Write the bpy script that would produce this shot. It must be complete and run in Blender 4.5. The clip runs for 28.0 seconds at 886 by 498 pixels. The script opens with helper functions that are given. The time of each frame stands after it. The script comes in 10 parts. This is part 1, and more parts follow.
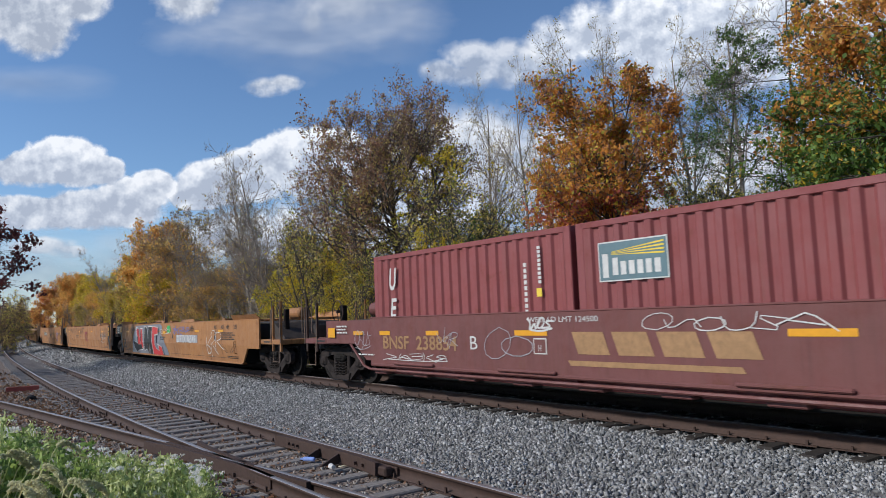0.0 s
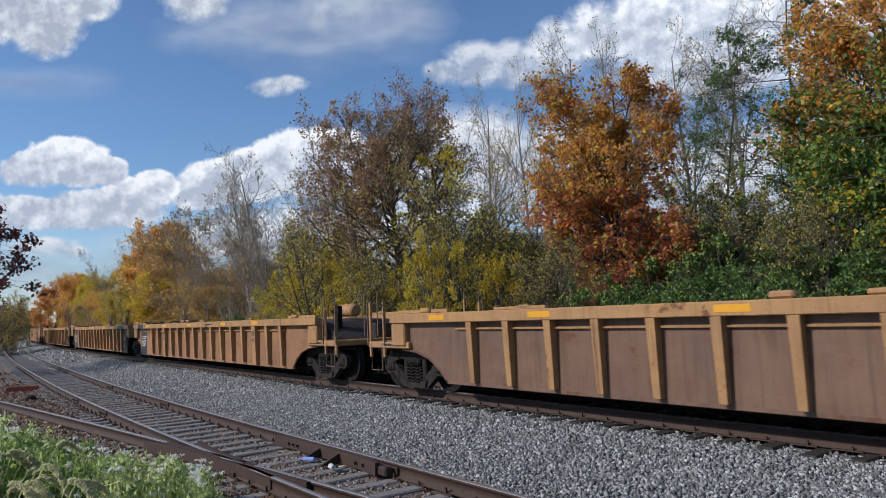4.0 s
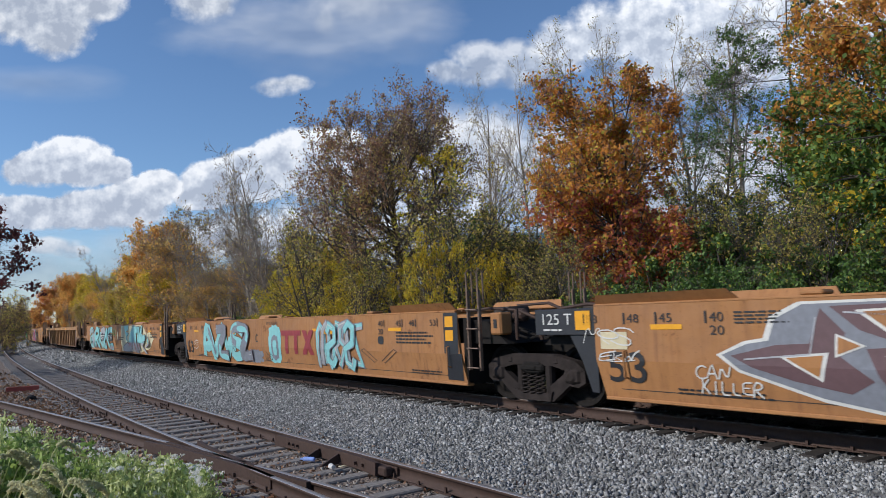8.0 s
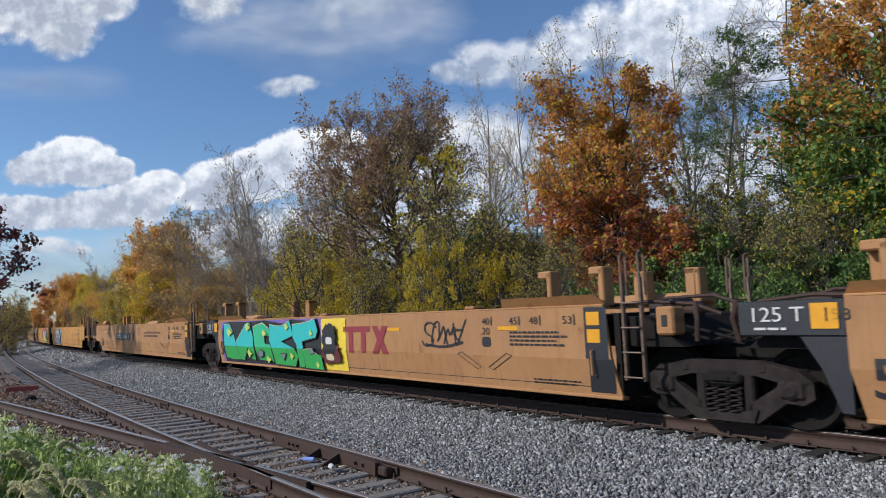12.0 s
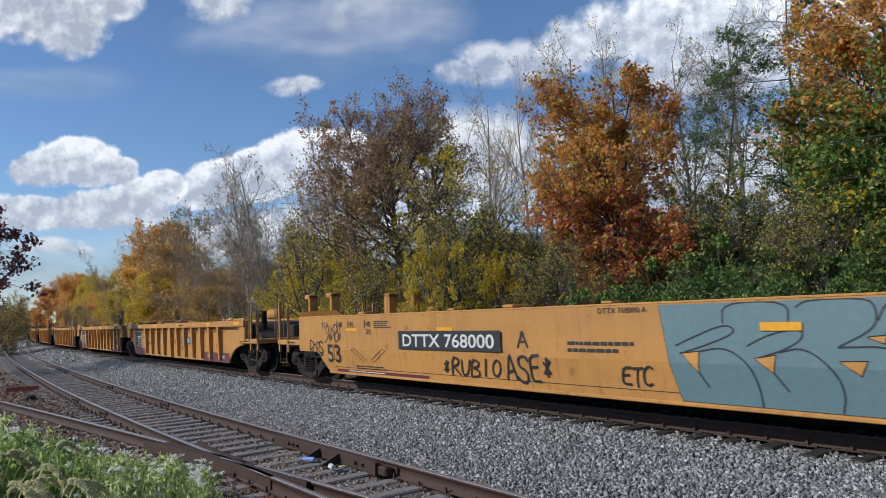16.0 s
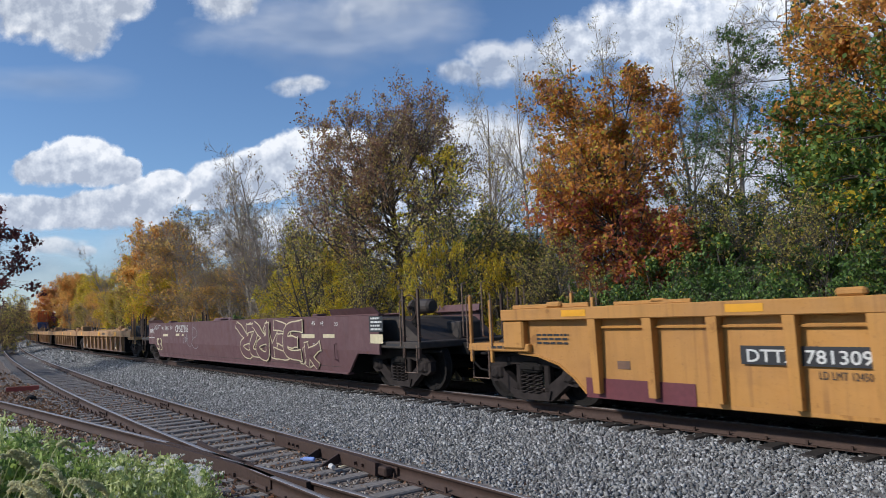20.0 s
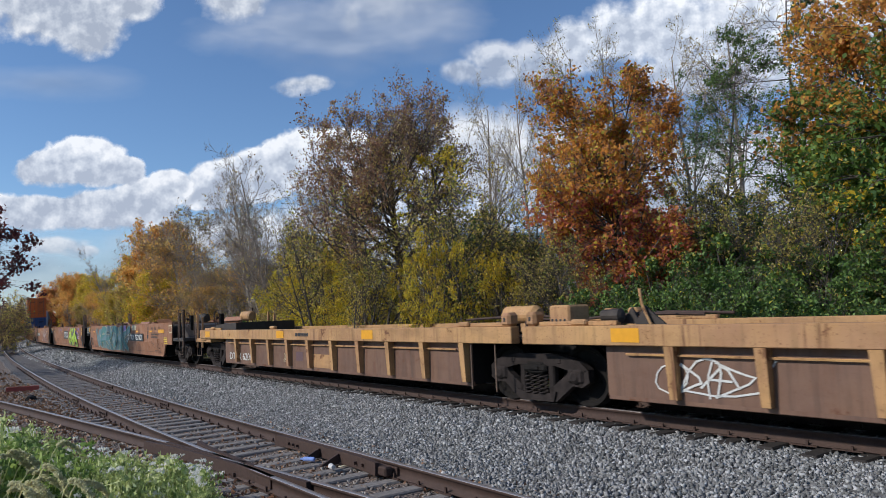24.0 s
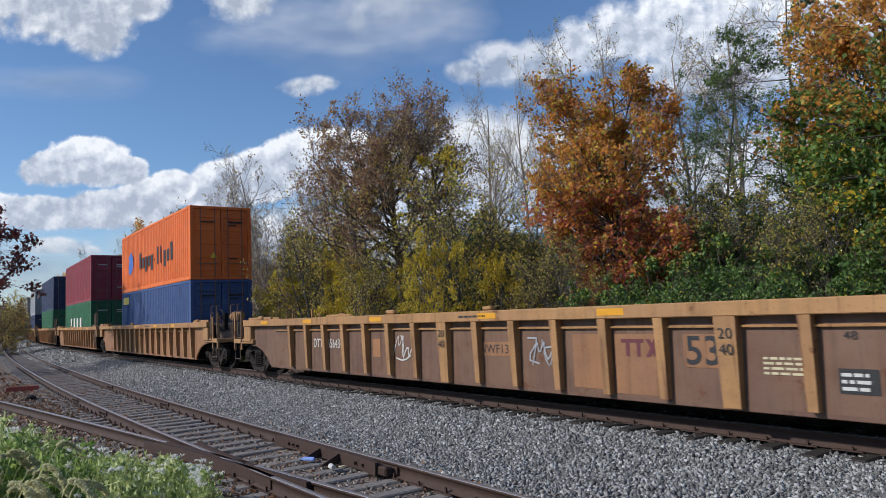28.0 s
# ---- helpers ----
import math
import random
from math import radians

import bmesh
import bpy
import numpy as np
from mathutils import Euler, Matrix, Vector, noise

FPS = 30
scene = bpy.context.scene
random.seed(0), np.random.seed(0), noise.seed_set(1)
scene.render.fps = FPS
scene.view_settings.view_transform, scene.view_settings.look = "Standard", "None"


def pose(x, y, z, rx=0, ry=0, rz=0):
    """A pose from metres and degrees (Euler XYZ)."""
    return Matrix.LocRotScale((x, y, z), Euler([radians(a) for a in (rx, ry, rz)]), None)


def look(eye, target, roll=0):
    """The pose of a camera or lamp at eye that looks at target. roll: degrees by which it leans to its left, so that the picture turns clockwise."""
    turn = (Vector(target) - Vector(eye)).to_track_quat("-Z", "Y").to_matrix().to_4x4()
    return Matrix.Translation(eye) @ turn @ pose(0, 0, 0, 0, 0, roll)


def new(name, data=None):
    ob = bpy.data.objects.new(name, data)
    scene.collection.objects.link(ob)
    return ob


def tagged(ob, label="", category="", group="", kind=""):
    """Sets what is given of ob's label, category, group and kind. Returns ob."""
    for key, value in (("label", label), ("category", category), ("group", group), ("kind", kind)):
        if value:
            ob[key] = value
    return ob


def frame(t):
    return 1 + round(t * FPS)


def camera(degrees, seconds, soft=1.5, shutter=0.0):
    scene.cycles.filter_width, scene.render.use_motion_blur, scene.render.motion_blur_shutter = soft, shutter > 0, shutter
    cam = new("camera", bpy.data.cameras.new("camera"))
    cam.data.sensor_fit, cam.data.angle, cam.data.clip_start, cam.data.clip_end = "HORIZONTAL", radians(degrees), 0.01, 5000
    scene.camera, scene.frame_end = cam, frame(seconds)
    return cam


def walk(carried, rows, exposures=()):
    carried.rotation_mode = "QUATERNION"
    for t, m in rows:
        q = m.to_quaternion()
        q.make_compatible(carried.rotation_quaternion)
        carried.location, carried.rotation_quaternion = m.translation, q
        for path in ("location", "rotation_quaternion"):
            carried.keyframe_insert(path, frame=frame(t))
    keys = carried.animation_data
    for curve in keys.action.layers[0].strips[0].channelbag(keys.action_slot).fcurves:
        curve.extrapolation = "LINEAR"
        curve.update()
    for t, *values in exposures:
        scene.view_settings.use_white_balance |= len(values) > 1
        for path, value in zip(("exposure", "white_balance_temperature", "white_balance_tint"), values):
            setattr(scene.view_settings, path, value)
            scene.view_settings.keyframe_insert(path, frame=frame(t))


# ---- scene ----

# ---------------------------------------------------------------- camera
cam = camera(64.15, 28.0, soft=0.8, shutter=0.04)
EYE = (0.0, 0.0, 1.63)
CAM = pose(*EYE, 95.08, 0, 0) @ pose(0, 0, 0, 0, 0, -2.366)
walk(cam, [(0, CAM), (28.0, CAM)], [(0, 0.10, 6200, 11), (28.0, 0.10, 6200, 11)])

# ---------------------------------------------------------------- light
TO_SUN = Vector((-0.94, -0.26, 0.62)).normalized()
world = bpy.data.worlds.new("sky")
scene.world = world
world.use_nodes = True
wn = world.node_tree
wn.nodes.clear()
sky = wn.nodes.new("ShaderNodeTexSky")
sky.sky_type, sky.sun_disc = "NISHITA", False
sky.sun_elevation = math.asin(TO_SUN.z)
sky.sun_rotation = math.atan2(TO_SUN.x, TO_SUN.y)
sky.air_density, sky.dust_density, sky.ozone_density = 1.0, 0.1, 5.2
bg = wn.nodes.new("ShaderNodeBackground")
bg.inputs["Strength"].default_value = 0.114
wout = wn.nodes.new("ShaderNodeOutputWorld")
wn.links.new(sky.outputs[0], bg.inputs[0])
wn.links.new(bg.outputs[0], wout.inputs[0])
sun = new("sun", bpy.data.lights.new("sun", "SUN"))
sun.data.energy, sun.data.angle, sun.data.color = 3.6, radians(2.0), (1.0, 0.94, 0.85)
sun.matrix_world = look(TO_SUN * 60, (0, 0, 0))

# ---------------------------------------------------------------- materials
def nodes_of(name):
    m = bpy.data.materials.new(name)
    m.use_nodes = True
    t = m.node_tree
    b = t.nodes["Principled BSDF"]
    return m, t, b


def add(t, kind, **sets):
    n = t.nodes.new(kind)
    for k, v in sets.items():
        n.inputs[k.replace("_", " ")].default_value = v
    return n


def coords(t, scale=(1, 1, 1)):
    tc = t.nodes.new("ShaderNodeTexCoord")
    mp = t.nodes.new("ShaderNodeMapping")
    mp.inputs["Scale"].default_value = scale
    t.links.new(tc.outputs["Object"], mp.inputs["Vector"])
    return mp.outputs[0]


def ramp(t, src, stops):
    r = t.nodes.new("ShaderNodeValToRGB")
    e = r.color_ramp.elements
    while len(e) < len(stops):
        e.new(0.5)
    for i, (p, c) in enumerate(stops):
        e[i].position = p
        e[i].color = (*c, 1) if len(c) == 3 else c
    t.links.new(src, r.inputs[0])
    return r.outputs[0]


def mixed(t, fac, a, b, how="MIX"):
    n = t.nodes.new("ShaderNodeMix")
    n.data_type, n.blend_type = "RGBA", how
    for sock, v in ((n.inputs[0], fac), (n.inputs[6], a), (n.inputs[7], b)):
        if isinstance(v, (int, float)):
            sock.default_value = v
        elif isinstance(v, tuple):
            sock.default_value = (*v, 1)
        else:
            t.links.new(v, sock)
    return n.outputs[2]


def noise_of(t, vec, scale, detail=4.0, rough=0.55):
    n = add(t, "ShaderNodeTexNoise", Scale=scale, Detail=detail, Roughness=rough)
    t.links.new(vec, n.inputs["Vector"])
    return n.outputs["Fac"]


def bumped(t, b, height, strength, dist):
    n = add(t, "ShaderNodeBump", Strength=strength, Distance=dist)
    t.links.new(height, n.inputs["Height"])
    t.links.new(n.outputs[0], b.inputs["Normal"])


def dim(c, k):
    return tuple(v * k for v in c)


def painted_steel(name, base, rust=(0.115, 0.042, 0.018), wear=0.5, rough=0.55, fade=None):
    """Weathered paint: cloudy fading, streaks that run down, rust patches, drips and specks; each piece worn in its own places."""
    m, t, b = nodes_of(name)
    info = t.nodes.new("ShaderNodeObjectInfo")

    def place(scale):
        """Object space, shifted for each piece."""
        sh = t.nodes.new("ShaderNodeVectorMath")
        sh.operation = "MULTIPLY_ADD"
        sh.inputs[0].default_value = (41.0, 17.0, 29.0)
        t.links.new(info.outputs["Random"], sh.inputs[1])
        t.links.new(coords(t, scale), sh.inputs[2])
        return sh.outputs[0]

    def grey(v):
        return (v, v, v)
    v = place((1, 1, 1))
    cloudy = noise_of(t, v, 0.9, 5)
    streak = noise_of(t, place((3.0, 3.0, 0.35)), 2.2, 4)
    fine = noise_of(t, v, 26.0, 3)
    col = mixed(t, ramp(t, cloudy, [(0.35, (0, 0, 0)), (0.7, (1, 1, 1))]), base, fade or dim(base, 0.72))
    col = mixed(t, ramp(t, noise_of(t, v, 0.35, 3), [(0.42, (0, 0, 0)), (0.62, grey(0.35))]), col, dim(base, 1.28))
    col = mixed(t, ramp(t, streak, [(0.50, (0, 0, 0)), (0.76, grey(wear))]), col, dim(base, 0.42))
    stain = noise_of(t, place((0.55, 0.55, 1.6)), 1.7, 6, 0.65)
    col = mixed(t, ramp(t, stain, [(0.50, (0, 0, 0)), (0.72, grey(0.7 * wear))]), col, mixed(t, 0.55, dim(base, 0.55), rust))
    thin = noise_of(t, place((14.0, 14.0, 0.5)), 1.0, 3)
    col = mixed(t, ramp(t, thin, [(0.58, (0, 0, 0)), (0.74, grey(0.8 * wear))]), col, dim(base, 0.62))
    drip = noise_of(t, place((8.0, 8.0, 0.28)), 1.3, 5, 0.6)
    where = ramp(t, noise_of(t, v, 0.8, 4), [(0.46, (0, 0, 0)), (0.60, (1, 1, 1))])
    runs = mixed(t, 1.0, ramp(t, drip, [(0.55, (0, 0, 0)), (0.66, grey(min(1.0, 1.4 * wear)))]), where, "MULTIPLY")
    col = mixed(t, runs, col, rust)
    patch = noise_of(t, v, 2.1, 9, 0.68)
    col = mixed(t, ramp(t, patch, [(0.615, (0, 0, 0)), (0.655, grey(min(1.0, 1.5 * wear)))]), col, mixed(t, fine, dim(rust, 0.55), dim(rust, 1.5)))
    col = mixed(t, ramp(t, fine, [(0.60, (0, 0, 0)), (0.75, grey(wear))]), col, rust)
    col = mixed(t, 0.12, col, ramp(t, info.outputs["Random"], [(0, dim(base, 0.6)), (1, dim(base, 1.3))]))
    t.links.new(col, b.inputs["Base Color"])
    t.links.new(ramp(t, patch, [(0.4, grey(rough)), (0.66, grey(min(1.0, rough + 0.3)))]), b.inputs["Roughness"])
    b.inputs["Metallic"].default_value = 0.0
    bumped(t, b, mixed(t, 0.5, cloudy, fine), 0.25, 0.01)
    return m


def plain(name, base, rough=0.6, metal=0.0, var=0.25, scale=12.0, bump=0.15):
    m, t, b = nodes_of(name)
    v = coords(t)
    n1, n2 = noise_of(t, v, scale, 4), noise_of(t, v, scale * 0.12, 3)
    col = mixed(t, ramp(t, n1, [(0.35, (0, 0, 0)), (0.7, (1, 1, 1))]), base, dim(base, 1 - var))
    col = mixed(t, ramp(t, n2, [(0.4, (0, 0, 0)), (0.65, (0.6, 0.6, 0.6))]), col, dim(base, 1 - 0.8 * var))
    t.links.new(col, b.inputs["Base Color"])
    b.inputs["Roughness"].default_value, b.inputs["Metallic"].default_value = rough, metal
    if bump:
        bumped(t, b, n1, bump, 0.01)
    return m


def leafy(name, stops, through_light=0.35):
    """Leaves: each its own tone out of the stops."""
    m, t, b = nodes_of(name)
    g = t.nodes.new("ShaderNodeNewGeometry")
    col = ramp(t, g.outputs["Random Per Island"], stops)
    n = noise_of(t, coords(t), 0.35, 2)
    col = mixed(t, ramp(t, n, [(0.4, (0, 0, 0)), (0.62, (0.75, 0.75, 0.75))]), col, mixed(t, 0.6, col, stops[-1][1]))
    t.links.new(col, b.inputs["Base Color"])
    b.inputs["Roughness"].default_value = 0.6
    tr = t.nodes.new("ShaderNodeBsdfTranslucent")
    t.links.new(col, tr.inputs[0])
    mx = t.nodes.new("ShaderNodeMixShader")
    mx.inputs[0].default_value = through_light
    t.links.new(b.outputs[0], mx.inputs[1])
    t.links.new(tr.outputs[0], mx.inputs[2])
    t.links.new(mx.outputs[0], t.nodes["Material Output"].inputs[0])
    return m


def stones(name, stops, rough=0.9):
    m, t, b = nodes_of(name)
    g = t.nodes.new("ShaderNodeNewGeometry")
    v = coords(t)
    col = ramp(t, g.outputs["Random Per Island"], stops)
    col = mixed(t, noise_of(t, v, 60, 3), col, mixed(t, 0.5, col, (0.05, 0.05, 0.05)))
    t.links.new(col, b.inputs["Base Color"])
    b.inputs["Roughness"].default_value = rough
    return m


def gravel_ground(name, a, b_, c, scale):
    """A bed too fine or far for single stones: cells of tone, the shade in their gaps painted dark."""
    m, t, b = nodes_of(name)
    v = coords(t)
    vo = add(t, "ShaderNodeTexVoronoi", Scale=scale)
    t.links.new(v, vo.inputs["Vector"])
    col = mixed(t, ramp(t, vo.outputs["Color"], [(0.2, (0, 0, 0)), (0.8, (1, 1, 1))]), a, b_)
    col = mixed(t, ramp(t, noise_of(t, v, 0.5, 4), [(0.45, (0, 0, 0)), (0.7, (0.7, 0.7, 0.7))]), col, c)
    col = mixed(t, ramp(t, vo.outputs["Distance"], [(0.3, (0, 0, 0)), (0.75, (0.8, 0.8, 0.8))]), col, dim(c, 0.35))
    t.links.new(col, b.inputs["Base Color"])
    b.inputs["Roughness"].default_value = 0.92
    bumped(t, b, vo.outputs["Distance"], 0.9, -0.03)
    return m


MUSTARD = painted_steel("paint_mustard", (0.33, 0.146, 0.044), wear=0.42, fade=(0.275, 0.124, 0.048))
MUSTARD_PALE = painted_steel("paint_mustard_pale", (0.37, 0.182, 0.066), wear=0.32, fade=(0.33, 0.162, 0.066))
GOLD = painted_steel("paint_gold", (0.44, 0.208, 0.044), wear=0.32, fade=(0.38, 0.178, 0.046))
RUSTY_PINK = painted_steel("paint_faded_brown", (0.27, 0.122, 0.058), wear=0.45, fade=(0.22, 0.098, 0.052))
UMBER = painted_steel("paint_umber_panel", (0.125, 0.066, 0.043), wear=0.65, fade=(0.18, 0.098, 0.056))
PANEL_TAN = painted_steel("paint_tan_panel", (0.29, 0.135, 0.055), wear=0.6, fade=(0.20, 0.10, 0.055))
OCHRE = painted_steel("paint_ochre_post", (0.37, 0.195, 0.072), wear=0.65, fade=(0.30, 0.155, 0.07))
BROWN_RED = painted_steel("paint_brown_red", (0.13, 0.040, 0.034), wear=0.3, fade=(0.15, 0.05, 0.045))
MAROON = painted_steel("paint_maroon", (0.095, 0.042, 0.045), wear=0.3, fade=(0.115, 0.055, 0.055))
SPINE = painted_steel("paint_flaking_ochre", (0.46, 0.26, 0.10), wear=0.85, fade=(0.30, 0.15, 0.08))
CHARCOAL = plain("paint_charcoal", (0.020, 0.021, 0.026), 0.5, var=0.35)
BLACK_IRON = plain("grimy_iron", (0.015, 0.0125, 0.011), 0.85, 0.0, var=0.4)
BLACK_IRON.node_tree.nodes["Principled BSDF"].inputs["Specular IOR Level"].default_value = 0.2
GRIME = plain("grimy_plating", (0.055, 0.042, 0.034), 0.7, 0.1, var=0.5, scale=5)
TRUCK_IRON = plain("dusty_cast_iron", (0.040, 0.031, 0.028), 0.9, 0.0, var=0.6, scale=7, bump=0.3)
TRUCK_IRON.node_tree.nodes["Principled BSDF"].inputs["Specular IOR Level"].default_value = 0.2
RAIL_RUST = plain("rusty_rail", (0.062, 0.033, 0.023), 0.8, 0.1, var=0.4, scale=20)
RAIL_SHINE = plain("worn_rail_head", (0.46, 0.41, 0.38), 0.38, 0.7, var=0.2)
GALV = plain("rusty_handrail", (0.21, 0.135, 0.092), 0.6, 0.1, var=0.45)
WHITE = plain("white_paint", (0.62, 0.61, 0.57), 0.6, var=0.2)
BLACK = plain("black_paint", (0.018, 0.018, 0.02), 0.55, var=0.2)
REFLECT = plain("amber_reflector", (0.72, 0.33, 0.01), 0.4, var=0.15)
RED = plain("dark_red_paint", (0.26, 0.030, 0.036), 0.55, var=0.2)
BRIGHT_RED = plain("red_spray", (0.50, 0.03, 0.03), 0.5, var=0.15)
WINE = plain("wine_paint", (0.13, 0.028, 0.035), 0.55, var=0.25)
TEAL = plain("turquoise_spray", (0.03, 0.46, 0.44), 0.5, var=0.15)
AQUA = plain("pale_aqua_spray", (0.23, 0.52, 0.52), 0.5, var=0.2)
GREEN = plain("green_spray", (0.04, 0.36, 0.08), 0.5, var=0.2)
LIME = plain("lime_spray", (0.42, 0.60, 0.06), 0.5, var=0.15)
PINK = plain("pink_spray", (0.62, 0.08, 0.27), 0.5, var=0.15)
VIOLET = plain("violet_spray", (0.20, 0.12, 0.42), 0.5, var=0.2)
GREY = plain("grey_spray", (0.20, 0.21, 0.24), 0.5, var=0.25)
SILVER = plain("silver_spray", (0.40, 0.40, 0.42), 0.45, 0.2, var=0.2)
SLATE = plain("slate_blue_spray", (0.11, 0.185, 0.205), 0.55, var=0.15)
NAVY = plain("navy_spray", (0.03, 0.04, 0.12), 0.5, var=0.2)
BLUE = plain("blue_spray", (0.05, 0.14, 0.5), 0.5, var=0.2)
CREAM = plain("cream_spray", (0.60, 0.52, 0.33), 0.55, var=0.2)
YELLOW = plain("yellow_spray", (0.80, 0.58, 0.05), 0.5, var=0.15)
PLUM = plain("plum_spray", (0.12, 0.065, 0.07), 0.55, var=0.2)
BOX_RED = painted_steel("container_red_brown", (0.21, 0.047, 0.045), wear=0.2, fade=(0.22, 0.055, 0.055))
BOX_ORANGE = painted_steel("container_orange", (0.72, 0.15, 0.022), wear=0.12, fade=(0.66, 0.14, 0.03))
BOX_BLUE = painted_steel("container_blue", (0.035, 0.075, 0.20), wear=0.15, fade=(0.05, 0.09, 0.21))
BOX_CRIMSON = painted_steel("container_crimson", (0.26, 0.03, 0.045), wear=0.15)
BOX_GREEN = painted_steel("container_green", (0.02, 0.13, 0.055), wear=0.15)
BOX_NAVY = painted_steel("container_navy", (0.02, 0.035, 0.09), wear=0.15)
BOX_GREY = painted_steel("container_grey", (0.33, 0.34, 0.36), wear=0.2)
TIE = plain("weathered_tie", (0.27, 0.24, 0.215), 0.9, var=0.5, scale=18, bump=0.6)
TIE_DARK = plain("oily_tie", (0.035, 0.027, 0.022), 0.85, var=0.5, scale=18, bump=0.5)
BARK = plain("grey_bark", (0.115, 0.092, 0.074), 0.9, var=0.5, scale=9, bump=0.7)
BARK_PALE = plain("pale_bark", (0.36, 0.295, 0.235), 0.9, var=0.4, scale=9, bump=0.6)
BALLAST = stones("ballast_stone", [(0, (0.10, 0.10, 0.095)), (0.4, (0.215, 0.214, 0.204)), (0.8, (0.375, 0.372, 0.357)), (1, (0.60, 0.595, 0.58))])
SOIL_STONE = stones("dirty_stone", [(0, (0.10, 0.082, 0.068)), (0.6, (0.25, 0.21, 0.175)), (1, (0.48, 0.45, 0.40))])
BED = gravel_ground("ballast_bed", (0.10, 0.097, 0.092), (0.30, 0.292, 0.28), (0.17, 0.163, 0.155), 16.0)
SOIL = gravel_ground("cinder_soil", (0.115, 0.085, 0.066), (0.29, 0.225, 0.18), (0.22, 0.15, 0.105), 22.0)
WOODS = gravel_ground("leaf_litter", (0.06, 0.055, 0.02), (0.12, 0.085, 0.03), (0.05, 0.075, 0.02), 6.0)
L_GREEN = leafy("leaves_green", [(0, (0.045, 0.10, 0.02)), (0.6, (0.10, 0.195, 0.036)), (1, (0.20, 0.29, 0.055))])
L_YGREEN = leafy("leaves_yellow_green", [(0, (0.169, 0.243, 0.035)), (0.5, (0.413, 0.413, 0.062)), (1, (0.802, 0.631, 0.074))], 0.55)
L_YELLOW = leafy("leaves_yellow", [(0, (0.333, 0.250, 0.033)), (0.5, (0.699, 0.466, 0.033)), (1, (0.800, 0.632, 0.033))], 0.5)
L_ORANGE = leafy("leaves_orange", [(0, (0.34, 0.14, 0.042)), (0.5, (0.68, 0.26, 0.06)), (1, (0.84, 0.43, 0.085))], 0.6)
L_RUST = leafy("leaves_russet", [(0, (0.19, 0.085, 0.060)), (0.6, (0.34, 0.15, 0.09)), (1, (0.46, 0.25, 0.115))], 0.5)
L_RED = leafy("leaves_red", [(0, (0.250, 0.056, 0.044)), (0.6, (0.525, 0.125, 0.100)), (1, (0.650, 0.225, 0.112))], 0.5)
L_GOLDGREEN = leafy("leaves_gold_and_green", [(0, (0.078, 0.144, 0.026)), (0.45, (0.221, 0.265, 0.044)), (0.7, (0.662, 0.331, 0.044)), (1, (0.850, 0.596, 0.044))], 0.45)
L_DARKRED = leafy("leaves_dark_red", [(0, (0.078, 0.021, 0.021)), (1, (0.182, 0.046, 0.039))])
L_OLIVE = leafy("leaves_olive", [(0, (0.25, 0.225, 0.07)), (0.6, (0.50, 0.40, 0.12)), (1, (0.74, 0.56, 0.18))], 0.6)
# Lighter than L_ORANGE for the far trees; distance haze is partly in the tone.
L_AMBER = leafy("leaves_amber", [(0, (0.44, 0.22, 0.07)), (0.5, (0.74, 0.38, 0.10)), (1, (0.88, 0.58, 0.16))], 0.6)
L_BROWN = leafy("leaves_dull_brown", [(0, (0.15, 0.095, 0.07)), (0.5, (0.27, 0.165, 0.115)), (1, (0.42, 0.28, 0.18))], 0.5)
L_DEEP = leafy("leaves_deep_green", [(0, (0.028, 0.058, 0.018)), (0.6, (0.055, 0.105, 0.028)), (1, (0.10, 0.155, 0.04))], 0.3)
L_LUSH = leafy("leaves_lush", [(0, (0.07, 0.13, 0.03)), (0.6, (0.24, 0.36, 0.08)), (1, (0.46, 0.58, 0.16))], 0.38)
L_WEED = leafy("leaves_weed", [(0, (0.15, 0.22, 0.05)), (0.5, (0.44, 0.52, 0.15)), (1, (0.80, 0.82, 0.42))], 0.38)
L_FLOWER = leafy("white_petals", [(0, (0.84, 0.82, 0.74)), (1, (0.92, 0.91, 0.84))], 0.45)
L_SEED = leafy("seed_heads", [(0, (0.60, 0.58, 0.32)), (1, (0.84, 0.80, 0.52))], 0.6)
L_FALLEN = leafy("fallen_leaves", [(0, (0.11, 0.05, 0.03)), (0.6, (0.21, 0.10, 0.052)), (1, (0.34, 0.20, 0.10))], 0.1)

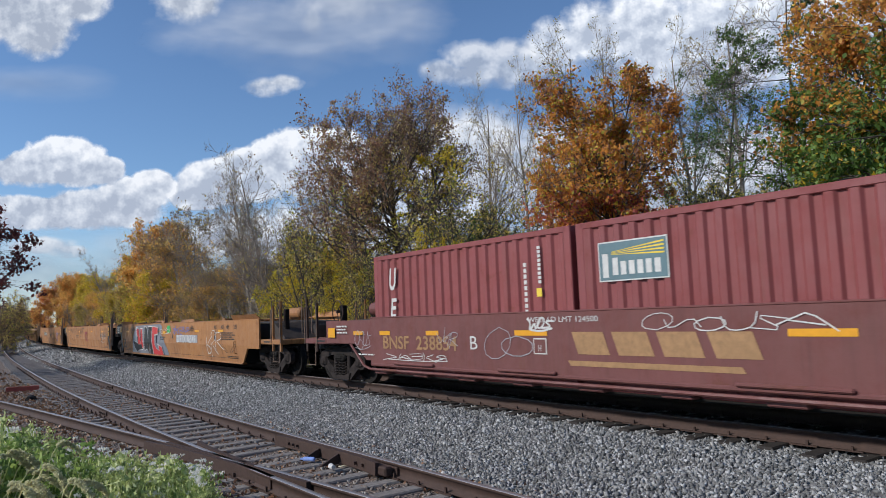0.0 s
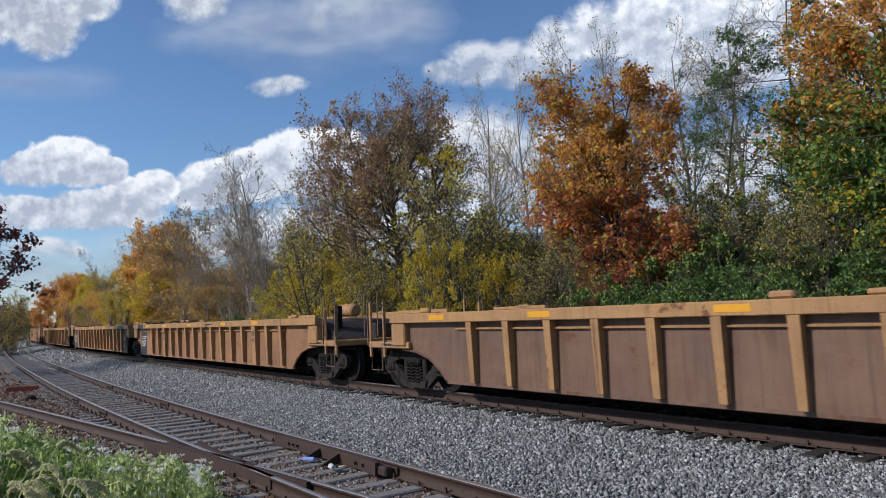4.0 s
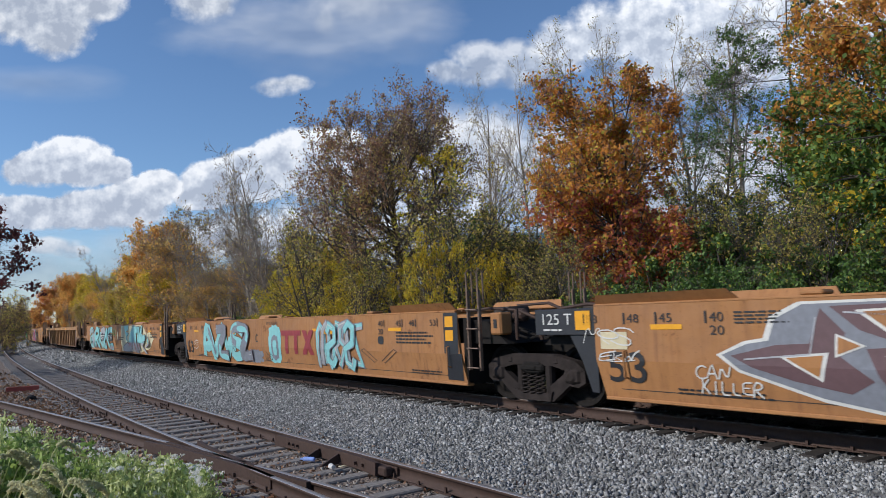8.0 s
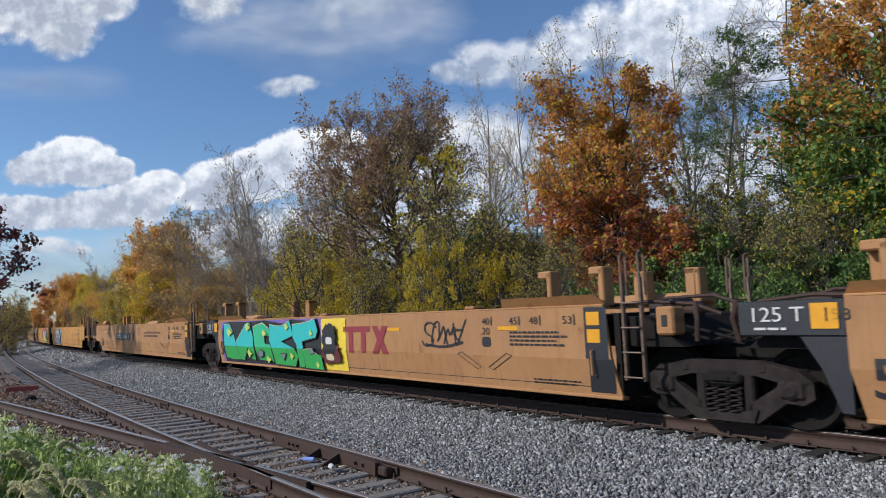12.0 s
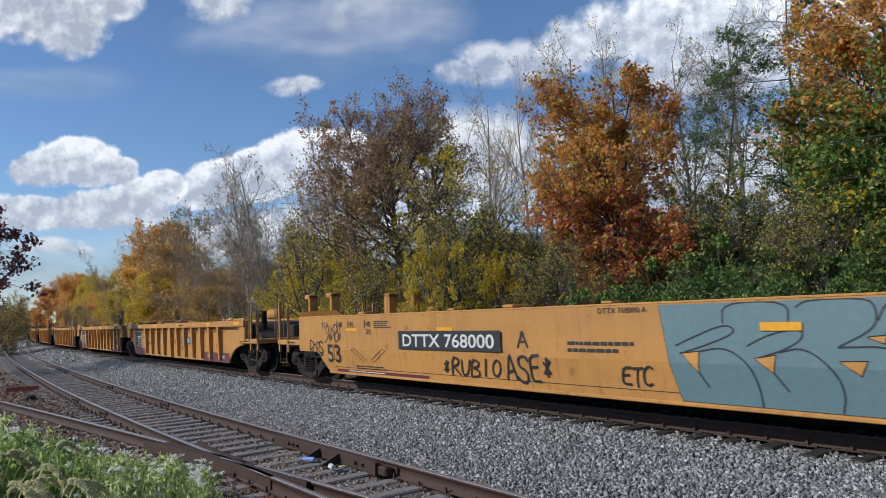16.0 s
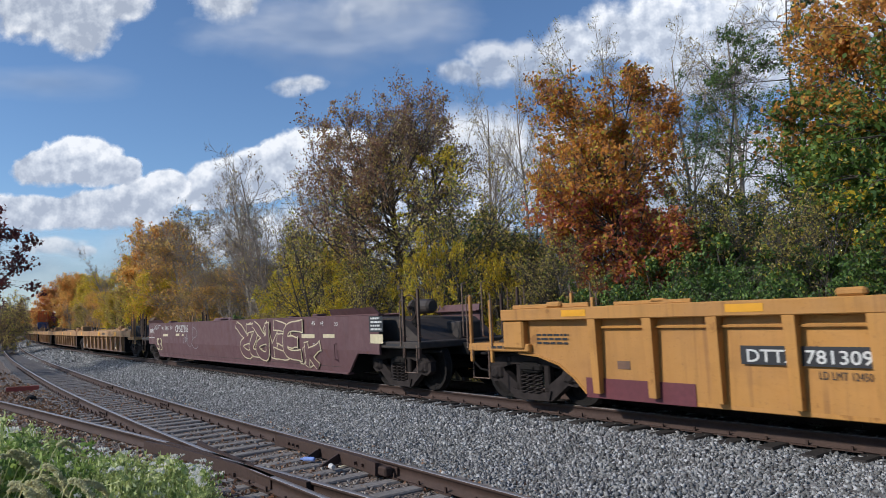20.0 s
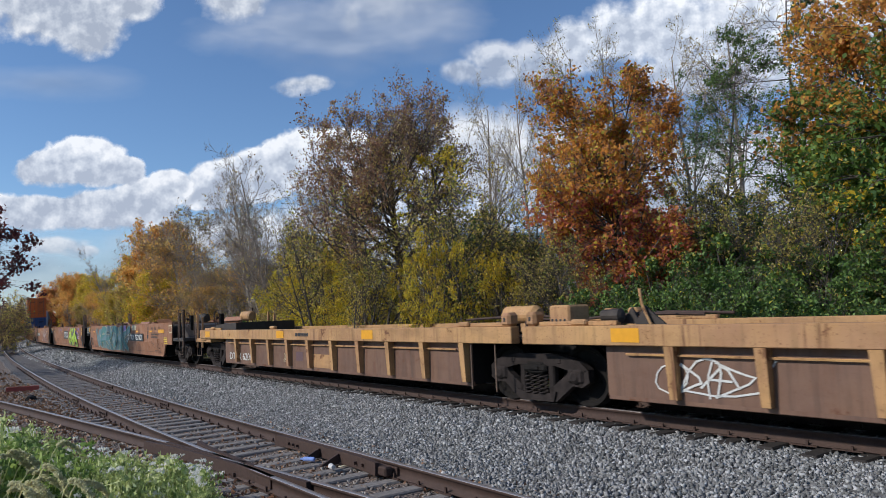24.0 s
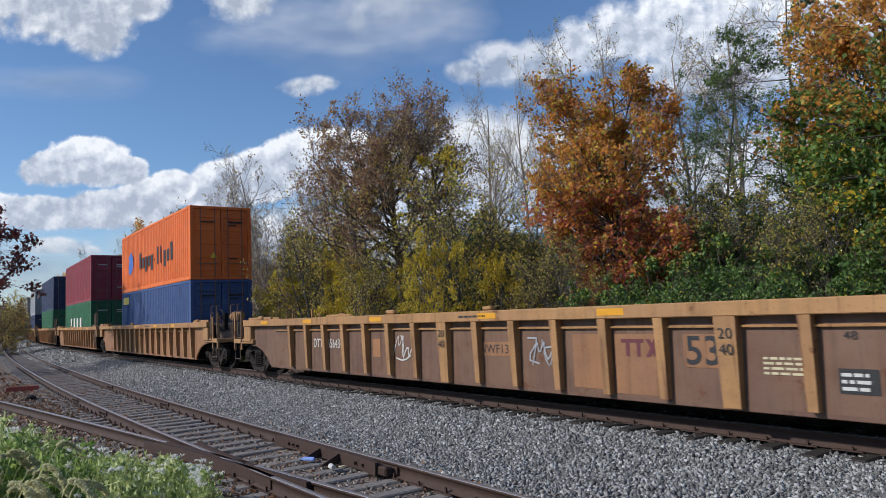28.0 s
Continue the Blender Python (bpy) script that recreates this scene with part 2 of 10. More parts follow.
# ---------------------------------------------------------------- mesh helpers
class Shape:
    """Collects corners and faces, then becomes one mesh."""

    def __init__(self):
        self.v, self.f = [], []

    def add(self, verts, faces):
        n = len(self.v)
        self.v.extend(verts)
        self.f.extend([tuple(i + n for i in q) for q in faces])
        return self

    def box(self, x0, x1, y0, y1, z0, z1, c=0.0):
        if c <= 0:
            return self.add([(x, y, z) for x in (x0, x1) for y in (y0, y1) for z in (z0, z1)],
                            [(0, 1, 3, 2), (4, 6, 7, 5), (0, 4, 5, 1), (2, 3, 7, 6), (0, 2, 6, 4), (1, 5, 7, 3)])
        c = min(c, (x1 - x0) * 0.45, (y1 - y0) * 0.45, (z1 - z0) * 0.45)
        v, idx = [], {}
        lo, hi = (x0, y0, z0), (x1, y1, z1)
        for sx in (0, 1):
            for sy in (0, 1):
                for sz in (0, 1):
                    s = (sx, sy, sz)
                    for ax in range(3):
                        p = [0, 0, 0]
                        for k in range(3):
                            e = hi[k] if s[k] else lo[k]
                            p[k] = e if k == ax else e + (-c if s[k] else c)
                        idx[(s, ax)] = len(v)
                        v.append(tuple(p))
        f = []
        for ax in range(3):
            a, b = [k for k in range(3) if k != ax]
            for side in (0, 1):
                q = []
                for sa, sb in ((0, 0), (1, 0), (1, 1), (0, 1)):
                    s = [0, 0, 0]
                    s[ax], s[a], s[b] = side, sa, sb
                    q.append(idx[(tuple(s), ax)])
                f.append(tuple(q))
            for sa in (0, 1):
                for sb in (0, 1):
                    s0, s1 = [0, 0, 0], [0, 0, 0]
                    s0[ax], s1[ax] = 0, 1
                    s0[a] = s1[a] = sa
                    s0[b] = s1[b] = sb
                    s0, s1 = tuple(s0), tuple(s1)
                    f.append((idx[(s0, a)], idx[(s1, a)], idx[(s1, b)], idx[(s0, b)]))
        for s in [(i, j, k) for i in (0, 1) for j in (0, 1) for k in (0, 1)]:
            f.append(tuple(idx[(s, ax)] for ax in range(3)))
        return self.add(v, f)

    def prism(self, pts, y0, y1, shear=0.0):
        """A flat outline in x and z, thick from y0 to y1; shear moves y in with depth below the outline's top."""
        zt = max(z for _, z in pts)
        n = len(pts)
        v = [(x, y0 - shear * (zt - z), z) for x, z in pts] + [(x, y1 - shear * (zt - z), z) for x, z in pts]
        f = [tuple(range(n)), tuple(range(2 * n - 1, n - 1, -1))]
        f += [(i, i + n, (i + 1) % n + n, (i + 1) % n) for i in range(n)]
        return self.add(v, f)

    def tube(self, pts, r, sides=6, closed_ends=True):
        """A round bar along pts; r is one radius or one for each point."""
        pts = [Vector(p) for p in pts]
        rs = r if isinstance(r, (list, tuple)) else [r] * len(pts)
        rings, v = [], []
        for i, p in enumerate(pts):
            d = (pts[min(i + 1, len(pts) - 1)] - pts[max(i - 1, 0)])
            d = d.normalized() if d.length > 1e-9 else Vector((0, 0, 1))
            a = d.cross(Vector((0.31, 0.17, 0.93)) if abs(d.z) < 0.9 else Vector((1, 0, 0.1))).normalized()
            b = d.cross(a)
            rings.append(range(len(v), len(v) + sides))
            v += [tuple(p + (a * math.cos(2 * math.pi * k / sides) + b * math.sin(2 * math.pi * k / sides)) * rs[i]) for k in range(sides)]
        f = [(q[k], q[(k + 1) % sides], w[(k + 1) % sides], w[k]) for q, w in zip(rings, rings[1:]) for k in range(sides)]
        if closed_ends:
            f += [tuple(reversed(rings[0])), tuple(rings[-1])]
        return self.add(v, f)

    def lathe(self, profile, axis_y=True, sides=20, at=(0, 0, 0)):
        """Turned shape: profile of (radius, along); the axis runs along y."""
        v, f, n = [], [], len(profile)
        for k in range(sides):
            a = 2 * math.pi * k / sides
            for r, y in profile:
                v.append((at[0] + r * math.cos(a), at[1] + y, at[2] + r * math.sin(a)))
        for k in range(sides):
            for i in range(n - 1):
                f.append((k * n + i, ((k + 1) % sides) * n + i, ((k + 1) % sides) * n + i + 1, k * n + i + 1))
        return self.add(v, f)

    def mesh(self, name, material=None):
        me = bpy.data.meshes.new(name)
        me.from_pydata(self.v, [], self.f)
        if material:
            me.materials.append(material)
        b = bmesh.new()
        b.from_mesh(me)
        bmesh.ops.recalc_face_normals(b, faces=b.faces)
        b.to_mesh(me)
        b.free()
        return me


def part(name, shape, material, parent, label="", at=None):
    me = shape.mesh(name, material) if isinstance(shape, Shape) else shape
    ob = new(name, me)
    ob.parent = parent
    if at is not None:
        ob.matrix_basis = at if isinstance(at, Matrix) else Matrix.Translation(at)
    if label:
        ob["label"] = label
    return ob


def empty(name, label, category, group=""):
    ob = new(name)
    ob.empty_display_size = 0.2
    return tagged(ob, label, category, group)


def mesh_np(name, verts, faces, material, smooth=False):
    me = bpy.data.meshes.new(name)
    n, k = faces.shape
    me.vertices.add(len(verts))
    me.vertices.foreach_set("co", np.ascontiguousarray(verts, dtype=np.float32).ravel())
    me.loops.add(n * k)
    me.loops.foreach_set("vertex_index", np.ascontiguousarray(faces, dtype=np.int32).ravel())
    me.polygons.add(n)
    me.polygons.foreach_set("loop_start", np.arange(0, n * k, k, dtype=np.int32))
    me.update(calc_edges=True)
    me.materials.append(material)
    if smooth:
        me.polygons.foreach_set("use_smooth", np.ones(n, dtype=bool))
    me.validate()
    return me


# ---------------------------------------------------------------- the line of the track
# Plan curve by arc length: s = 0 abreast of the camera's right, growing away; offsets grow to the far side.
DS = 0.5
S_LINE = np.arange(-720.0, 960.0, DS)
CURV = np.where(S_LINE < -30, 0.0, 0.000734 + (0.000903 - 0.000734) * np.clip(S_LINE / 80.0, 0, 1))
I0 = int(np.argmin(abs(S_LINE)))
ANG = -np.concatenate([[0], np.cumsum((CURV[1:] + CURV[:-1]) / 2 * DS)])
ANG += 0.64646 - ANG[I0]
AM = np.concatenate([[ANG[0]], (ANG[1:] + ANG[:-1]) / 2])
LX, LY = np.cumsum(-np.sin(AM) * DS), np.cumsum(np.cos(AM) * DS)
LX += 3.9285 - LX[I0]
LY += 10.7742 - LY[I0]


def line(s, off=0.0, z=0.0):
    """World place at arc length s, off metres to the far side of the main track's middle."""
    a = np.interp(s, S_LINE, ANG)
    return (np.interp(s, S_LINE, LX) + np.cos(a) * off, np.interp(s, S_LINE, LY) + np.sin(a) * off, z)


def heading(s):
    return float(np.interp(s, S_LINE, ANG))


def frame_at(s, off=0.0, z=0.0):
    """A pose on the line: x along growing s, y to the camera's side, z up."""
    return pose(*[float(v) for v in line(s, off, z)], 0, 0, math.degrees(heading(s)) + 90)


SIDING_S = [-60, 15, 36, 60, 80, 96, 127, 160, 190]
SIDING_O = [-5.27, -5.27, -4.70, -4.13, -3.70, -3.25, -2.05, -0.85, -0.1]
SPUR_S = [-14, 0.5, 5, 10, 16.5, 30, 60]
SPUR_O = [-5.25, -6.41, -6.86, -7.53, -8.44, -10.6, -16.5]


def siding_off(s):
    w = np.arange(-8, 9, 1.0)
    return float(np.mean(np.interp(s + w, SIDING_S, SIDING_O)))


def siding_z(s):
    return float(-0.30 * (1 - np.clip((s - 50) / 130, 0, 1)))


# ---------------------------------------------------------------- ground
def smooth01(x):
    x = np.clip(x, 0, 1)
    return x * x * (3 - 2 * x)


def ground_z(s, off):
    """Height of the ground by offset from the main track."""
    if off < 0:
        base = -0.52 + 0.30 * smooth01((s - 60) / 120)
        base -= 0.10 * smooth01((-off - 7) / 6)
        shoulder = smooth01((-off - 1.55) / 1.75)
        z = -0.235 * (1 - shoulder) + base * shoulder
    else:
        z = -0.235 - 0.5 * smooth01((off - 1.6) / 2.2) + 3.6 * smooth01((off - 6) / 26)
    return float(z)


def build_ground():
    ss = np.concatenate([np.arange(-700, -40, 20), np.arange(-40, 120, 1.0), np.arange(120, 300, 5.0), np.arange(300, 941, 20.0)])
    oo = np.concatenate([-np.geomspace(1800, 16, 20), np.arange(-15, 8.01, 0.33), np.geomspace(9, 760, 18)])
    V = np.array([[*line(s, o)[:2], ground_z(s, o)] for s in ss for o in oo])
    V[:, 2] += np.array([0.025 * (noise.noise(Vector((x * 1.3, y * 1.3, 0)))) for x, y, _ in V])
    n, m = len(ss), len(oo)
    i, j = np.meshgrid(np.arange(n - 1), np.arange(m - 1), indexing="ij")
    a = (i * m + j).ravel()
    F = np.stack([a, a + 1, a + m + 1, a + m], 1)
    me = mesh_np("ground", V, F, SOIL, True)
    me.materials.append(BED)
    me.materials.append(WOODS)
    mid = (oo[:-1] + oo[1:]) / 2
    kind = np.where((mid > -4.25) & (mid < 3.0), 1, np.where((mid >= 3.0) | (mid < -11.5), 2, 0))
    me.polygons.foreach_set("material_index", np.tile(kind, n - 1).astype(np.int32))
    me.update()
    return tagged(new("ground", me), "cinder and gravel ground beside the railway, leaf litter under the trees", "ground", kind="structure")


build_ground()

RAIL_OUTLINE = [(-0.07, -0.18), (0.07, -0.18), (0.07, -0.165), (0.012, -0.145), (0.012, -0.045), (0.036, -0.035), (0.036, -0.006), (0.028, 0.0),
                (-0.028, 0.0), (-0.036, -0.006), (-0.036, -0.035), (-0.012, -0.045), (-0.012, -0.145), (-0.07, -0.165)]


def rail_mesh(name, path):
    """Sweeps the rail outline along (x, y, z, heading) stations."""
    k = len(RAIL_OUTLINE)
    V, F = [], []
    for x, y, z, a in path:
        V += [(x + math.cos(a) * o, y + math.sin(a) * o, z + h) for o, h in RAIL_OUTLINE]
    for i in range(len(path) - 1):
        for j in range(k):
            F.append((i * k + j, i * k + (j + 1) % k, (i + 1) * k + (j + 1) % k, (i + 1) * k + j))
    me = mesh_np(name, np.array(V), np.array(F), RAIL_RUST)
    me.materials.append(RAIL_SHINE)
    shine = np.tile(np.array([1 if j in (6, 7, 8) else 0 for j in range(k)]), len(path) - 1)
    me.polygons.foreach_set("material_index", shine.astype(np.int32))
    me.update()
    return me


def stations(s0, s1, off, z, step=2.0):
    out = []
    for s in np.arange(s0, s1 + 0.01, step):
        o, h = (off(s) if callable(off) else off), (z(s) if callable(z) else z)
        e = 0.25
        p, q = line(s - e, off(s - e) if callable(off) else off), line(s + e, off(s + e) if callable(off) else off)
        a = math.atan2(-(q[0] - p[0]), q[1] - p[1])
        x, y, _ = line(s, o)
        out.append((float(x), float(y), h, a))
    return out


GAUGE = 0.7525
for side in (-1, 1):
    tagged(new("main_rail", rail_mesh("main_rail", stations(-700, 940, side * GAUGE, 0.0, 4.0))), "rust-brown steel rail of the main line on dark ties", "rail", "main line rails", "structure")
for side in (-1, 1):
    tagged(new("siding_rail", rail_mesh("siding_rail", stations(-60, 186, lambda s, d=side: siding_off(s) + d * GAUGE, siding_z, 1.0))),
           "rusty siding rail with a worn bright head", "rail", "siding rails", "structure")


def spur_off(s):
    w = np.arange(-3, 4, 1.0)
    return float(np.mean(np.interp(s + w, SPUR_S, SPUR_O)))


def spur_piece(name, s0, s1, d, label):
    tagged(new(name, rail_mesh(name, stations(s0, s1, lambda s: spur_off(s) + d * GAUGE, -0.297, 0.5))), label, "rail", "spur rails", "structure")


spur_piece("spur_rail", 5.9, 60, 1, "rusty spur rail that runs into the weeds")
spur_piece("closure_rail", -16, 3.3, 1, "rusty closure rail behind the frog of the switch")
spur_piece("spur_rail", -16, 60, -1, "rusty outer rail of the spur, hidden by weeds")

# frog, wing rails and guard rail of the switch
def switch_parts():
    sw = empty("switch_frog", "rusty steel frog with flared wing rails on the siding", "track switch")
    def bar(rings):
        """A closed bar through rings of four corners."""
        m = len(rings)
        faces = [(4 * a + k, 4 * a + (k + 1) % 4, 4 * a + 4 + (k + 1) % 4, 4 * a + 4 + k) for a in range(m - 1) for k in range(4)]
        return Shape().add([tuple(p) for r in rings for p in r], faces + [(3, 2, 1, 0), (4 * m - 4, 4 * m - 3, 4 * m - 2, 4 * m - 1)])

    for d, s0, s1, f in ((0.0, 3.3, 5.9, lambda q: spur_off(q) + GAUGE), (-0.10, 2.2, 6.3, lambda q: spur_off(q) + GAUGE), (0.10, 1.6, 5.6, lambda q: siding_off(q) - GAUGE)):
        rings = []
        for q in np.linspace(s0, s1, 9):
            flare = 0.09 * max(0, (abs(q - (s0 + s1) / 2) / ((s1 - s0) / 2)) ** 4) * (1 if d > 0 else -1 if d < 0 else 0)
            c = f(q) + d + flare
            rings.append([line(q, c + e, h) for e, h in ((-0.034, -0.47), (0.034, -0.47), (0.034, -0.30), (-0.034, -0.30))])
        part("wing_rail", bar(rings), RAIL_RUST, sw)
    g = empty("guard_rail", "rusty guard rail braced inside the siding rail", "guard rail")
    rings = []
    for q in np.linspace(1.9, 5.1, 11):
        c = siding_off(q) + GAUGE - 0.12 - 0.07 * (abs(q - 3.5) / 1.6) ** 6
        rings.append([line(q, c + e, h) for e, h in ((-0.035, -0.47), (0.035, -0.47), (0.035, -0.30), (-0.035, -0.30))])
    part("guard_bar", bar(rings), RAIL_RUST, g)
    for q in (3.0, 3.6):
        b = Shape().prism([(-0.32, -0.47), (0.0, -0.47), (0.0, -0.33)], -0.02, 0.02)
        part("brace", b, RAIL_RUST, g, at=frame_at(q, siding_off(q) + GAUGE - 0.17) @ pose(0, 0, 0, 0, 0, -90))
    for q in (4.35, 4.5, 4.65, 2.3, 2.5):
        part("bolt", Shape().lathe([(0.0, 0.05), (0.022, 0.05), (0.022, 0.0)], sides=6), RAIL_RUST, g, at=frame_at(q, siding_off(q) + GAUGE - 0.155, -0.39))
    part("end_block", Shape().box(-0.14, 0.14, -0.06, 0.06, -0.46, -0.34, 0.02), RAIL_RUST, g, at=frame_at(1.85, siding_off(2) + GAUGE - 0.13))


switch_parts()

# ---------------------------------------------------------------- train: shared pieces
SPEED = 23.216          # metres a second, towards falling s
WHEEL_R = 0.50
HALF_W = 1.45
CREASE = 0.83


def side_y(z, smooth_side=True):
    """Outer face of a smooth car's side at height z."""
    return HALF_W - (0.14 * max(0.0, CREASE - z) if smooth_side else 0.0)


WHEEL = Shape()
for y in (-0.7525, 0.7525):
    k = 1 if y > 0 else -1
    WHEEL.lathe([(0.09, y + k * 0.09), (0.13, y + k * 0.085), (0.16, y + k * 0.03), (0.40, y + k * 0.015), (0.43, y + k * 0.06), (0.495, y + k * 0.065),
                 (WHEEL_R, y + k * 0.03), (WHEEL_R, y - k * 0.035), (WHEEL_R + 0.025, y - k * 0.05), (WHEEL_R + 0.02, y - k * 0.07), (0.43, y - k * 0.07), (0.40, y - k * 0.02), (0.13, y - k * 0.05), (0.09, y - k * 0.09)], sides=28)
WHEEL.lathe([(0.085, -0.8), (0.085, 0.8)], sides=12)
for k in range(5):
    a = 2 * math.pi * k / 5
    for y in (0.80, -0.80):
        WHEEL.lathe([(0.0, y), (0.05, y), (0.05, y * 0.95)], sides=6, at=(0.26 * math.cos(a), 0, 0.26 * math.sin(a)))
# Darker iron than the side frames: shade behind them is partly in the tone.
WHEEL_ME = WHEEL.mesh("wheelset", BLACK_IRON)

FRAME = Shape()
FRAME.prism([(-1.16, 0.62), (-0.98, 0.75), (-0.50, 0.85), (0.50, 0.85), (0.98, 0.75), (1.16, 0.62), (0.95, 0.55), (0.46, 0.66), (-0.46, 0.66), (-0.95, 0.55)], 0.91, 1.07)
FRAME.prism([(-0.46, 0.24), (-0.40, 0.07), (0.40, 0.07), (0.46, 0.24), (0.30, 0.21), (-0.30, 0.21)], 0.89, 1.09)
for k in (-1, 1):
    FRAME.prism([(k * 0.80, 0.68), (k * 1.16, 0.62), (k * 1.17, 0.42), (k * 1.02, 0.33), (k * 0.82, 0.35), (k * 0.44, 0.07), (k * 0.30, 0.10), (k * 0.34, 0.30), (k * 0.70, 0.53)], 0.93, 1.06)
    FRAME.box(min(k * 0.27, k * 0.41), max(k * 0.27, k * 0.41), 0.92, 1.06, 0.16, 0.74, 0.025)
    FRAME.box(min(k * 0.72, k * 1.08), max(k * 0.72, k * 1.08), 0.96, 1.10, 0.38, 0.64, 0.05)
    FRAME.box(min(k * 0.50, k * 0.60), max(k * 0.50, k * 0.60), 1.05, 1.085, 0.70, 0.79, 0.015)
FRAME_ME = FRAME.mesh("side_frame", TRUCK_IRON)
SPRING = Shape()
for x in (-0.17, 0.0, 0.17):
    pts = [(x + 0.075 * math.cos(a), 1.06 + 0.055 * math.sin(a), 0.19 + 0.33 * a / (2 * math.pi * 5)) for a in np.linspace(0, 2 * math.pi * 5, 40)]
    SPRING.tube(pts, 0.019, 4)
SPRING_ME = SPRING.mesh("spring_nest", TRUCK_IRON)
# Bolster darker than the frames too, some of its shade in the colour.
BOLSTER_ME = Shape().box(-0.2, 0.2, -1.10, 1.10, 0.52, 0.72, 0.03).box(-0.28, 0.28, 1.02, 1.12, 0.55, 0.68, 0.035).box(-0.12, 0.12, 1.10, 1.14, 0.58, 0.65, 0.015).box(-0.3, 0.3, -0.3, 0.3, 0.70, 0.80, 0.03).mesh("bogie", BLACK_IRON)
CAP_ME = Shape().lathe([(0.0, 1.13), (0.06, 1.13), (0.10, 1.10), (0.13, 1.06), (0.13, 0.98)], sides=14).mesh("bearing_cap", TRUCK_IRON)
FLIP = pose(0, 0, 0, 0, 0, 180)

spin_rows = [(i / FPS, -math.degrees(SPEED * i / FPS / WHEEL_R)) for i in range(0, 28 * FPS + 1)]
SPINNING = []


def bogie(parent, x):
    b = part("bogie", BOLSTER_ME, None, parent, "dusty dark cast-iron bogie", at=(x, 0, 0))
    for k in (0, 1):
        m = FLIP if k else Matrix.Identity(4)
        part("side_frame", FRAME_ME, None, b, at=m)
        part("spring_nest", SPRING_ME, None, b, at=m)
        for e in (-0.9, 0.9):
            part("bearing_cap", CAP_ME, None, b, at=m @ pose(e, 0, WHEEL_R))
    for i, e in enumerate((-0.9, 0.9)):
        if len(SPINNING) < 2:
            w = part("wheelset", WHEEL_ME, None, b, at=(e, 0, WHEEL_R))
            SPINNING.append((w, e))
        else:
            w = SPINNING[i][0].copy()
            scene.collection.objects.link(w)
            w.parent = b
            SPIN_COPIES.append((w, i))
    return b


SPIN_COPIES = []
FONT_CACHE = {}


def letters(text, bold=0.0, slant=0.0):
    """Flat letters of the built-in font as corner and face lists, capitals one metre high, centred."""
    key = (text, bold, slant)
    if key not in FONT_CACHE:
        cu = bpy.data.curves.new("letters", "FONT")
        cu.body, cu.align_x, cu.offset, cu.shear, cu.resolution_u = text, "CENTER", bold, slant, 3
        ob = bpy.data.objects.new("letters", cu)
        me = bpy.data.meshes.new_from_object(ob)
        v = [tuple(p.co) for p in me.vertices]
        f = [tuple(p.vertices) for p in me.polygons]
        bpy.data.objects.remove(ob)
        bpy.data.curves.remove(cu)
        bpy.data.meshes.remove(me)
        if v:
            xs = [p[0] for p in v]
            mid = (min(xs) + max(xs)) / 2
            v = [((p[0] - mid) / 0.69, p[1] / 0.69 - 0.5) for p in v]
        FONT_CACHE[key] = (v, f, (max(p[0] for p in v) - min(p[0] for p in v)) if v else 1)
    return FONT_CACHE[key]


def on_side(name, pts, faces, material, parent, layer=1, smooth_side=True, y=None, label=""):
    """Lays a flat figure given in (x, z) on the car's near side, folded at the crease."""
    me = bpy.data.meshes.new(name)
    me.from_pydata([(p[0], 0, p[1]) for p in pts], [], faces)
    b = bmesh.new()
    b.from_mesh(me)
    bmesh.ops.triangulate(b, faces=[f for f in b.faces if len(f.verts) > 4])
    if smooth_side and y is None:
        bmesh.ops.bisect_plane(b, geom=b.verts[:] + b.edges[:] + b.faces[:], plane_co=(0, 0, CREASE), plane_no=(0, 0, 1))
    for v in b.verts:
        v.co.y = (y if y is not None else side_y(v.co.z)) + 0.003 + 0.004 * layer
    bmesh.ops.recalc_face_normals(b, faces=b.faces)
    for f in b.faces:
        if f.normal.y < 0:
            f.normal_flip()
    b.to_mesh(me)
    b.free()
    me.materials.append(material)
    ob = new(name, me)
    ob.parent = parent
    if label:
        ob["label"] = label
    return ob


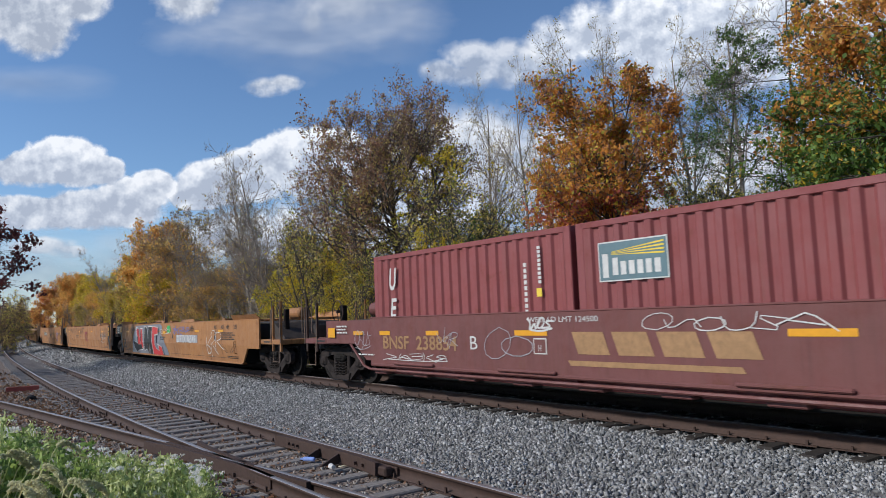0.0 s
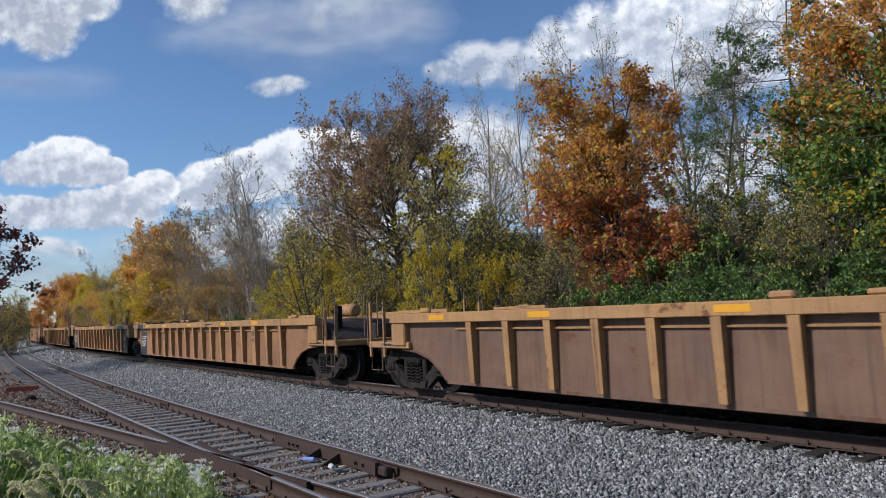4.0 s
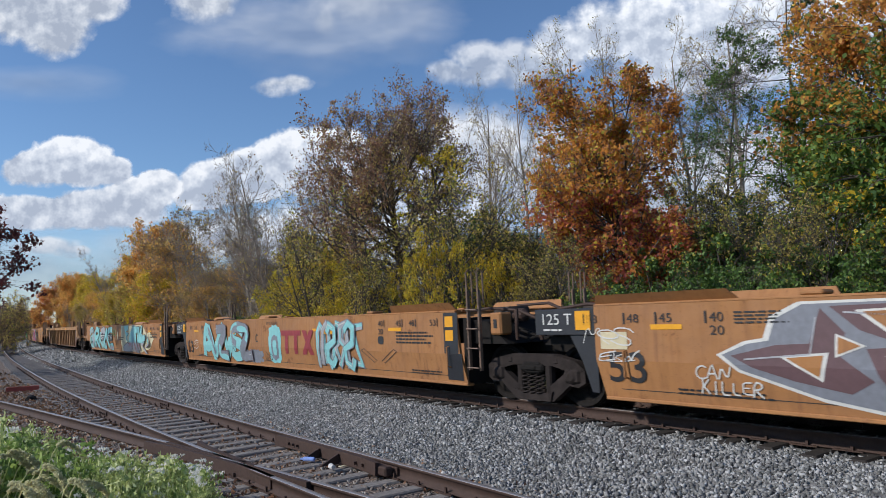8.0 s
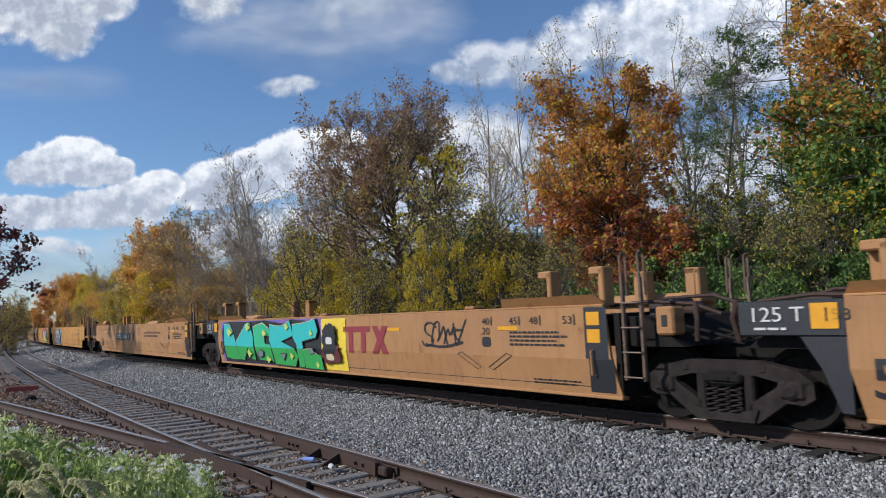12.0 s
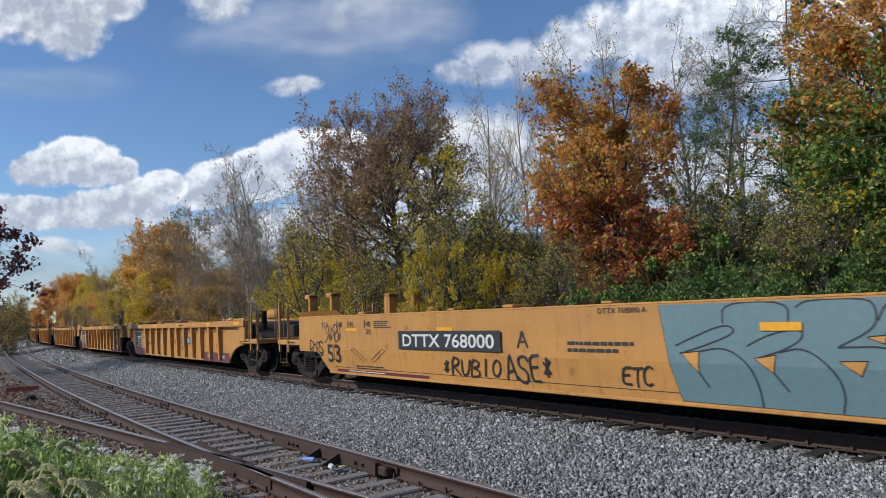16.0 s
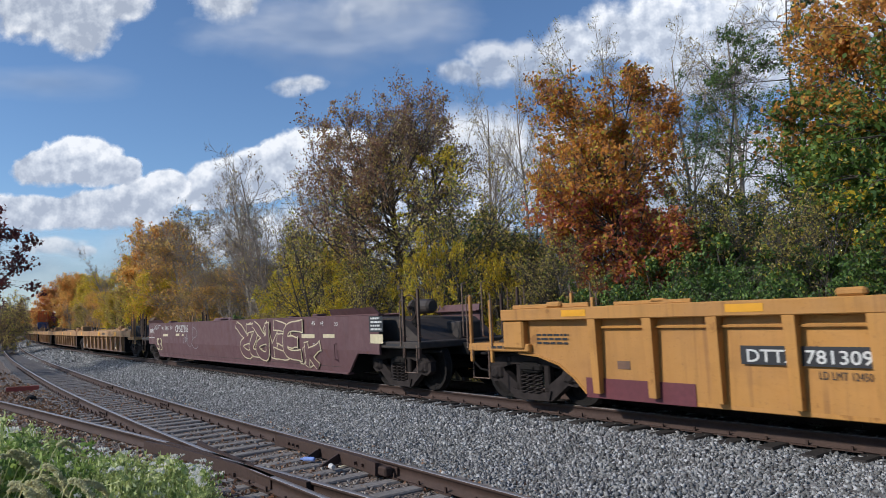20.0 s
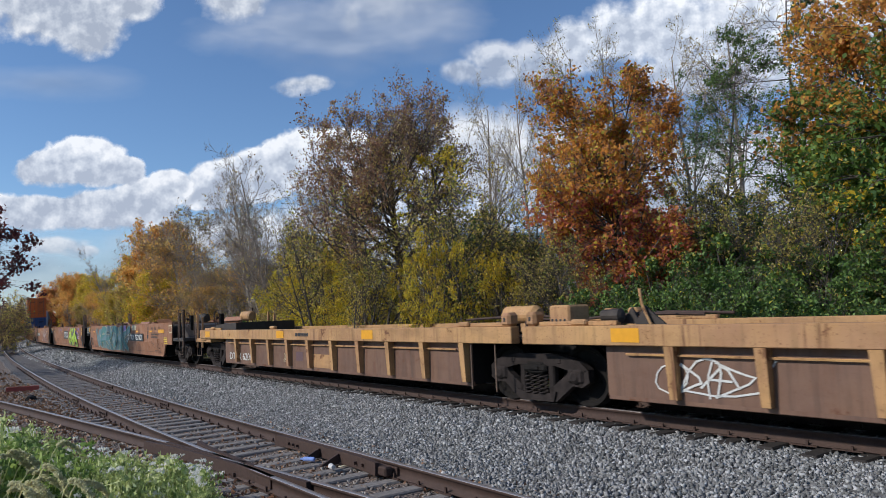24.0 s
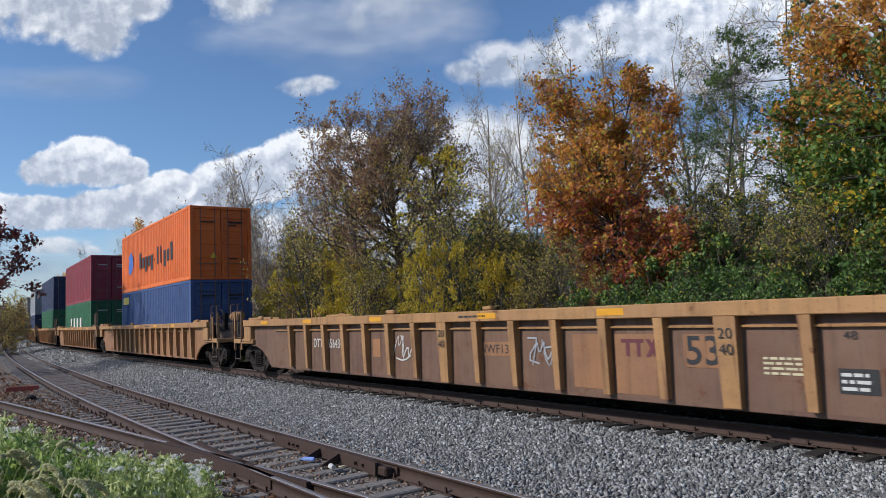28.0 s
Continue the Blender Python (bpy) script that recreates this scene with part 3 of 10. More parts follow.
SIGNS = {"E": [[(1.0, 0.95), (0.15, 0.9), (0.05, 0.5), (0.12, 0.05), (1.05, 0.08)], [(0.05, 0.5), (0.8, 0.55)]],
         "K": [[(0.1, 1.05), (0.2, 0.5), (0.1, -0.05)], [(0.9, 1.0), (0.25, 0.45), (0.6, 0.3), (1.1, -0.02)]],
         "S": [[(1.0, 0.8), (0.75, 1.0), (0.15, 0.9), (0.1, 0.6), (0.85, 0.45), (0.9, 0.1), (0.4, 0.0), (-0.05, 0.18)]],
         "M": [[(0.0, -0.02), (0.18, 1.0), (0.45, 0.35), (0.72, 1.05), (0.85, 0.3), (1.25, 0.0)]],
         "N": [[(0.02, 0.0), (0.15, 1.0), (0.75, 0.05), (0.95, 1.05)]],
         "A": [[(-0.05, 0.0), (0.4, 1.05), (0.65, 0.6), (1.0, -0.02)], [(0.15, 0.3), (0.8, 0.38)]],
         "R": [[(0.08, -0.02), (0.1, 1.0), (0.8, 0.92), (0.85, 0.62), (0.15, 0.45)], [(0.35, 0.42), (0.7, 0.2), (1.1, 0.0)]],
         "U": [[(0.0, 1.0), (0.12, 0.15), (0.5, 0.0), (0.85, 0.2), (0.95, 1.05)]],
         "V": [[(-0.1, 0.9), (0.25, 0.5), (0.45, 0.0), (0.7, 0.55), (1.1, 1.0)]],
         "O": [[(0.5, 1.0), (0.05, 0.75), (0.1, 0.2), (0.55, 0.0), (0.95, 0.3), (0.9, 0.8), (0.45, 1.0)]],
         "B": [[(0.1, 0.0), (0.1, 1.0), (0.75, 0.95), (0.8, 0.65), (0.2, 0.52), (0.85, 0.42), (0.9, 0.1), (0.1, 0.0)]],
         "F": [[(1.0, 1.0), (0.15, 0.92), (0.1, 0.5), (0.2, -0.05)], [(0.12, 0.5), (0.85, 0.52)]],
         "T": [[(-0.1, 0.92), (1.1, 1.0)], [(0.5, 0.95), (0.45, 0.4), (0.6, 0.0)]],
         "P": [[(0.1, -0.05), (0.1, 1.0), (0.85, 0.92), (0.85, 0.55), (0.15, 0.42)]],
         "Z": [[(0.0, 0.9), (0.95, 0.95), (0.1, 0.1), (1.1, 0.02)]],
         "C": [[(1.0, 0.85), (0.6, 1.0), (0.08, 0.75), (0.05, 0.25), (0.5, 0.0), (1.0, 0.15)]],
         "D": [[(0.1, 0.0), (0.12, 1.0), (0.7, 0.9), (1.0, 0.5), (0.7, 0.08), (0.0, 0.0)]],
         "G": [[(0.95, 0.9), (0.5, 1.0), (0.05, 0.7), (0.1, 0.15), (0.6, 0.0), (0.95, 0.3), (0.95, 0.48), (0.5, 0.48)]],
         "H": [[(0.1, 1.0), (0.05, 0.0)], [(0.95, 1.05), (0.9, -0.05)], [(0.05, 0.48), (0.95, 0.55)]],
         "I": [[(0.5, 1.0), (0.48, 0.0)]],
         "L": [[(0.15, 1.0), (0.1, 0.05), (0.95, 0.0)]],
         "X": [[(0.0, 1.0), (1.0, 0.0)], [(0.95, 1.0), (0.05, -0.05)]],
         "Y": [[(0.0, 1.0), (0.5, 0.5), (0.45, 0.0)], [(1.0, 1.05), (0.5, 0.5)]],
         "0": [[(0.5, 1.0), (0.05, 0.6), (0.2, 0.05), (0.7, 0.0), (0.95, 0.5), (0.5, 1.0)]],
         "2": [[(0.05, 0.8), (0.5, 1.0), (0.9, 0.75), (0.05, 0.02), (1.0, 0.05)]],
         "!": [[(0.5, 1.0), (0.45, 0.3)], [(0.44, 0.08), (0.45, 0.0)]],
         "*": [[(0.2, 0.7), (0.8, 0.3)], [(0.5, 0.85), (0.5, 0.2)], [(0.8, 0.75), (0.2, 0.3)]]}


def rounded(path):
    """Corner cutting, ends kept."""
    out = [path[0]]
    for (a, b), (c, d) in zip(path, path[1:]):
        out += [(a * 0.75 + c * 0.25, b * 0.75 + d * 0.25), (a * 0.25 + c * 0.75, b * 0.25 + d * 0.75)]
    return out + [path[-1]]


class Side:
    """Lays marks on one unit; u runs from the unit's left end to the right as seen from the camera."""

    def __init__(self, car, length, smooth_side=True, y=None):
        self.car, self.h, self.smooth, self.y = car, length / 2, smooth_side, y

    def text(self, body, u, z, height, material, width=None, bold=0.0, slant=0.0, layer=2, name="lettering", lean=0.0):
        v, f, w = letters(body, bold, slant)
        k = (width / w) if width else height * 0.85
        on_side(name, [(self.h - u - p[0] * k, z + p[1] * height + lean * p[0] * k) for p in v], f, material, self.car, layer, self.smooth, self.y)

    def rect(self, u0, u1, z0, z1, material, layer=1, name="painted_panel", lean=0.0):
        on_side(name, [(self.h - u0 - lean, z0), (self.h - u1 - lean, z0), (self.h - u1, z1), (self.h - u0, z1)], [(0, 1, 2, 3)], material, self.car, layer, self.smooth, self.y)

    def blob(self, u0, u1, z0, z1, material, layer=1, seed=1, rough=0.12, name="sprayed_patch"):
        r = random.Random(seed)
        pts = []
        cu, cz, a, b = (u0 + u1) / 2, (z0 + z1) / 2, (u1 - u0) / 2, (z1 - z0) / 2
        for k in range(36):
            t = 2 * math.pi * k / 36
            e = 1 - rough * r.random()
            sq = max(abs(math.cos(t)), abs(math.sin(t))) ** -0.6
            pts.append((self.h - cu + a * e * sq * 0.97 * math.cos(t), min(z1, max(z0, cz + b * e * sq * math.sin(t)))))
        on_side(name, pts, [tuple(range(36))], material, self.car, layer, self.smooth, self.y)

    def poly(self, pts, material, layer=2, name="piece_shape"):
        on_side(name, [(self.h - u, z) for u, z in pts], [tuple(range(len(pts)))], material, self.car, layer, self.smooth, self.y)

    def shape(self, pts, fill, edge=None, width=0.03, layer=2, name="piece_letter"):
        """A painted figure with an outline of its own colour."""
        if edge:
            v, f = self.ribbon(list(pts) + [pts[0], pts[1]], 2 * width)
            on_side("piece_outline", v, f, edge, self.car, layer, self.smooth, self.y)
        self.poly(pts, fill, layer + 1 if edge else layer, name)

    def line(self, path, width, material, layer=3):
        """One sprayed line with rounded turns."""
        v, f = self.ribbon(rounded(rounded(path)), width)
        on_side("spray_line", v, f, material, self.car, layer, self.smooth, self.y)

    def stroke(self, path, width, material, layer=3, name="spray_line"):
        """A sprayed line through (u, z) points."""
        P = [Vector((self.h - u, z)) for u, z in path]
        v, f = [], []
        for i, p in enumerate(P):
            d = P[min(i + 1, len(P) - 1)] - P[max(i - 1, 0)]
            n = Vector((-d.y, d.x)).normalized() * width / 2
            v += [tuple(p + n), tuple(p - n)]
        f = [(2 * i, 2 * i + 1, 2 * i + 3, 2 * i + 2) for i in range(len(P) - 1)]
        on_side(name, v, f, material, self.car, layer, self.smooth, self.y)

    def figure(self, ch, uc, zc, w, h, shear, flip, tilt=0.0):
        """Paths of one hand-drawn sign in (u, z)."""
        out = []
        for path in SIGNS[ch]:
            q = []
            for x, y in path:
                x, y = (0.5 - x if flip else x - 0.5), y - 0.5
                q.append((uc + x * w + shear * y * h, zc + y * h + tilt * x * w))
            out.append(q)
        return out

    def scrawl(self, u0, u1, z0, z1, material, seed, width=0.018, loops=7, layer=3):
        """A quick unreadable tag: a run of hand-drawn signs with a flourish, one line."""
        r = random.Random(seed)
        n = max(2, int(round(loops * 0.8)))
        w, h = (u1 - u0) / n, (z1 - z0)
        shear = r.uniform(-0.1, 0.45)
        line_ = []
        for i in range(n):
            ch = r.choice("EKSMNARUVOZ")
            hh = h * r.uniform(0.45, 0.9) * r.choice((1, 1, -1))
            for path in self.figure(ch, u0 + (i + 0.5) * w, (z0 + z1) / 2 + r.uniform(-0.1, 0.1) * h, w * r.uniform(0.9, 1.8), hh, shear, r.random() < 0.5, r.uniform(-0.15, 0.15)):
                line_.append(path)
        if r.random() < 0.6:
            line_.append([(u0, z0 + 0.1 * h), (u0 + 0.5 * (u1 - u0), z0), (u1, z0 + 0.2 * h)])
        v, f = [], []
        for path in line_:
            a, b = self.ribbon(rounded(path), width * r.uniform(0.55, 1.0), 0.31, 1.62)
            n0 = len(v)
            v += a
            f += [tuple(k + n0 for k in q) for q in b]
        tagged(on_side("scrawled_tag", v, f, material, self.car, layer, self.smooth, self.y), kind="stuff")

    def tag(self, body, u0, u1, z0, z1, material, width=0.025, seed=1, shear=0.12, layer=3):
        """Readable hand-sprayed writing: each sign in quick strokes that lean and hop."""
        r = random.Random(seed)
        w, h = (u1 - u0) / len(body), z1 - z0
        for i, ch in enumerate(body):
            if ch == " ":
                continue
            v, f = [], []
            zc, tall, wide, tilt = (z0 + z1) / 2 + r.uniform(-0.08, 0.08) * h, h * r.uniform(0.82, 1.05), w * r.uniform(0.8, 1.0), r.uniform(-0.1, 0.1)
            for path in self.figure(ch, u0 + (i + 0.5) * w, zc, wide, tall, shear + r.uniform(-0.06, 0.06), False, tilt):
                a, b = self.ribbon(rounded(path), width * r.uniform(0.8, 1.1), 0.31, 1.62)
                n0 = len(v)
                v += a
                f += [tuple(k + n0 for k in q) for q in b]
            on_side("sprayed_sign", v, f, material, self.car, layer, self.smooth, self.y)

    def ribbon(self, path, width, lo=0.315, hi=1.60, extra=0.0, swell=0.0):
        """A band of the given width along (u, z) points, with mitred turns."""
        P = [Vector((self.h - u, z)) for u, z in path]
        if extra and len(P) > 1:
            P[0] = P[0] + (P[0] - P[1]).normalized() * extra
            P[-1] = P[-1] + (P[-1] - P[-2]).normalized() * extra
        v, n = [], len(P)
        for i, p in enumerate(P):
            d0 = (p - P[i - 1]).normalized() if i else (P[1] - p).normalized()
            d1 = (P[i + 1] - p).normalized() if i < n - 1 else d0
            t = d0 + d1
            t = t.normalized() if t.length > 0.2 else d0
            m = Vector((-t.y, t.x))
            c = max(0.6, abs(m.dot(Vector((-d0.y, d0.x)))))
            half = (width * (1 + swell * math.sin(12.0 * i / n + width * 9)) / 2 + extra) / c
            for q in (p + m * half, p - m * half):
                v.append((q.x, min(hi, max(lo, q.y))))
        return v, [(2 * i, 2 * i + 1, 2 * i + 3, 2 * i + 2) for i in range(n - 1)]

    def bars(self, u0, u1, z0, z1, rows, material, layer=2, seed=0):
        """Small print that cannot be read."""
        r = random.Random(seed + rows)
        h = (z1 - z0) / rows
        v, f = [], []
        for i in range(rows):
            u, e = u0, u0 + (u1 - u0) * r.uniform(0.75, 1.0)
            while u < e:
                w = min(r.uniform(0.05, 0.16), e - u)
                z = z1 - (i + 1) * h + h * 0.25
                n = len(v)
                v += [(self.h - u, z), (self.h - u - w, z), (self.h - u - w, z + h * 0.5), (self.h - u, z + h * 0.5)]
                f.append((n, n + 1, n + 2, n + 3))
                u += w + 0.025
        tagged(on_side("small_print", v, f, material, self.car, layer, self.smooth, self.y), kind="stuff")

    def wild(self, u0, u1, z0, z1, fills, edge, seed=1, count=9, fat=0.24, layer=2, edge_w=0.035, signs=None, shine=True, curvy=False):
        """An interlocked sprayed piece: leaning, overlapping signs with an outline, spots and glints."""
        r = random.Random(seed)
        n = len(signs) if signs else max(2, int(round(count * 0.8)))
        w, h = (u1 - u0) / n, z1 - z0
        for i in range(n):
            ch = signs[i] if signs else r.choice("EKSMNARUVZ")
            paths = self.figure(ch, u0 + (i + 0.5) * w, (z0 + z1) / 2, w * (1.05 if signs else 1.5), h * r.uniform(0.76, 0.86) * (1 if signs or r.random() < 0.5 else -1), r.uniform(-0.3, 0.3) if not signs else 0.1, False if signs else r.random() < 0.5, r.uniform(-0.08, 0.08))
            if curvy:
                paths = [rounded(rounded(path)) for path in paths]
            fw = min(0.18 + 0.20 * fat, w * (0.36 if signs else 0.46)) * r.uniform(0.9, 1.15)
            k = layer + (i % 3) * 4
            fill = fills[i % len(fills)]
            for j, path in enumerate(paths):
                for nm, mat, extra, kk in (("piece_outline", edge, edge_w, k + 0.2 * j), ("piece_letter", fill, 0.0, k + 1 + 0.2 * j)):
                    v, f = self.ribbon(path, fw, extra=extra, swell=0.18)
                    on_side(nm, v, f, mat, self.car, kk, self.smooth, self.y)
                if len(fills) > 1:
                    v, f = self.ribbon([(u + 0.02, z - 0.05) for u, z in path[len(path) // 2:]] if len(path) > 3 else path, fw * 0.5, swell=0.3)
                    on_side("piece_fade", v, f, fills[(i + 1) % len(fills)], self.car, k + 2 + 0.2 * j, self.smooth, self.y)
                if shine:
                    v, f = self.ribbon([(u - fw * 0.33, z + 0.02) for u, z in path[:3]], 0.018)
                    on_side("piece_glint", v, f, WHITE, self.car, k + 3 + 0.2 * j, self.smooth, self.y)

    def logo_blocks(self, u0, u1, z0, z1, material):
        """The owner's mark as plain blocks in its colour."""
        w, h = u1 - u0, z1 - z0
        self.rect(u0, u0 + w * 0.62, z0 + h * 0.78, z1, material, 2, "owner_mark")
        for a, b in ((0.13, 0.23), (0.42, 0.52)):
            self.rect(u0 + w * a, u0 + w * b, z0, z0 + h * 0.78, material, 2, "owner_mark")
        self.rect(u0 + w * 0.66, u0 + w * 0.78, z0, z1, material, 2, "owner_mark", lean=w * 0.22)
        self.rect(u0 + w * 0.88, u0 + w * 1.0, z0, z1, material, 3, "owner_mark", lean=w * -0.22)


# ---------------------------------------------------------------- train: car bodies
def mirrored(shape):
    s = Shape()
    s.v = [(x, -y, z) for x, y, z in shape.v]
    s.f = list(shape.f)
    return s


BOTH = (1, -1)


def both_sides(name, shape, material, car, label=""):
    part(name, shape, material, car, label)
    part(name, mirrored(shape), material, car, label)


LADDER = Shape().tube([(-0.16, 0, 0), (-0.16, 0, 1.75)], 0.02).tube([(0.16, 0, 0), (0.16, 0, 1.75)], 0.02)
for z in (0.05, 0.40, 0.75, 1.1):
    LADDER.tube([(-0.16, 0, z), (-0.16, 0.05, z), (0.16, 0.05, z), (0.16, 0, z)], 0.013)
LADDER.box(-0.18, -0.14, -0.05, 0.01, 0.0, 1.45).box(0.14, 0.18, -0.05, 0.01, 0.0, 1.45)
for x in (-0.16, 0.16):
    LADDER.tube([(x, 0, 1.6), (x, 0.01, 1.78), (x, -0.04, 1.83), (x, -0.12, 1.80), (x, -0.13, 1.2)], 0.018)
COUPLER_ME = Shape().box(0.1, 1.1, -0.09, 0.09, 0.74, 0.92, 0.03).box(-0.16, 0.14, -0.15, 0.17, 0.70, 0.97, 0.05).box(-0.2, 0.0, 0.1, 0.2, 0.72, 0.95, 0.03).mesh("coupler", BLACK_IRON)
HOSE_ME = Shape().tube([(0.5, 0.35, 0.8), (0.3, 0.38, 0.6), (0.1, 0.36, 0.45), (-0.1, 0.3, 0.42), (-0.3, 0.2, 0.5)], 0.022).mesh("air_hose", BLACK_IRON)
STIRRUP_ME = Shape().tube([(-0.22, 0, 0.98), (-0.22, 0, 0.42), (0.22, 0, 0.42), (0.22, 0, 0.98)], 0.016).mesh("stirrup_step", GALV)
LOOP_ME = Shape().tube([(-0.34, 0, 0.95), (-0.34, 0, 1.88), (-0.28, -0.03, 1.92), (-0.24, -0.06, 1.9)], 0.015).tube([(0.34, 0, 0.95), (0.34, 0, 1.88), (0.28, -0.03, 1.92), (0.24, -0.06, 1.9)], 0.015).mesh("handrail_loop", GALV)
GRAB_ME = Shape().tube([(0, 0, 0.0), (0, 0.09, 0.02), (0, 0.09, 0.98), (0, 0, 1.0)], 0.014).mesh("grab_iron", GALV)
BRAKE_ME = Shape().lathe([(0.02, 0.1), (0.04, 0.1), (0.04, 0)], sides=8)
BRAKE_ME.tube([(0.28 * math.cos(a), 0.06, 0.28 * math.sin(a)) for a in np.linspace(0, 2 * math.pi, 21)], 0.015, 5)
for a in (0.3, 2.4, 4.5):
    BRAKE_ME.tube([(0, 0.08, 0), (0.28 * math.cos(a), 0.06, 0.28 * math.sin(a))], 0.012, 4)
BRAKE_ME = BRAKE_ME.mesh("brake_wheel", RAIL_RUST)


def coupled_end(car, x, k, paint, posts=2.08, dark=False, brake=False, platform_z=1.0):
    """Bogie, draft sill, platform, posts, steps and coupler at a free end. x: the coupling, k: +1 at the left end as seen, -1 at the right."""
    at = lambda d: x - k * d
    post_paint = RAIL_RUST if paint in (RUSTY_PINK, BROWN_RED, MAROON) else paint
    bogie(car, at(2.05))
    lo, hi = sorted((at(0.35), at(4.2)))
    part("draft_sill", Shape().box(lo, hi, -0.32, 0.32, 0.72, 0.98, 0.03), BLACK_IRON, car)
    lo, hi = sorted((at(0.75), at(2.35)))
    part("end_platform", Shape().box(lo, hi, -1.40, 1.40, platform_z - 0.10, platform_z + 0.04, 0.02), GRIME if paint in (RUSTY_PINK, MAROON) else paint, car)
    lo, hi = sorted((at(2.0), at(3.6)))
    part("slope_sheet", Shape().prism([(at(1.2), platform_z + 0.04), (at(3.9), platform_z + 0.04), (at(3.9), 1.56), (at(2.0), 1.50)], -1.05, 1.05), GRIME, car, "grimy dark end plating")
    for y in (1.36, -1.36):
        for d in (0.82, 1.38):
            part("handrail_post", Shape().box(at(d) - 0.032, at(d) + 0.032, y - 0.03, y + 0.03, platform_z - 0.3, posts - 0.12 * (d > 1), 0.01), post_paint, car)
        part("handrail_loop", LOOP_ME, None, car, at=pose(at(1.1), y + 0.05 * (1 if y > 0 else -1), 0))
        part("stirrup_step", STIRRUP_ME, None, car, at=pose(at(1.1), y + 0.03 * (1 if y > 0 else -1), 0))
        part("grab_iron", GRAB_ME, None, car, at=pose(at(0.82) + k * 0.12, y, platform_z + 0.15) @ (Matrix.Identity(4) if y > 0 else FLIP))
        part("grab_iron", GRAB_ME, None, car, at=pose(at(1.38) + k * 0.12, y, platform_z + 0.15) @ (Matrix.Identity(4) if y > 0 else FLIP))
    part("underframe_box", Shape().box(min(at(2.9), at(3.7)), max(at(2.9), at(3.7)), -0.9, 0.9, 0.45, 0.8, 0.04), BLACK_IRON, car)
    part("brake_pipe", Shape().tube([(at(0.6), 0.95, 0.82), (at(1.4), 1.15, 0.84), (at(2.6), 1.2, 0.9), (at(3.4), 1.1, 0.72)], 0.026), BLACK_IRON, car)
    part("valve_box", Shape().box(min(at(1.1), at(1.6)), max(at(1.1), at(1.6)), -0.5, 0.1, platform_z + 0.03, platform_z + 0.42, 0.03), GRIME, car)
    sd = Side(car, 2 * abs(x), False, 1.402)
    ua = abs(x) - at(1.7)
    sd.bars(ua - 0.3, ua + 0.3, platform_z - 0.07, platform_z + 0.02, 1, BLACK, 0)
    part("coupler", COUPLER_ME, None, car, at=pose(x, 0, 0, 0, 0, 0 if k < 0 else 180))
    part("air_hose", HOSE_ME, None, car, at=pose(x, 0, 0, 0, 0, 0 if k < 0 else 180))
    if brake:
        part("brake_wheel", BRAKE_ME, None, car, at=pose(at(1.75), 0.9, 1.75))
        part("brake_stand", Shape().box(at(1.75) - 0.08, at(1.75) + 0.08, 0.72, 0.86, platform_z, 1.9, 0.02), BLACK_IRON, car)
        part("air_reservoir", Shape().lathe([(0, -0.42), (0.12, -0.42), (0.17, -0.36), (0.17, 0.36), (0.12, 0.42), (0, 0.42)], sides=16, at=(0, 0, 0)), GRIME if paint in (RUSTY_PINK, MAROON) else paint, car, at=pose(at(2.5), 0.1, 1.78, 0, 0, 90))


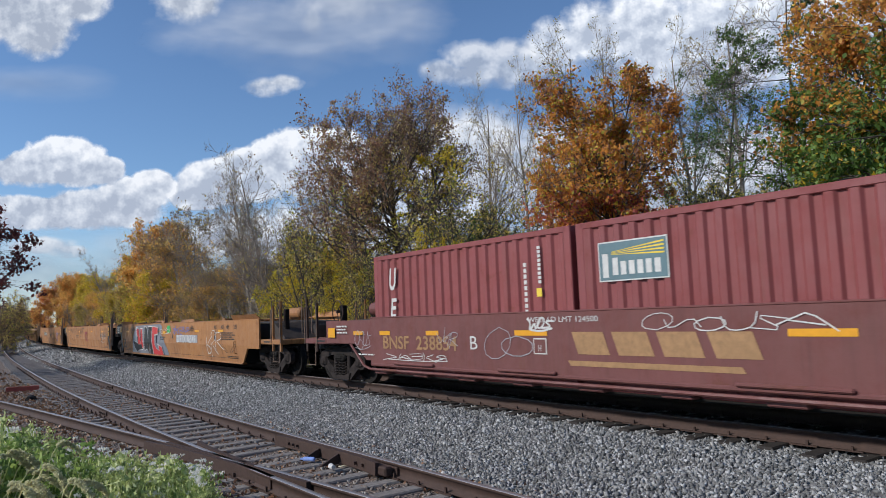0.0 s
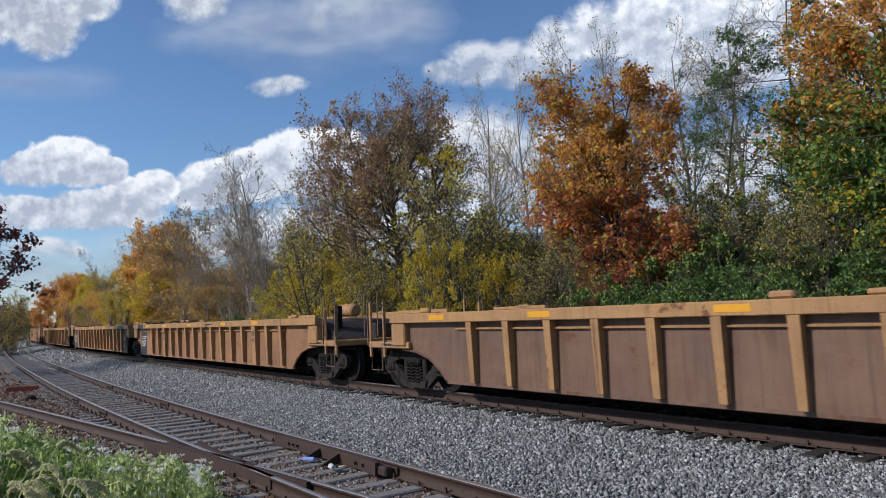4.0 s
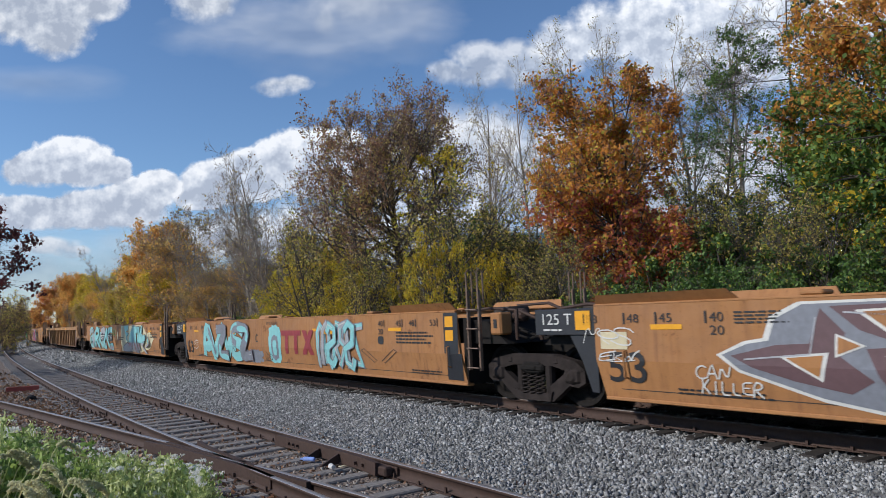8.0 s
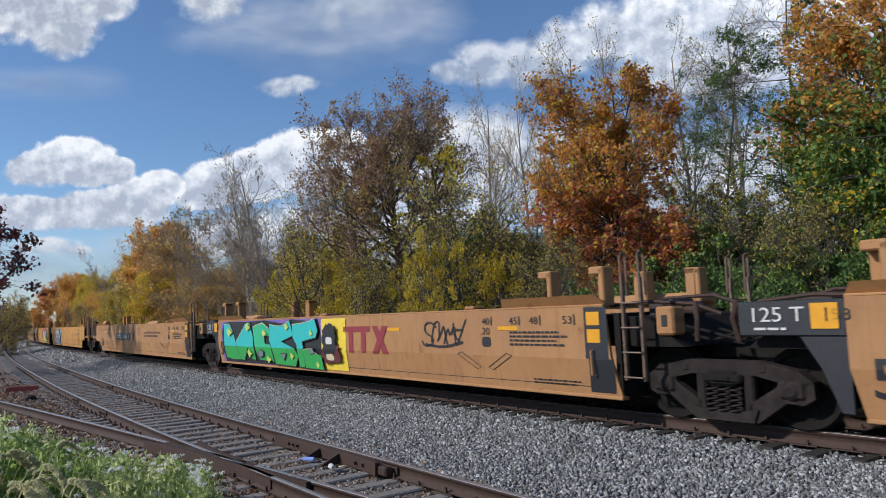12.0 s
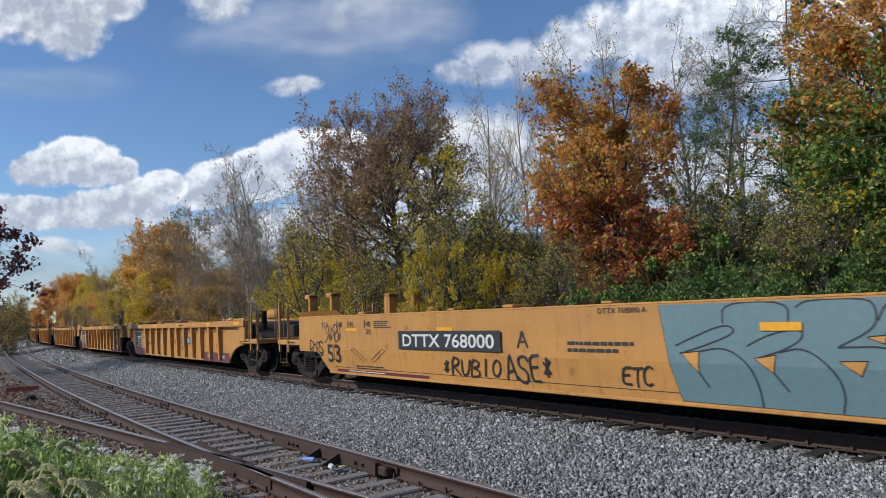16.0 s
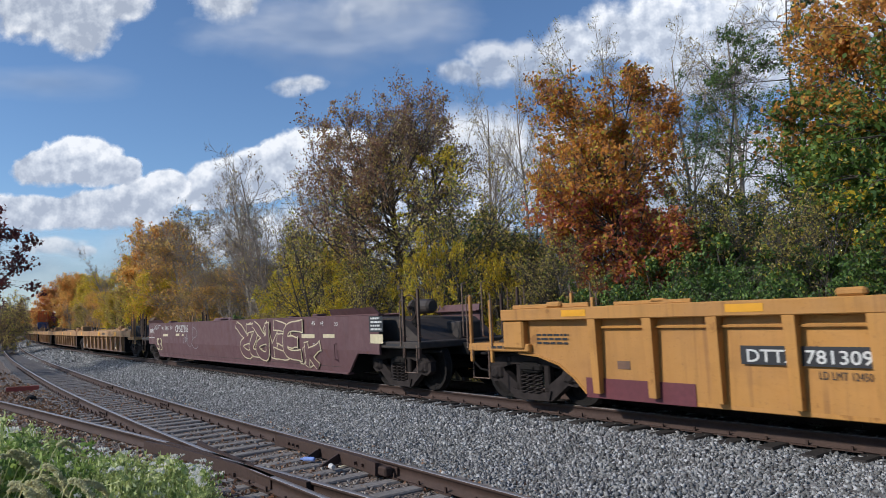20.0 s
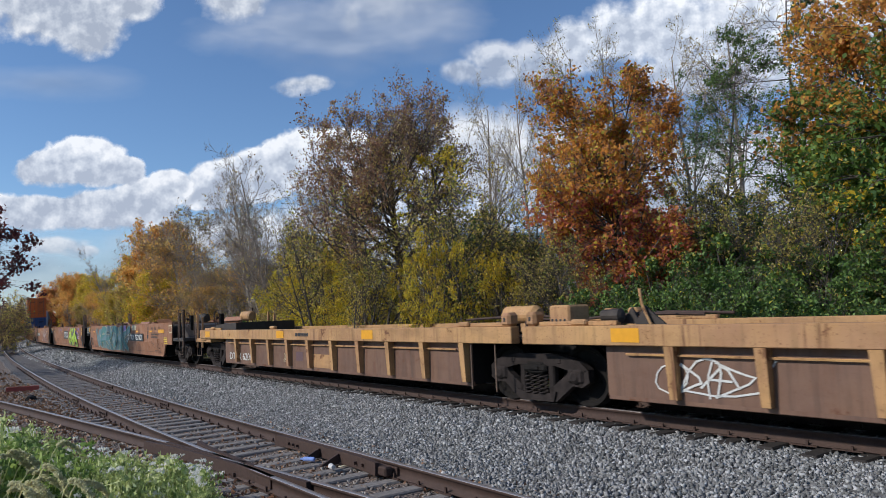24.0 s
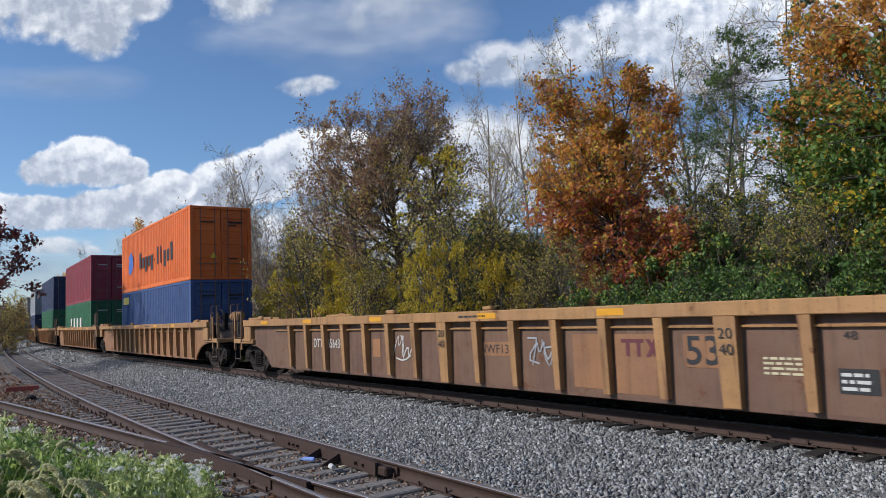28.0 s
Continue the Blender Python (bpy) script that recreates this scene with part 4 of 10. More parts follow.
def joined_end(car, x, k, paint, low=False):
    """Articulated joint: connector casting; the bogie stays with the unit to the joint's right."""
    at = lambda d: x - k * d
    lo, hi = sorted((at(-0.05), at(2.4)))
    part("connector_arm", Shape().box(lo, hi, -0.34, 0.34, 0.80, 1.05, 0.04), BLACK_IRON, car)
    if low:
        part("end_plate", Shape().box(min(at(0.2), at(1.9)), max(at(0.2), at(1.9)), -1.2, 1.2, 1.06, 1.14, 0.02), GRIME, car)
        for y in (0.3, -0.5):
            part("brake_rod", Shape().tube([(at(2.8), y, 1.44), (at(1.6), y, 1.48), (at(0.3), y * 0.8, 1.40)], 0.026), RAIL_RUST, car)
        if k < 0:
            part("air_reservoir", Shape().lathe([(0, -0.46), (0.10, -0.46), (0.16, -0.38), (0.16, 0.38), (0.10, 0.46), (0, 0.46)], sides=18), paint, car, at=pose(at(0.62), 0.72, 1.52, 0, 0, 90))
            for d in (0.35, 0.9):
                part("saddle_strap", Shape().box(at(d) - 0.03, at(d) + 0.03, 0.54, 0.90, 1.12, 1.40, 0.01), RAIL_RUST, car)
            part("end_ladder", LOOP_ME, None, car, at=pose(at(1.0), 1.38, -0.75))
        else:
            box = part("valve_housing", Shape().box(min(at(0.55), at(1.0)), max(at(0.55), at(1.0)), 0.75, 1.25, 1.30, 1.66, 0.03), paint, car)
            # Black discs on the uncut face paint the shade of four holes.
            for d in (0.63, 0.72, 0.81, 0.90):
                part("housing_hole", Shape().lathe([(0, 1.256), (0.022, 1.256), (0.022, 1.245)], sides=8, at=(at(d), 0, 1.42)), BLACK, box)
            part("brake_cylinder", Shape().lathe([(0, -0.2), (0.10, -0.2), (0.11, 0.16), (0.05, 0.2), (0, 0.2)], sides=14), GRIME, car, at=pose(at(1.35), 0.6, 1.46, 0, 0, 90))
            part("hand_lever", Shape().tube([(at(2.3), 0.9, 1.30), (at(2.15), 0.9, 1.62), (at(2.12), 0.9, 1.86)], 0.024), paint, car)
            part("lever_bracket", Shape().prism([(at(2.5), 1.32), (at(1.95), 1.32), (at(2.15), 1.60)], 0.80, 0.84), GRIME, car)
            part("lever_bracket", Shape().prism([(at(1.75), 1.32), (at(1.35), 1.32), (at(1.60), 1.58)], 0.40, 0.44), GRIME, car)
        for y in (0.5, -0.5):
            part("hose_run", Shape().tube([(at(-0.4), y, 1.15), (at(0.2), y, 1.08), (at(0.9), y * 1.2, 1.2)], 0.025), BLACK_IRON, car)
        return
    part("end_bulkhead", Shape().prism([(at(0.45), 1.02), (at(1.9), 1.02), (at(1.9), 1.50), (at(1.0), 1.42)], -1.2, 1.2), BLACK_IRON, car)
    for y in (1.12, -1.12):
        part("end_bracket", Shape().box(min(at(0.55), at(0.85)), max(at(0.55), at(0.85)), y - 0.14, y + 0.14, 1.18, 1.58, 0.03), paint, car)
        # Solid black block paints the shade inside the bracket's slot.
        part("bracket_slot", Shape().box(min(at(0.63), at(0.77)), max(at(0.63), at(0.77)), y - 0.15, y + 0.15, 1.28, 1.48, 0.03), BLACK, car)
    part("valve_box", Shape().box(min(at(0.9), at(1.35)), max(at(0.9), at(1.35)), 0.2, 0.75, 1.42, 1.68, 0.03), GRIME, car)
    part("valve_body", Shape().lathe([(0, -0.16), (0.09, -0.16), (0.12, -0.08), (0.12, 0.1), (0.05, 0.16), (0, 0.16)], sides=12), RAIL_RUST, car, at=pose(at(0.55), 0.75, 1.52, 0, 0, 90))
    part("pipe_run", Shape().tube([(at(1.9), 0.95, 1.62), (at(1.2), 0.95, 1.66), (at(0.5), 0.85, 1.6), (at(0.1), 0.8, 1.45)], 0.03), RAIL_RUST, car)
    part("pipe_run", Shape().tube([(at(1.9), -0.4, 1.7), (at(0.9), -0.3, 1.72), (at(0.2), -0.2, 1.5)], 0.03), RAIL_RUST, car)
    part("pipe_elbow", Shape().tube([(at(0.3), 1.1, 1.62), (at(0.25), 1.15, 1.4), (at(0.3), 1.1, 1.1)], 0.035), RAIL_RUST, car)
    for y in (0.9, 0.5, -0.5):
        part("hose_run", Shape().tube([(at(-0.4), y, 1.25), (at(0.2), y, 1.1), (at(0.9), y * 1.2, 1.3)], 0.025), BLACK_IRON, car)


def make_smooth(length, left, right, paint, guides=False, dark_end=CHARCOAL, label="", lip=None):
    """Smooth-sided well car unit. left and right as seen from the camera: 'joint' or 'coupling'."""
    h = length / 2
    car = empty("well_car", label, "well car", "train")
    if left == "joint":
        tl, b0, b1 = (h - 1.75, 1.62), (h - 1.75, CREASE), (h - 1.85, 0.30)
    else:
        tl, b0, b1 = (h - 2.25, 1.62), (h - 2.25, CREASE), None
    if right == "joint":
        tr, c0, c1 = (-h + 1.62, 1.62), (-h + 1.52, CREASE), (-h + 1.40, 0.30)
    else:
        tr, c0, c1 = (-h + 2.25, 1.62), (-h + 2.25, CREASE), None
    up = Shape().prism([tl, tr, c0, b0], HALF_W - 0.05, HALF_W)
    lowl = [(b0[0], CREASE), b1] if b1 else [(h - 2.25, CREASE), (h - 2.25, 0.76), (h - 3.25, 0.76), (h - 3.78, 0.30)]
    lowr = [c1, (c0[0], CREASE)] if c1 else [(-h + 3.78, 0.30), (-h + 3.25, 0.76), (-h + 2.25, 0.76), (-h + 2.25, CREASE)]
    lo = Shape().prism(lowl + lowr, HALF_W - 0.05, HALF_W, shear=0.14)
    both_sides("upper_side", up, paint, car)
    both_sides("lower_side", lo, paint, car)
    l0, r0 = b1[0] if b1 else h - 3.8, c1[0] if c1 else -h + 3.8
    both_sides("top_chord", Shape().box(tr[0], tl[0], HALF_W - 0.16, HALF_W + 0.006, 1.615, 1.65, 0.01), paint, car)
    both_sides("bottom_sill", Shape().box(r0, l0, HALF_W - 0.22, HALF_W - 0.055, 0.25, 0.30, 0.01), paint, car)
    part("well_floor", Shape().box(r0, l0, -1.25, 1.25, 0.27, 0.33), BLACK_IRON, car)
    for x in (l0 - 0.05, r0 + 0.05):
        part("well_end", Shape().box(x - 0.05, x + 0.05, -1.36, 1.36, 0.33, 1.5), BLACK_IRON, car)
    lipm = lip or paint
    both_sides("top_guide", Shape().prism([(tl[0], 1.65), (tl[0] - 2.3, 1.65), (tl[0] - 2.2, 1.78), (tl[0] - 0.1, 1.78)], HALF_W + 0.04, HALF_W + 0.07, shear=0.85), lipm, car)
    both_sides("top_guide", Shape().prism([(tr[0], 1.65), (tr[0] + 2.3, 1.65), (tr[0] + 2.2, 1.80), (tr[0] + 0.1, 1.80)], HALF_W + 0.04, HALF_W + 0.07, shear=0.75), lipm, car)
    for x in (tl[0] - 3.2, tr[0] + 3.2, 0.6):
        both_sides("locking_block", Shape().box(x - 0.14, x + 0.14, HALF_W - 0.3, HALF_W - 0.02, 1.65, 1.71, 0.02), paint, car)
    s = Side(car, length)
    s.stroke([(h - l0 + 0.3, 0.42), (h - r0 - 0.3, 0.42)], 0.012, GRIME, 0, "weld_line")
    for x in (l0 - 0.45, r0 + 0.45):
        part("grab_iron", Shape().tube([(x, HALF_W - 0.03, 0.58), (x, HALF_W + 0.05, 0.60), (x, HALF_W + 0.06, 0.96), (x, HALF_W - 0.02, 0.98)], 0.016), paint, car)
    if left == "joint":
        both_sides("joint_panel", Shape().box(h - 1.75, h - 0.5, HALF_W - 0.06, HALF_W - 0.004, 1.19, 1.60, 0.01), dark_end, car, "dark charcoal panel over the bogie")
        both_sides("joint_skirt", Shape().prism([(h - 1.22, 1.19), (h - 1.75, 1.19), (h - 1.75, 0.34), (h - 1.62, 0.34), (h - 1.45, 0.80)], HALF_W - 0.09, HALF_W - 0.034), dark_end, car)
        s.text("125 T", 1.0, 1.44, 0.17, WHITE, 0.62)
        s.rect(1.38, 1.68, 1.27, 1.56, REFLECT, 2, "reflector")
        s.bars(0.7, 1.2, 1.24, 1.30, 1, WHITE)
        joined_end(car, h, 1, paint)
        bogie(car, h)
    else:
        coupled_end(car, h, 1, paint, 2.10, dark_end is CHARCOAL)
    if right == "joint":
        u1 = length - 1.58
        s.rect(u1 - 0.42, u1 + 0.02, 0.84, 1.61, dark_end, 1, "dark_end_panel")
        s.rect(u1 - 0.36, u1 + 0.12, 0.34, 0.84, dark_end, 1, "dark_end_panel", lean=-0.05)
        for z in (1.08, 1.34):
            s.rect(u1 - 0.37, u1 - 0.12, z, z + 0.2, REFLECT, 2, "reflector")
        for y in (1.42, -1.42):
            part("ladder", LADDER_ME, None, car, at=pose(-h + 1.12, y, 0.55) @ (Matrix.Identity(4) if y > 0 else FLIP))
        joined_end(car, -h, -1, paint)
    else:
        coupled_end(car, -h, -1, paint, 2.12, dark_end is CHARCOAL, brake=True)
    if guides:
        for x in (tl[0] - 0.3, tl[0] - 1.5, tr[0] + 0.2, tr[0] + 1.3):
            both_sides("corner_guide", Shape().box(x - 0.15, x - 0.05, HALF_W - 0.35, HALF_W - 0.1, 1.62, 2.2, 0.02).box(x - 0.05, x + 0.12, HALF_W - 0.35, HALF_W - 0.3, 1.62, 2.2).box(x - 0.15, x + 0.14, HALF_W - 0.35, HALF_W - 0.1, 2.1, 2.22, 0.02), paint, car)
    return car, s


LADDER_ME = LADDER.mesh("ladder", GALV)


def post_mesh(name, z0, z1, paint, w=0.075):
    return Shape().add([(-w, 1.30, z1), (w, 1.30, z1), (w, 1.46, z1), (-w, 1.46, z1), (-w * 0.8, 1.30, z0), (w * 0.8, 1.30, z0), (w * 0.8, 1.41, z0), (-w * 0.8, 1.41, z0)],
                       [(0, 1, 2, 3), (7, 6, 5, 4), (0, 4, 5, 1), (1, 5, 6, 2), (2, 6, 7, 3), (3, 7, 4, 0)]).mesh(name, paint)


def arch(x, k, z0, reach):
    """Wheel-arch outline that rises from the bottom sill towards an end."""
    return [(x, z0), (x + k * reach * 0.16, z0 + 0.22), (x + k * reach * 0.38, z0 + 0.42), (x + k * reach * 0.68, z0 + 0.54), (x + k * reach, z0 + 0.58)]


def make_ribbed(length, left, right, panel, paint, step=1.0, wide=(), first=4.5, dark=None, wine=False, label="", low=False):
    """Well car unit with a top chord and side posts."""
    h = length / 2
    car = empty("well_car", label, "well car", "train")
    zt, zc, zb = (1.33, 1.04, 0.30) if low else (1.62, 1.43, 0.30)
    bl, cl = (h - (2.06 if wine else 1.80), h - 0.75) if left == "joint" else (h - 3.5, h - 1.76)
    br, cr = (-h + 1.38, -h + 0.42) if right == "joint" else (-h + 3.5, -h + 1.76)
    if low:
        bl, cl, br, cr = (h - 1.76 if left == "joint" else h - 3.6), (h - 0.12 if left == "joint" else h - 1.4), (-h + 1.43 if right == "joint" else -h + 3.6), (-h + 0.12 if right == "joint" else -h + 1.4)
    out = [(bl, zc), (br, zc), (br, zb), (bl, zb)]
    if not low:
        lefts = arch(bl, 1, zb, cl - bl - 0.25)
        rights = [(br, zb)] if right == "joint" else arch(br, -1, zb, br - cr - 0.25)
        for edge in (lefts, rights):
            if len(edge) > 1:
                both_sides("arch_flange", Shape().tube([(x, 1.30, z) for x, z in edge], 0.028, 5), panel, car)
        out = lefts + [(lefts[-1][0], zc)] + [(rights[-1][0], zc)] + rights[::-1]
    both_sides("side_panel", Shape().prism(out, 1.27, 1.305), panel, car)
    both_sides("top_chord", Shape().box(cr, cl, 1.27, 1.47, zc, zt, 0.012), paint, car)
    both_sides("bottom_sill", Shape().box(br, bl, 1.22, 1.303, zb - 0.06, zb + 0.02, 0.008), panel, car)
    both_sides("inner_rail", Shape().tube([(br + 0.4, 1.35, zc - 0.13), (bl - 0.4, 1.35, zc - 0.13)], 0.018, 5), paint, car)
    part("well_floor", Shape().box(br, bl, -1.25, 1.25, 0.27, 0.33), BLACK_IRON, car)
    for x in (bl - 0.05, br + 0.05):
        part("well_end", Shape().box(x - 0.05, x + 0.05, -1.265, 1.265, 0.33, zc + 0.1), BLACK_IRON, car)
    me, mw = post_mesh("side_post", zb + 0.02, zc, paint), post_mesh("wide_post", zb - 0.02, zc, paint, 0.15)
    x0 = h - first
    n = int((x0 - br - 0.12) / step)
    for i in range(n + 1):
        x = x0 - i * step
        for k in (0, 1):
            part("wide_post" if i in wide else "side_post", mw if i in wide else me, None, car, at=Matrix.Translation((x, 0, 0)) if k == 0 else Matrix.Translation((x, 0, 0)) @ FLIP)
    for x in (cl - 1.2, (cl + cr) / 2 + 2, cr + 1.4):
        both_sides("locking_block", Shape().box(x - 0.16, x + 0.16, 1.30, 1.42, zt, zt + 0.10, 0.03), paint, car)
    s = Side(car, length, False, 1.306)
    for i in wide:
        if not low and 0 <= i <= n and label.find("forty") < 0:
            w = Side(car, length, False, 1.45)
            w.text("20", first + i * step, 1.22, 0.13, BLACK, 0.2)
            w.text("40", first + i * step, 1.02, 0.13, BLACK, 0.2)
    if left == "joint":
        joined_end(car, h, 1, paint, low)
        bogie(car, h)
        if low:
            both_sides("end_lug", Shape().box(h - 0.42, h - 0.18, 1.2, 1.45, zt, zt + 0.24, 0.05), paint, car)
            # No opening is cut: a black block gives the lug slot's shade.
            both_sides("lug_slot", Shape().box(h - 0.35, h - 0.25, 1.38, 1.455, zt + 0.06, zt + 0.18, 0.03), BLACK, car)
        else:
            both_sides("end_post", Shape().box(cl - 0.55, cl, 1.25, 1.44, 1.0, zc, 0.03), paint, car)
            both_sides("end_casting", Shape().box(cl - 0.75, cl + 0.05, 0.9, 1.42, zt - 0.02, zt + 0.13, 0.04), paint, car)
    else:
        both_sides("end_post", Shape().box(cl - 0.5, cl, 1.25, 1.44, 0.95, zc, 0.03), paint, car)
        coupled_end(car, h, 1, paint, 1.92, platform_z=1.0, brake=low)
    if right == "joint":
        joined_end(car, -h, -1, paint, low)
        if not low:
            both_sides("end_post", Shape().box(cr, cr + 0.5, 1.1, 1.44, 1.0, zc, 0.03), paint, car)
            for y in (1.44, -1.44):
                part("ladder", LADDER_ME, None, car, at=pose(-h + 0.85, y, 0.55) @ (Matrix.Identity(4) if y > 0 else FLIP))
        else:
            both_sides("end_lug", Shape().box(-h + 0.18, -h + 0.42, 1.2, 1.45, zt, zt + 0.24, 0.05), paint, car)
            # Black block again for the shade in the lug slot.
            both_sides("lug_slot", Shape().box(-h + 0.25, -h + 0.35, 1.38, 1.455, zt + 0.06, zt + 0.18, 0.03), BLACK, car)
    else:
        both_sides("end_post", Shape().box(cr, cr + 0.5, 1.25, 1.44, 0.95, zc, 0.03), paint, car)
        coupled_end(car, -h, -1, paint, 1.92, platform_z=1.0, brake=True)
    both_sides("end_guide", Shape().box(cl - 1.9, cl - 0.2, 1.30, 1.36, zt, zt + 0.07, 0.01), paint, car)
    both_sides("end_guide", Shape().box(cr + 0.2, cr + 1.9, 1.30, 1.36, zt, zt + 0.07, 0.01), paint, car)
    c = Side(car, length, False, 1.472)
    for u in ((3.2, 6.0, 9.4, 13.2, 16.0) if not low else (2.0, 8.2, 13.0)):
        if u < length - 2.5:
            c.rect(u, u + 0.5, zc + 0.05, zt - 0.04, REFLECT, 0, "reflector")
    c.bars(length * 0.52, length * 0.52 + 1.0, zc + 0.06, zt - 0.06, 1, BLACK, 0)
    if dark:
        if left == "joint":
            s.rect(h - (bl + 0.08), h - (bl - (1.0 if wine else 0.88)), zb - 0.06, zc, dark, 1, "dark_panel")
            c = Side(car, length, False, 1.472)
            c.rect(h - (bl + 0.08), h - (bl - (1.0 if wine else 0.88)), zc + 0.01, zt - 0.01, dark, 0, "dark_panel")
            s.text("125T" if not wine else "1251", h - (bl - (0.47 if wine else 0.40)), 0.76, 0.26, WHITE, 0.72 if wine else 0.66, bold=0.014)
            s.bars(h - (bl - 0.1), h - (bl - 0.9), 0.95, 1.1, 2, WHITE)
        if right == "joint":
            s.rect(h - (br + 1.35), h - br, zb - 0.06, zc, dark, 1, "dark_panel")
            c = Side(car, length, False, 1.472)
            c.rect(h - (br + 1.35), h - br, zc + 0.01, zt - 0.01, dark, 0, "dark_panel")
            s.bars(h - (br + 1.15), h - (br + 0.3), 0.84, 1.08, 3, WHITE)
            s.bars(h - (br + 1.25), h - (br + 0.2), 0.50, 0.60, 2, WHITE)
    if wine:
        s.rect(h - (br + 2.6), h - br, zb - 0.06, zb + 0.26, WINE, 2, "wine_band")
        s.rect(h - bl, h - (bl - 1.9), zb - 0.06, zb + 0.24, WINE, 2, "wine_band")
        s.bars(h - (br + 1.0), h - (br + 0.4), zb + 0.06, zb + 0.18, 2, WHITE, 3)
        s.bars(h - (br + 2.2), h - (br + 1.6), zb + 0.06, zb + 0.18, 2, WHITE, 3)
    return car, s


def make_brown_well(length, label):
    """Brown-red forty-foot unit with a stepped lower edge and long pipe rails."""
    h = length / 2
    car = empty("well_car", label, "well car", "train")
    l, r = h - 4.15, -h + 2.4
    both_sides("upper_side", Shape().prism([(l, 1.56), (r, 1.56), (r, 0.56), (l, 0.56)], HALF_W - 0.05, HALF_W), BROWN_RED, car)
    both_sides("end_plate", Shape().prism([(h - 2.0, 1.52), (l, 1.52), (l, 0.62), (l + 0.25, 0.62), (h - 3.4, 0.98), (h - 2.0, 0.98)], HALF_W - 0.09, HALF_W - 0.03), BROWN_RED, car)
    both_sides("lower_shelf", Shape().box(r, l, HALF_W - 0.25, HALF_W + 0.02, 0.50, 0.57, 0.02), BROWN_RED, car)
    both_sides("pipe_rail", Shape().tube([(h - 3.3, HALF_W + 0.03, 0.98), (h - 3.9, HALF_W + 0.03, 0.50), (l, HALF_W + 0.03, 0.44), (r, HALF_W + 0.03, 0.44)], 0.03), BROWN_RED, car)
    for x in np.arange(r + 0.6, l, 1.5):
        both_sides("outrigger", Shape().box(x - 0.25, x + 0.25, 1.05, HALF_W - 0.02, 0.34, 0.44, 0.02), BROWN_RED, car)
    for x in (l - 1.7, l - 5.0, r + 2):
        both_sides("step_bar", Shape().box(x - 0.7, x + 0.7, HALF_W, HALF_W + 0.06, 0.56, 0.62, 0.02), BROWN_RED, car)
    both_sides("top_chord", Shape().box(r, l, HALF_W - 0.1, HALF_W + 0.01, 1.55, 1.58, 0.01), BROWN_RED, car)
    part("well_floor", Shape().box(r, l, -1.25, 1.25, 0.30, 0.34), BLACK_IRON, car)
    part("well_end", Shape().box(l - 0.1, l, -1.38, 1.38, 0.33, 1.5), BLACK_IRON, car)
    coupled_end(car, h, 1, BROWN_RED, 2.1, True, brake=True, platform_z=1.05)
    bogie(car, -h)
    s = Side(car, length, False, HALF_W)
    return car, s


# ---------------------------------------------------------------- containers
def make_container(length, height, paint, label, doors=True, ribs=True):
    """Corrugated box: its floor at z = 0, middle at the origin; doors towards the right end as seen."""
    box = empty("shipping_container", label, "container", "containers on the train")
    h, w = length / 2, 1.22
    pitch = 0.28
    for k in BOTH:
        s = Shape()
        x = -h + 0.16
        prof = []
        while x < h - 0.16 - pitch:
            prof += [(x, w - 0.005), (x + pitch * 0.35, w - 0.005), (x + pitch * 0.5, w - 0.045), (x + pitch * 0.85, w - 0.045)]
            x += pitch
        prof += [(x, w - 0.005), (h - 0.1, w - 0.005)]
        v = [(a, k * b, z) for a, b in prof for z in (0.16, height - 0.1)]
        s.add(v, [(2 * i, 2 * i + 1, 2 * i + 3, 2 * i + 2) for i in range(len(prof) - 1)])
        part("side_wall", s, paint, box)
        part("bottom_rail", Shape().box(-h + 0.1, h - 0.1, min(k * w, k * (w - 0.1)), max(k * w, k * (w - 0.1)), 0.0, 0.16, 0.01), paint, box)
        part("top_rail", Shape().box(-h + 0.1, h - 0.1, min(k * w, k * (w - 0.08)), max(k * w, k * (w - 0.08)), height - 0.10, height, 0.01), paint, box)
        for e in BOTH:
            part("corner_post", Shape().box(min(e * h, e * (h - 0.16)), max(e * h, e * (h - 0.16)), min(k * w, k * (w - 0.14)), max(k * w, k * (w - 0.14)), 0.0, height, 0.012), paint, box)
    part("roof", Shape().box(-h + 0.1, h - 0.1, -w + 0.08, w - 0.08, height - 0.05, height - 0.02), paint, box)
    part("front_wall", Shape().box(h - 0.09, h - 0.05, -w + 0.14, w - 0.14, 0.1, height - 0.05), paint, box)
    part("door_header", Shape().box(-h + 0.01, -h + 0.1, -w + 0.14, w - 0.14, height - 0.12, height, 0.01), paint, box)
    part("door_sill", Shape().box(-h + 0.01, -h + 0.1, -w + 0.14, w - 0.14, 0.0, 0.12, 0.01), paint, box)
    for k in BOTH:
        y0, y1 = sorted((k * 0.012, k * (w - 0.15)))
        d = Shape().box(-h + 0.05, -h + 0.09, y0, y1, 0.13, height - 0.13, 0.008)
        zs = np.linspace(0.35, height - 0.45, 5)
        for z in zs:
            d.box(-h + 0.02, -h + 0.055, y0 + 0.08, y1 - 0.08, z - 0.02, z + 0.20, 0.018)
        door = part("door", d, paint, box)
        for y in (y0 + 0.25, y1 - 0.25):
            part("lock_rod", Shape().tube([(-h - 0.005, y, 0.06), (-h - 0.005, y, height - 0.06)], 0.02), GALV, door)
        part("door_handle", Shape().tube([(-h - 0.03, y0 + 0.15, 0.62), (-h - 0.03, y1 - 0.15, 0.62)], 0.014), GALV, door)
    return box

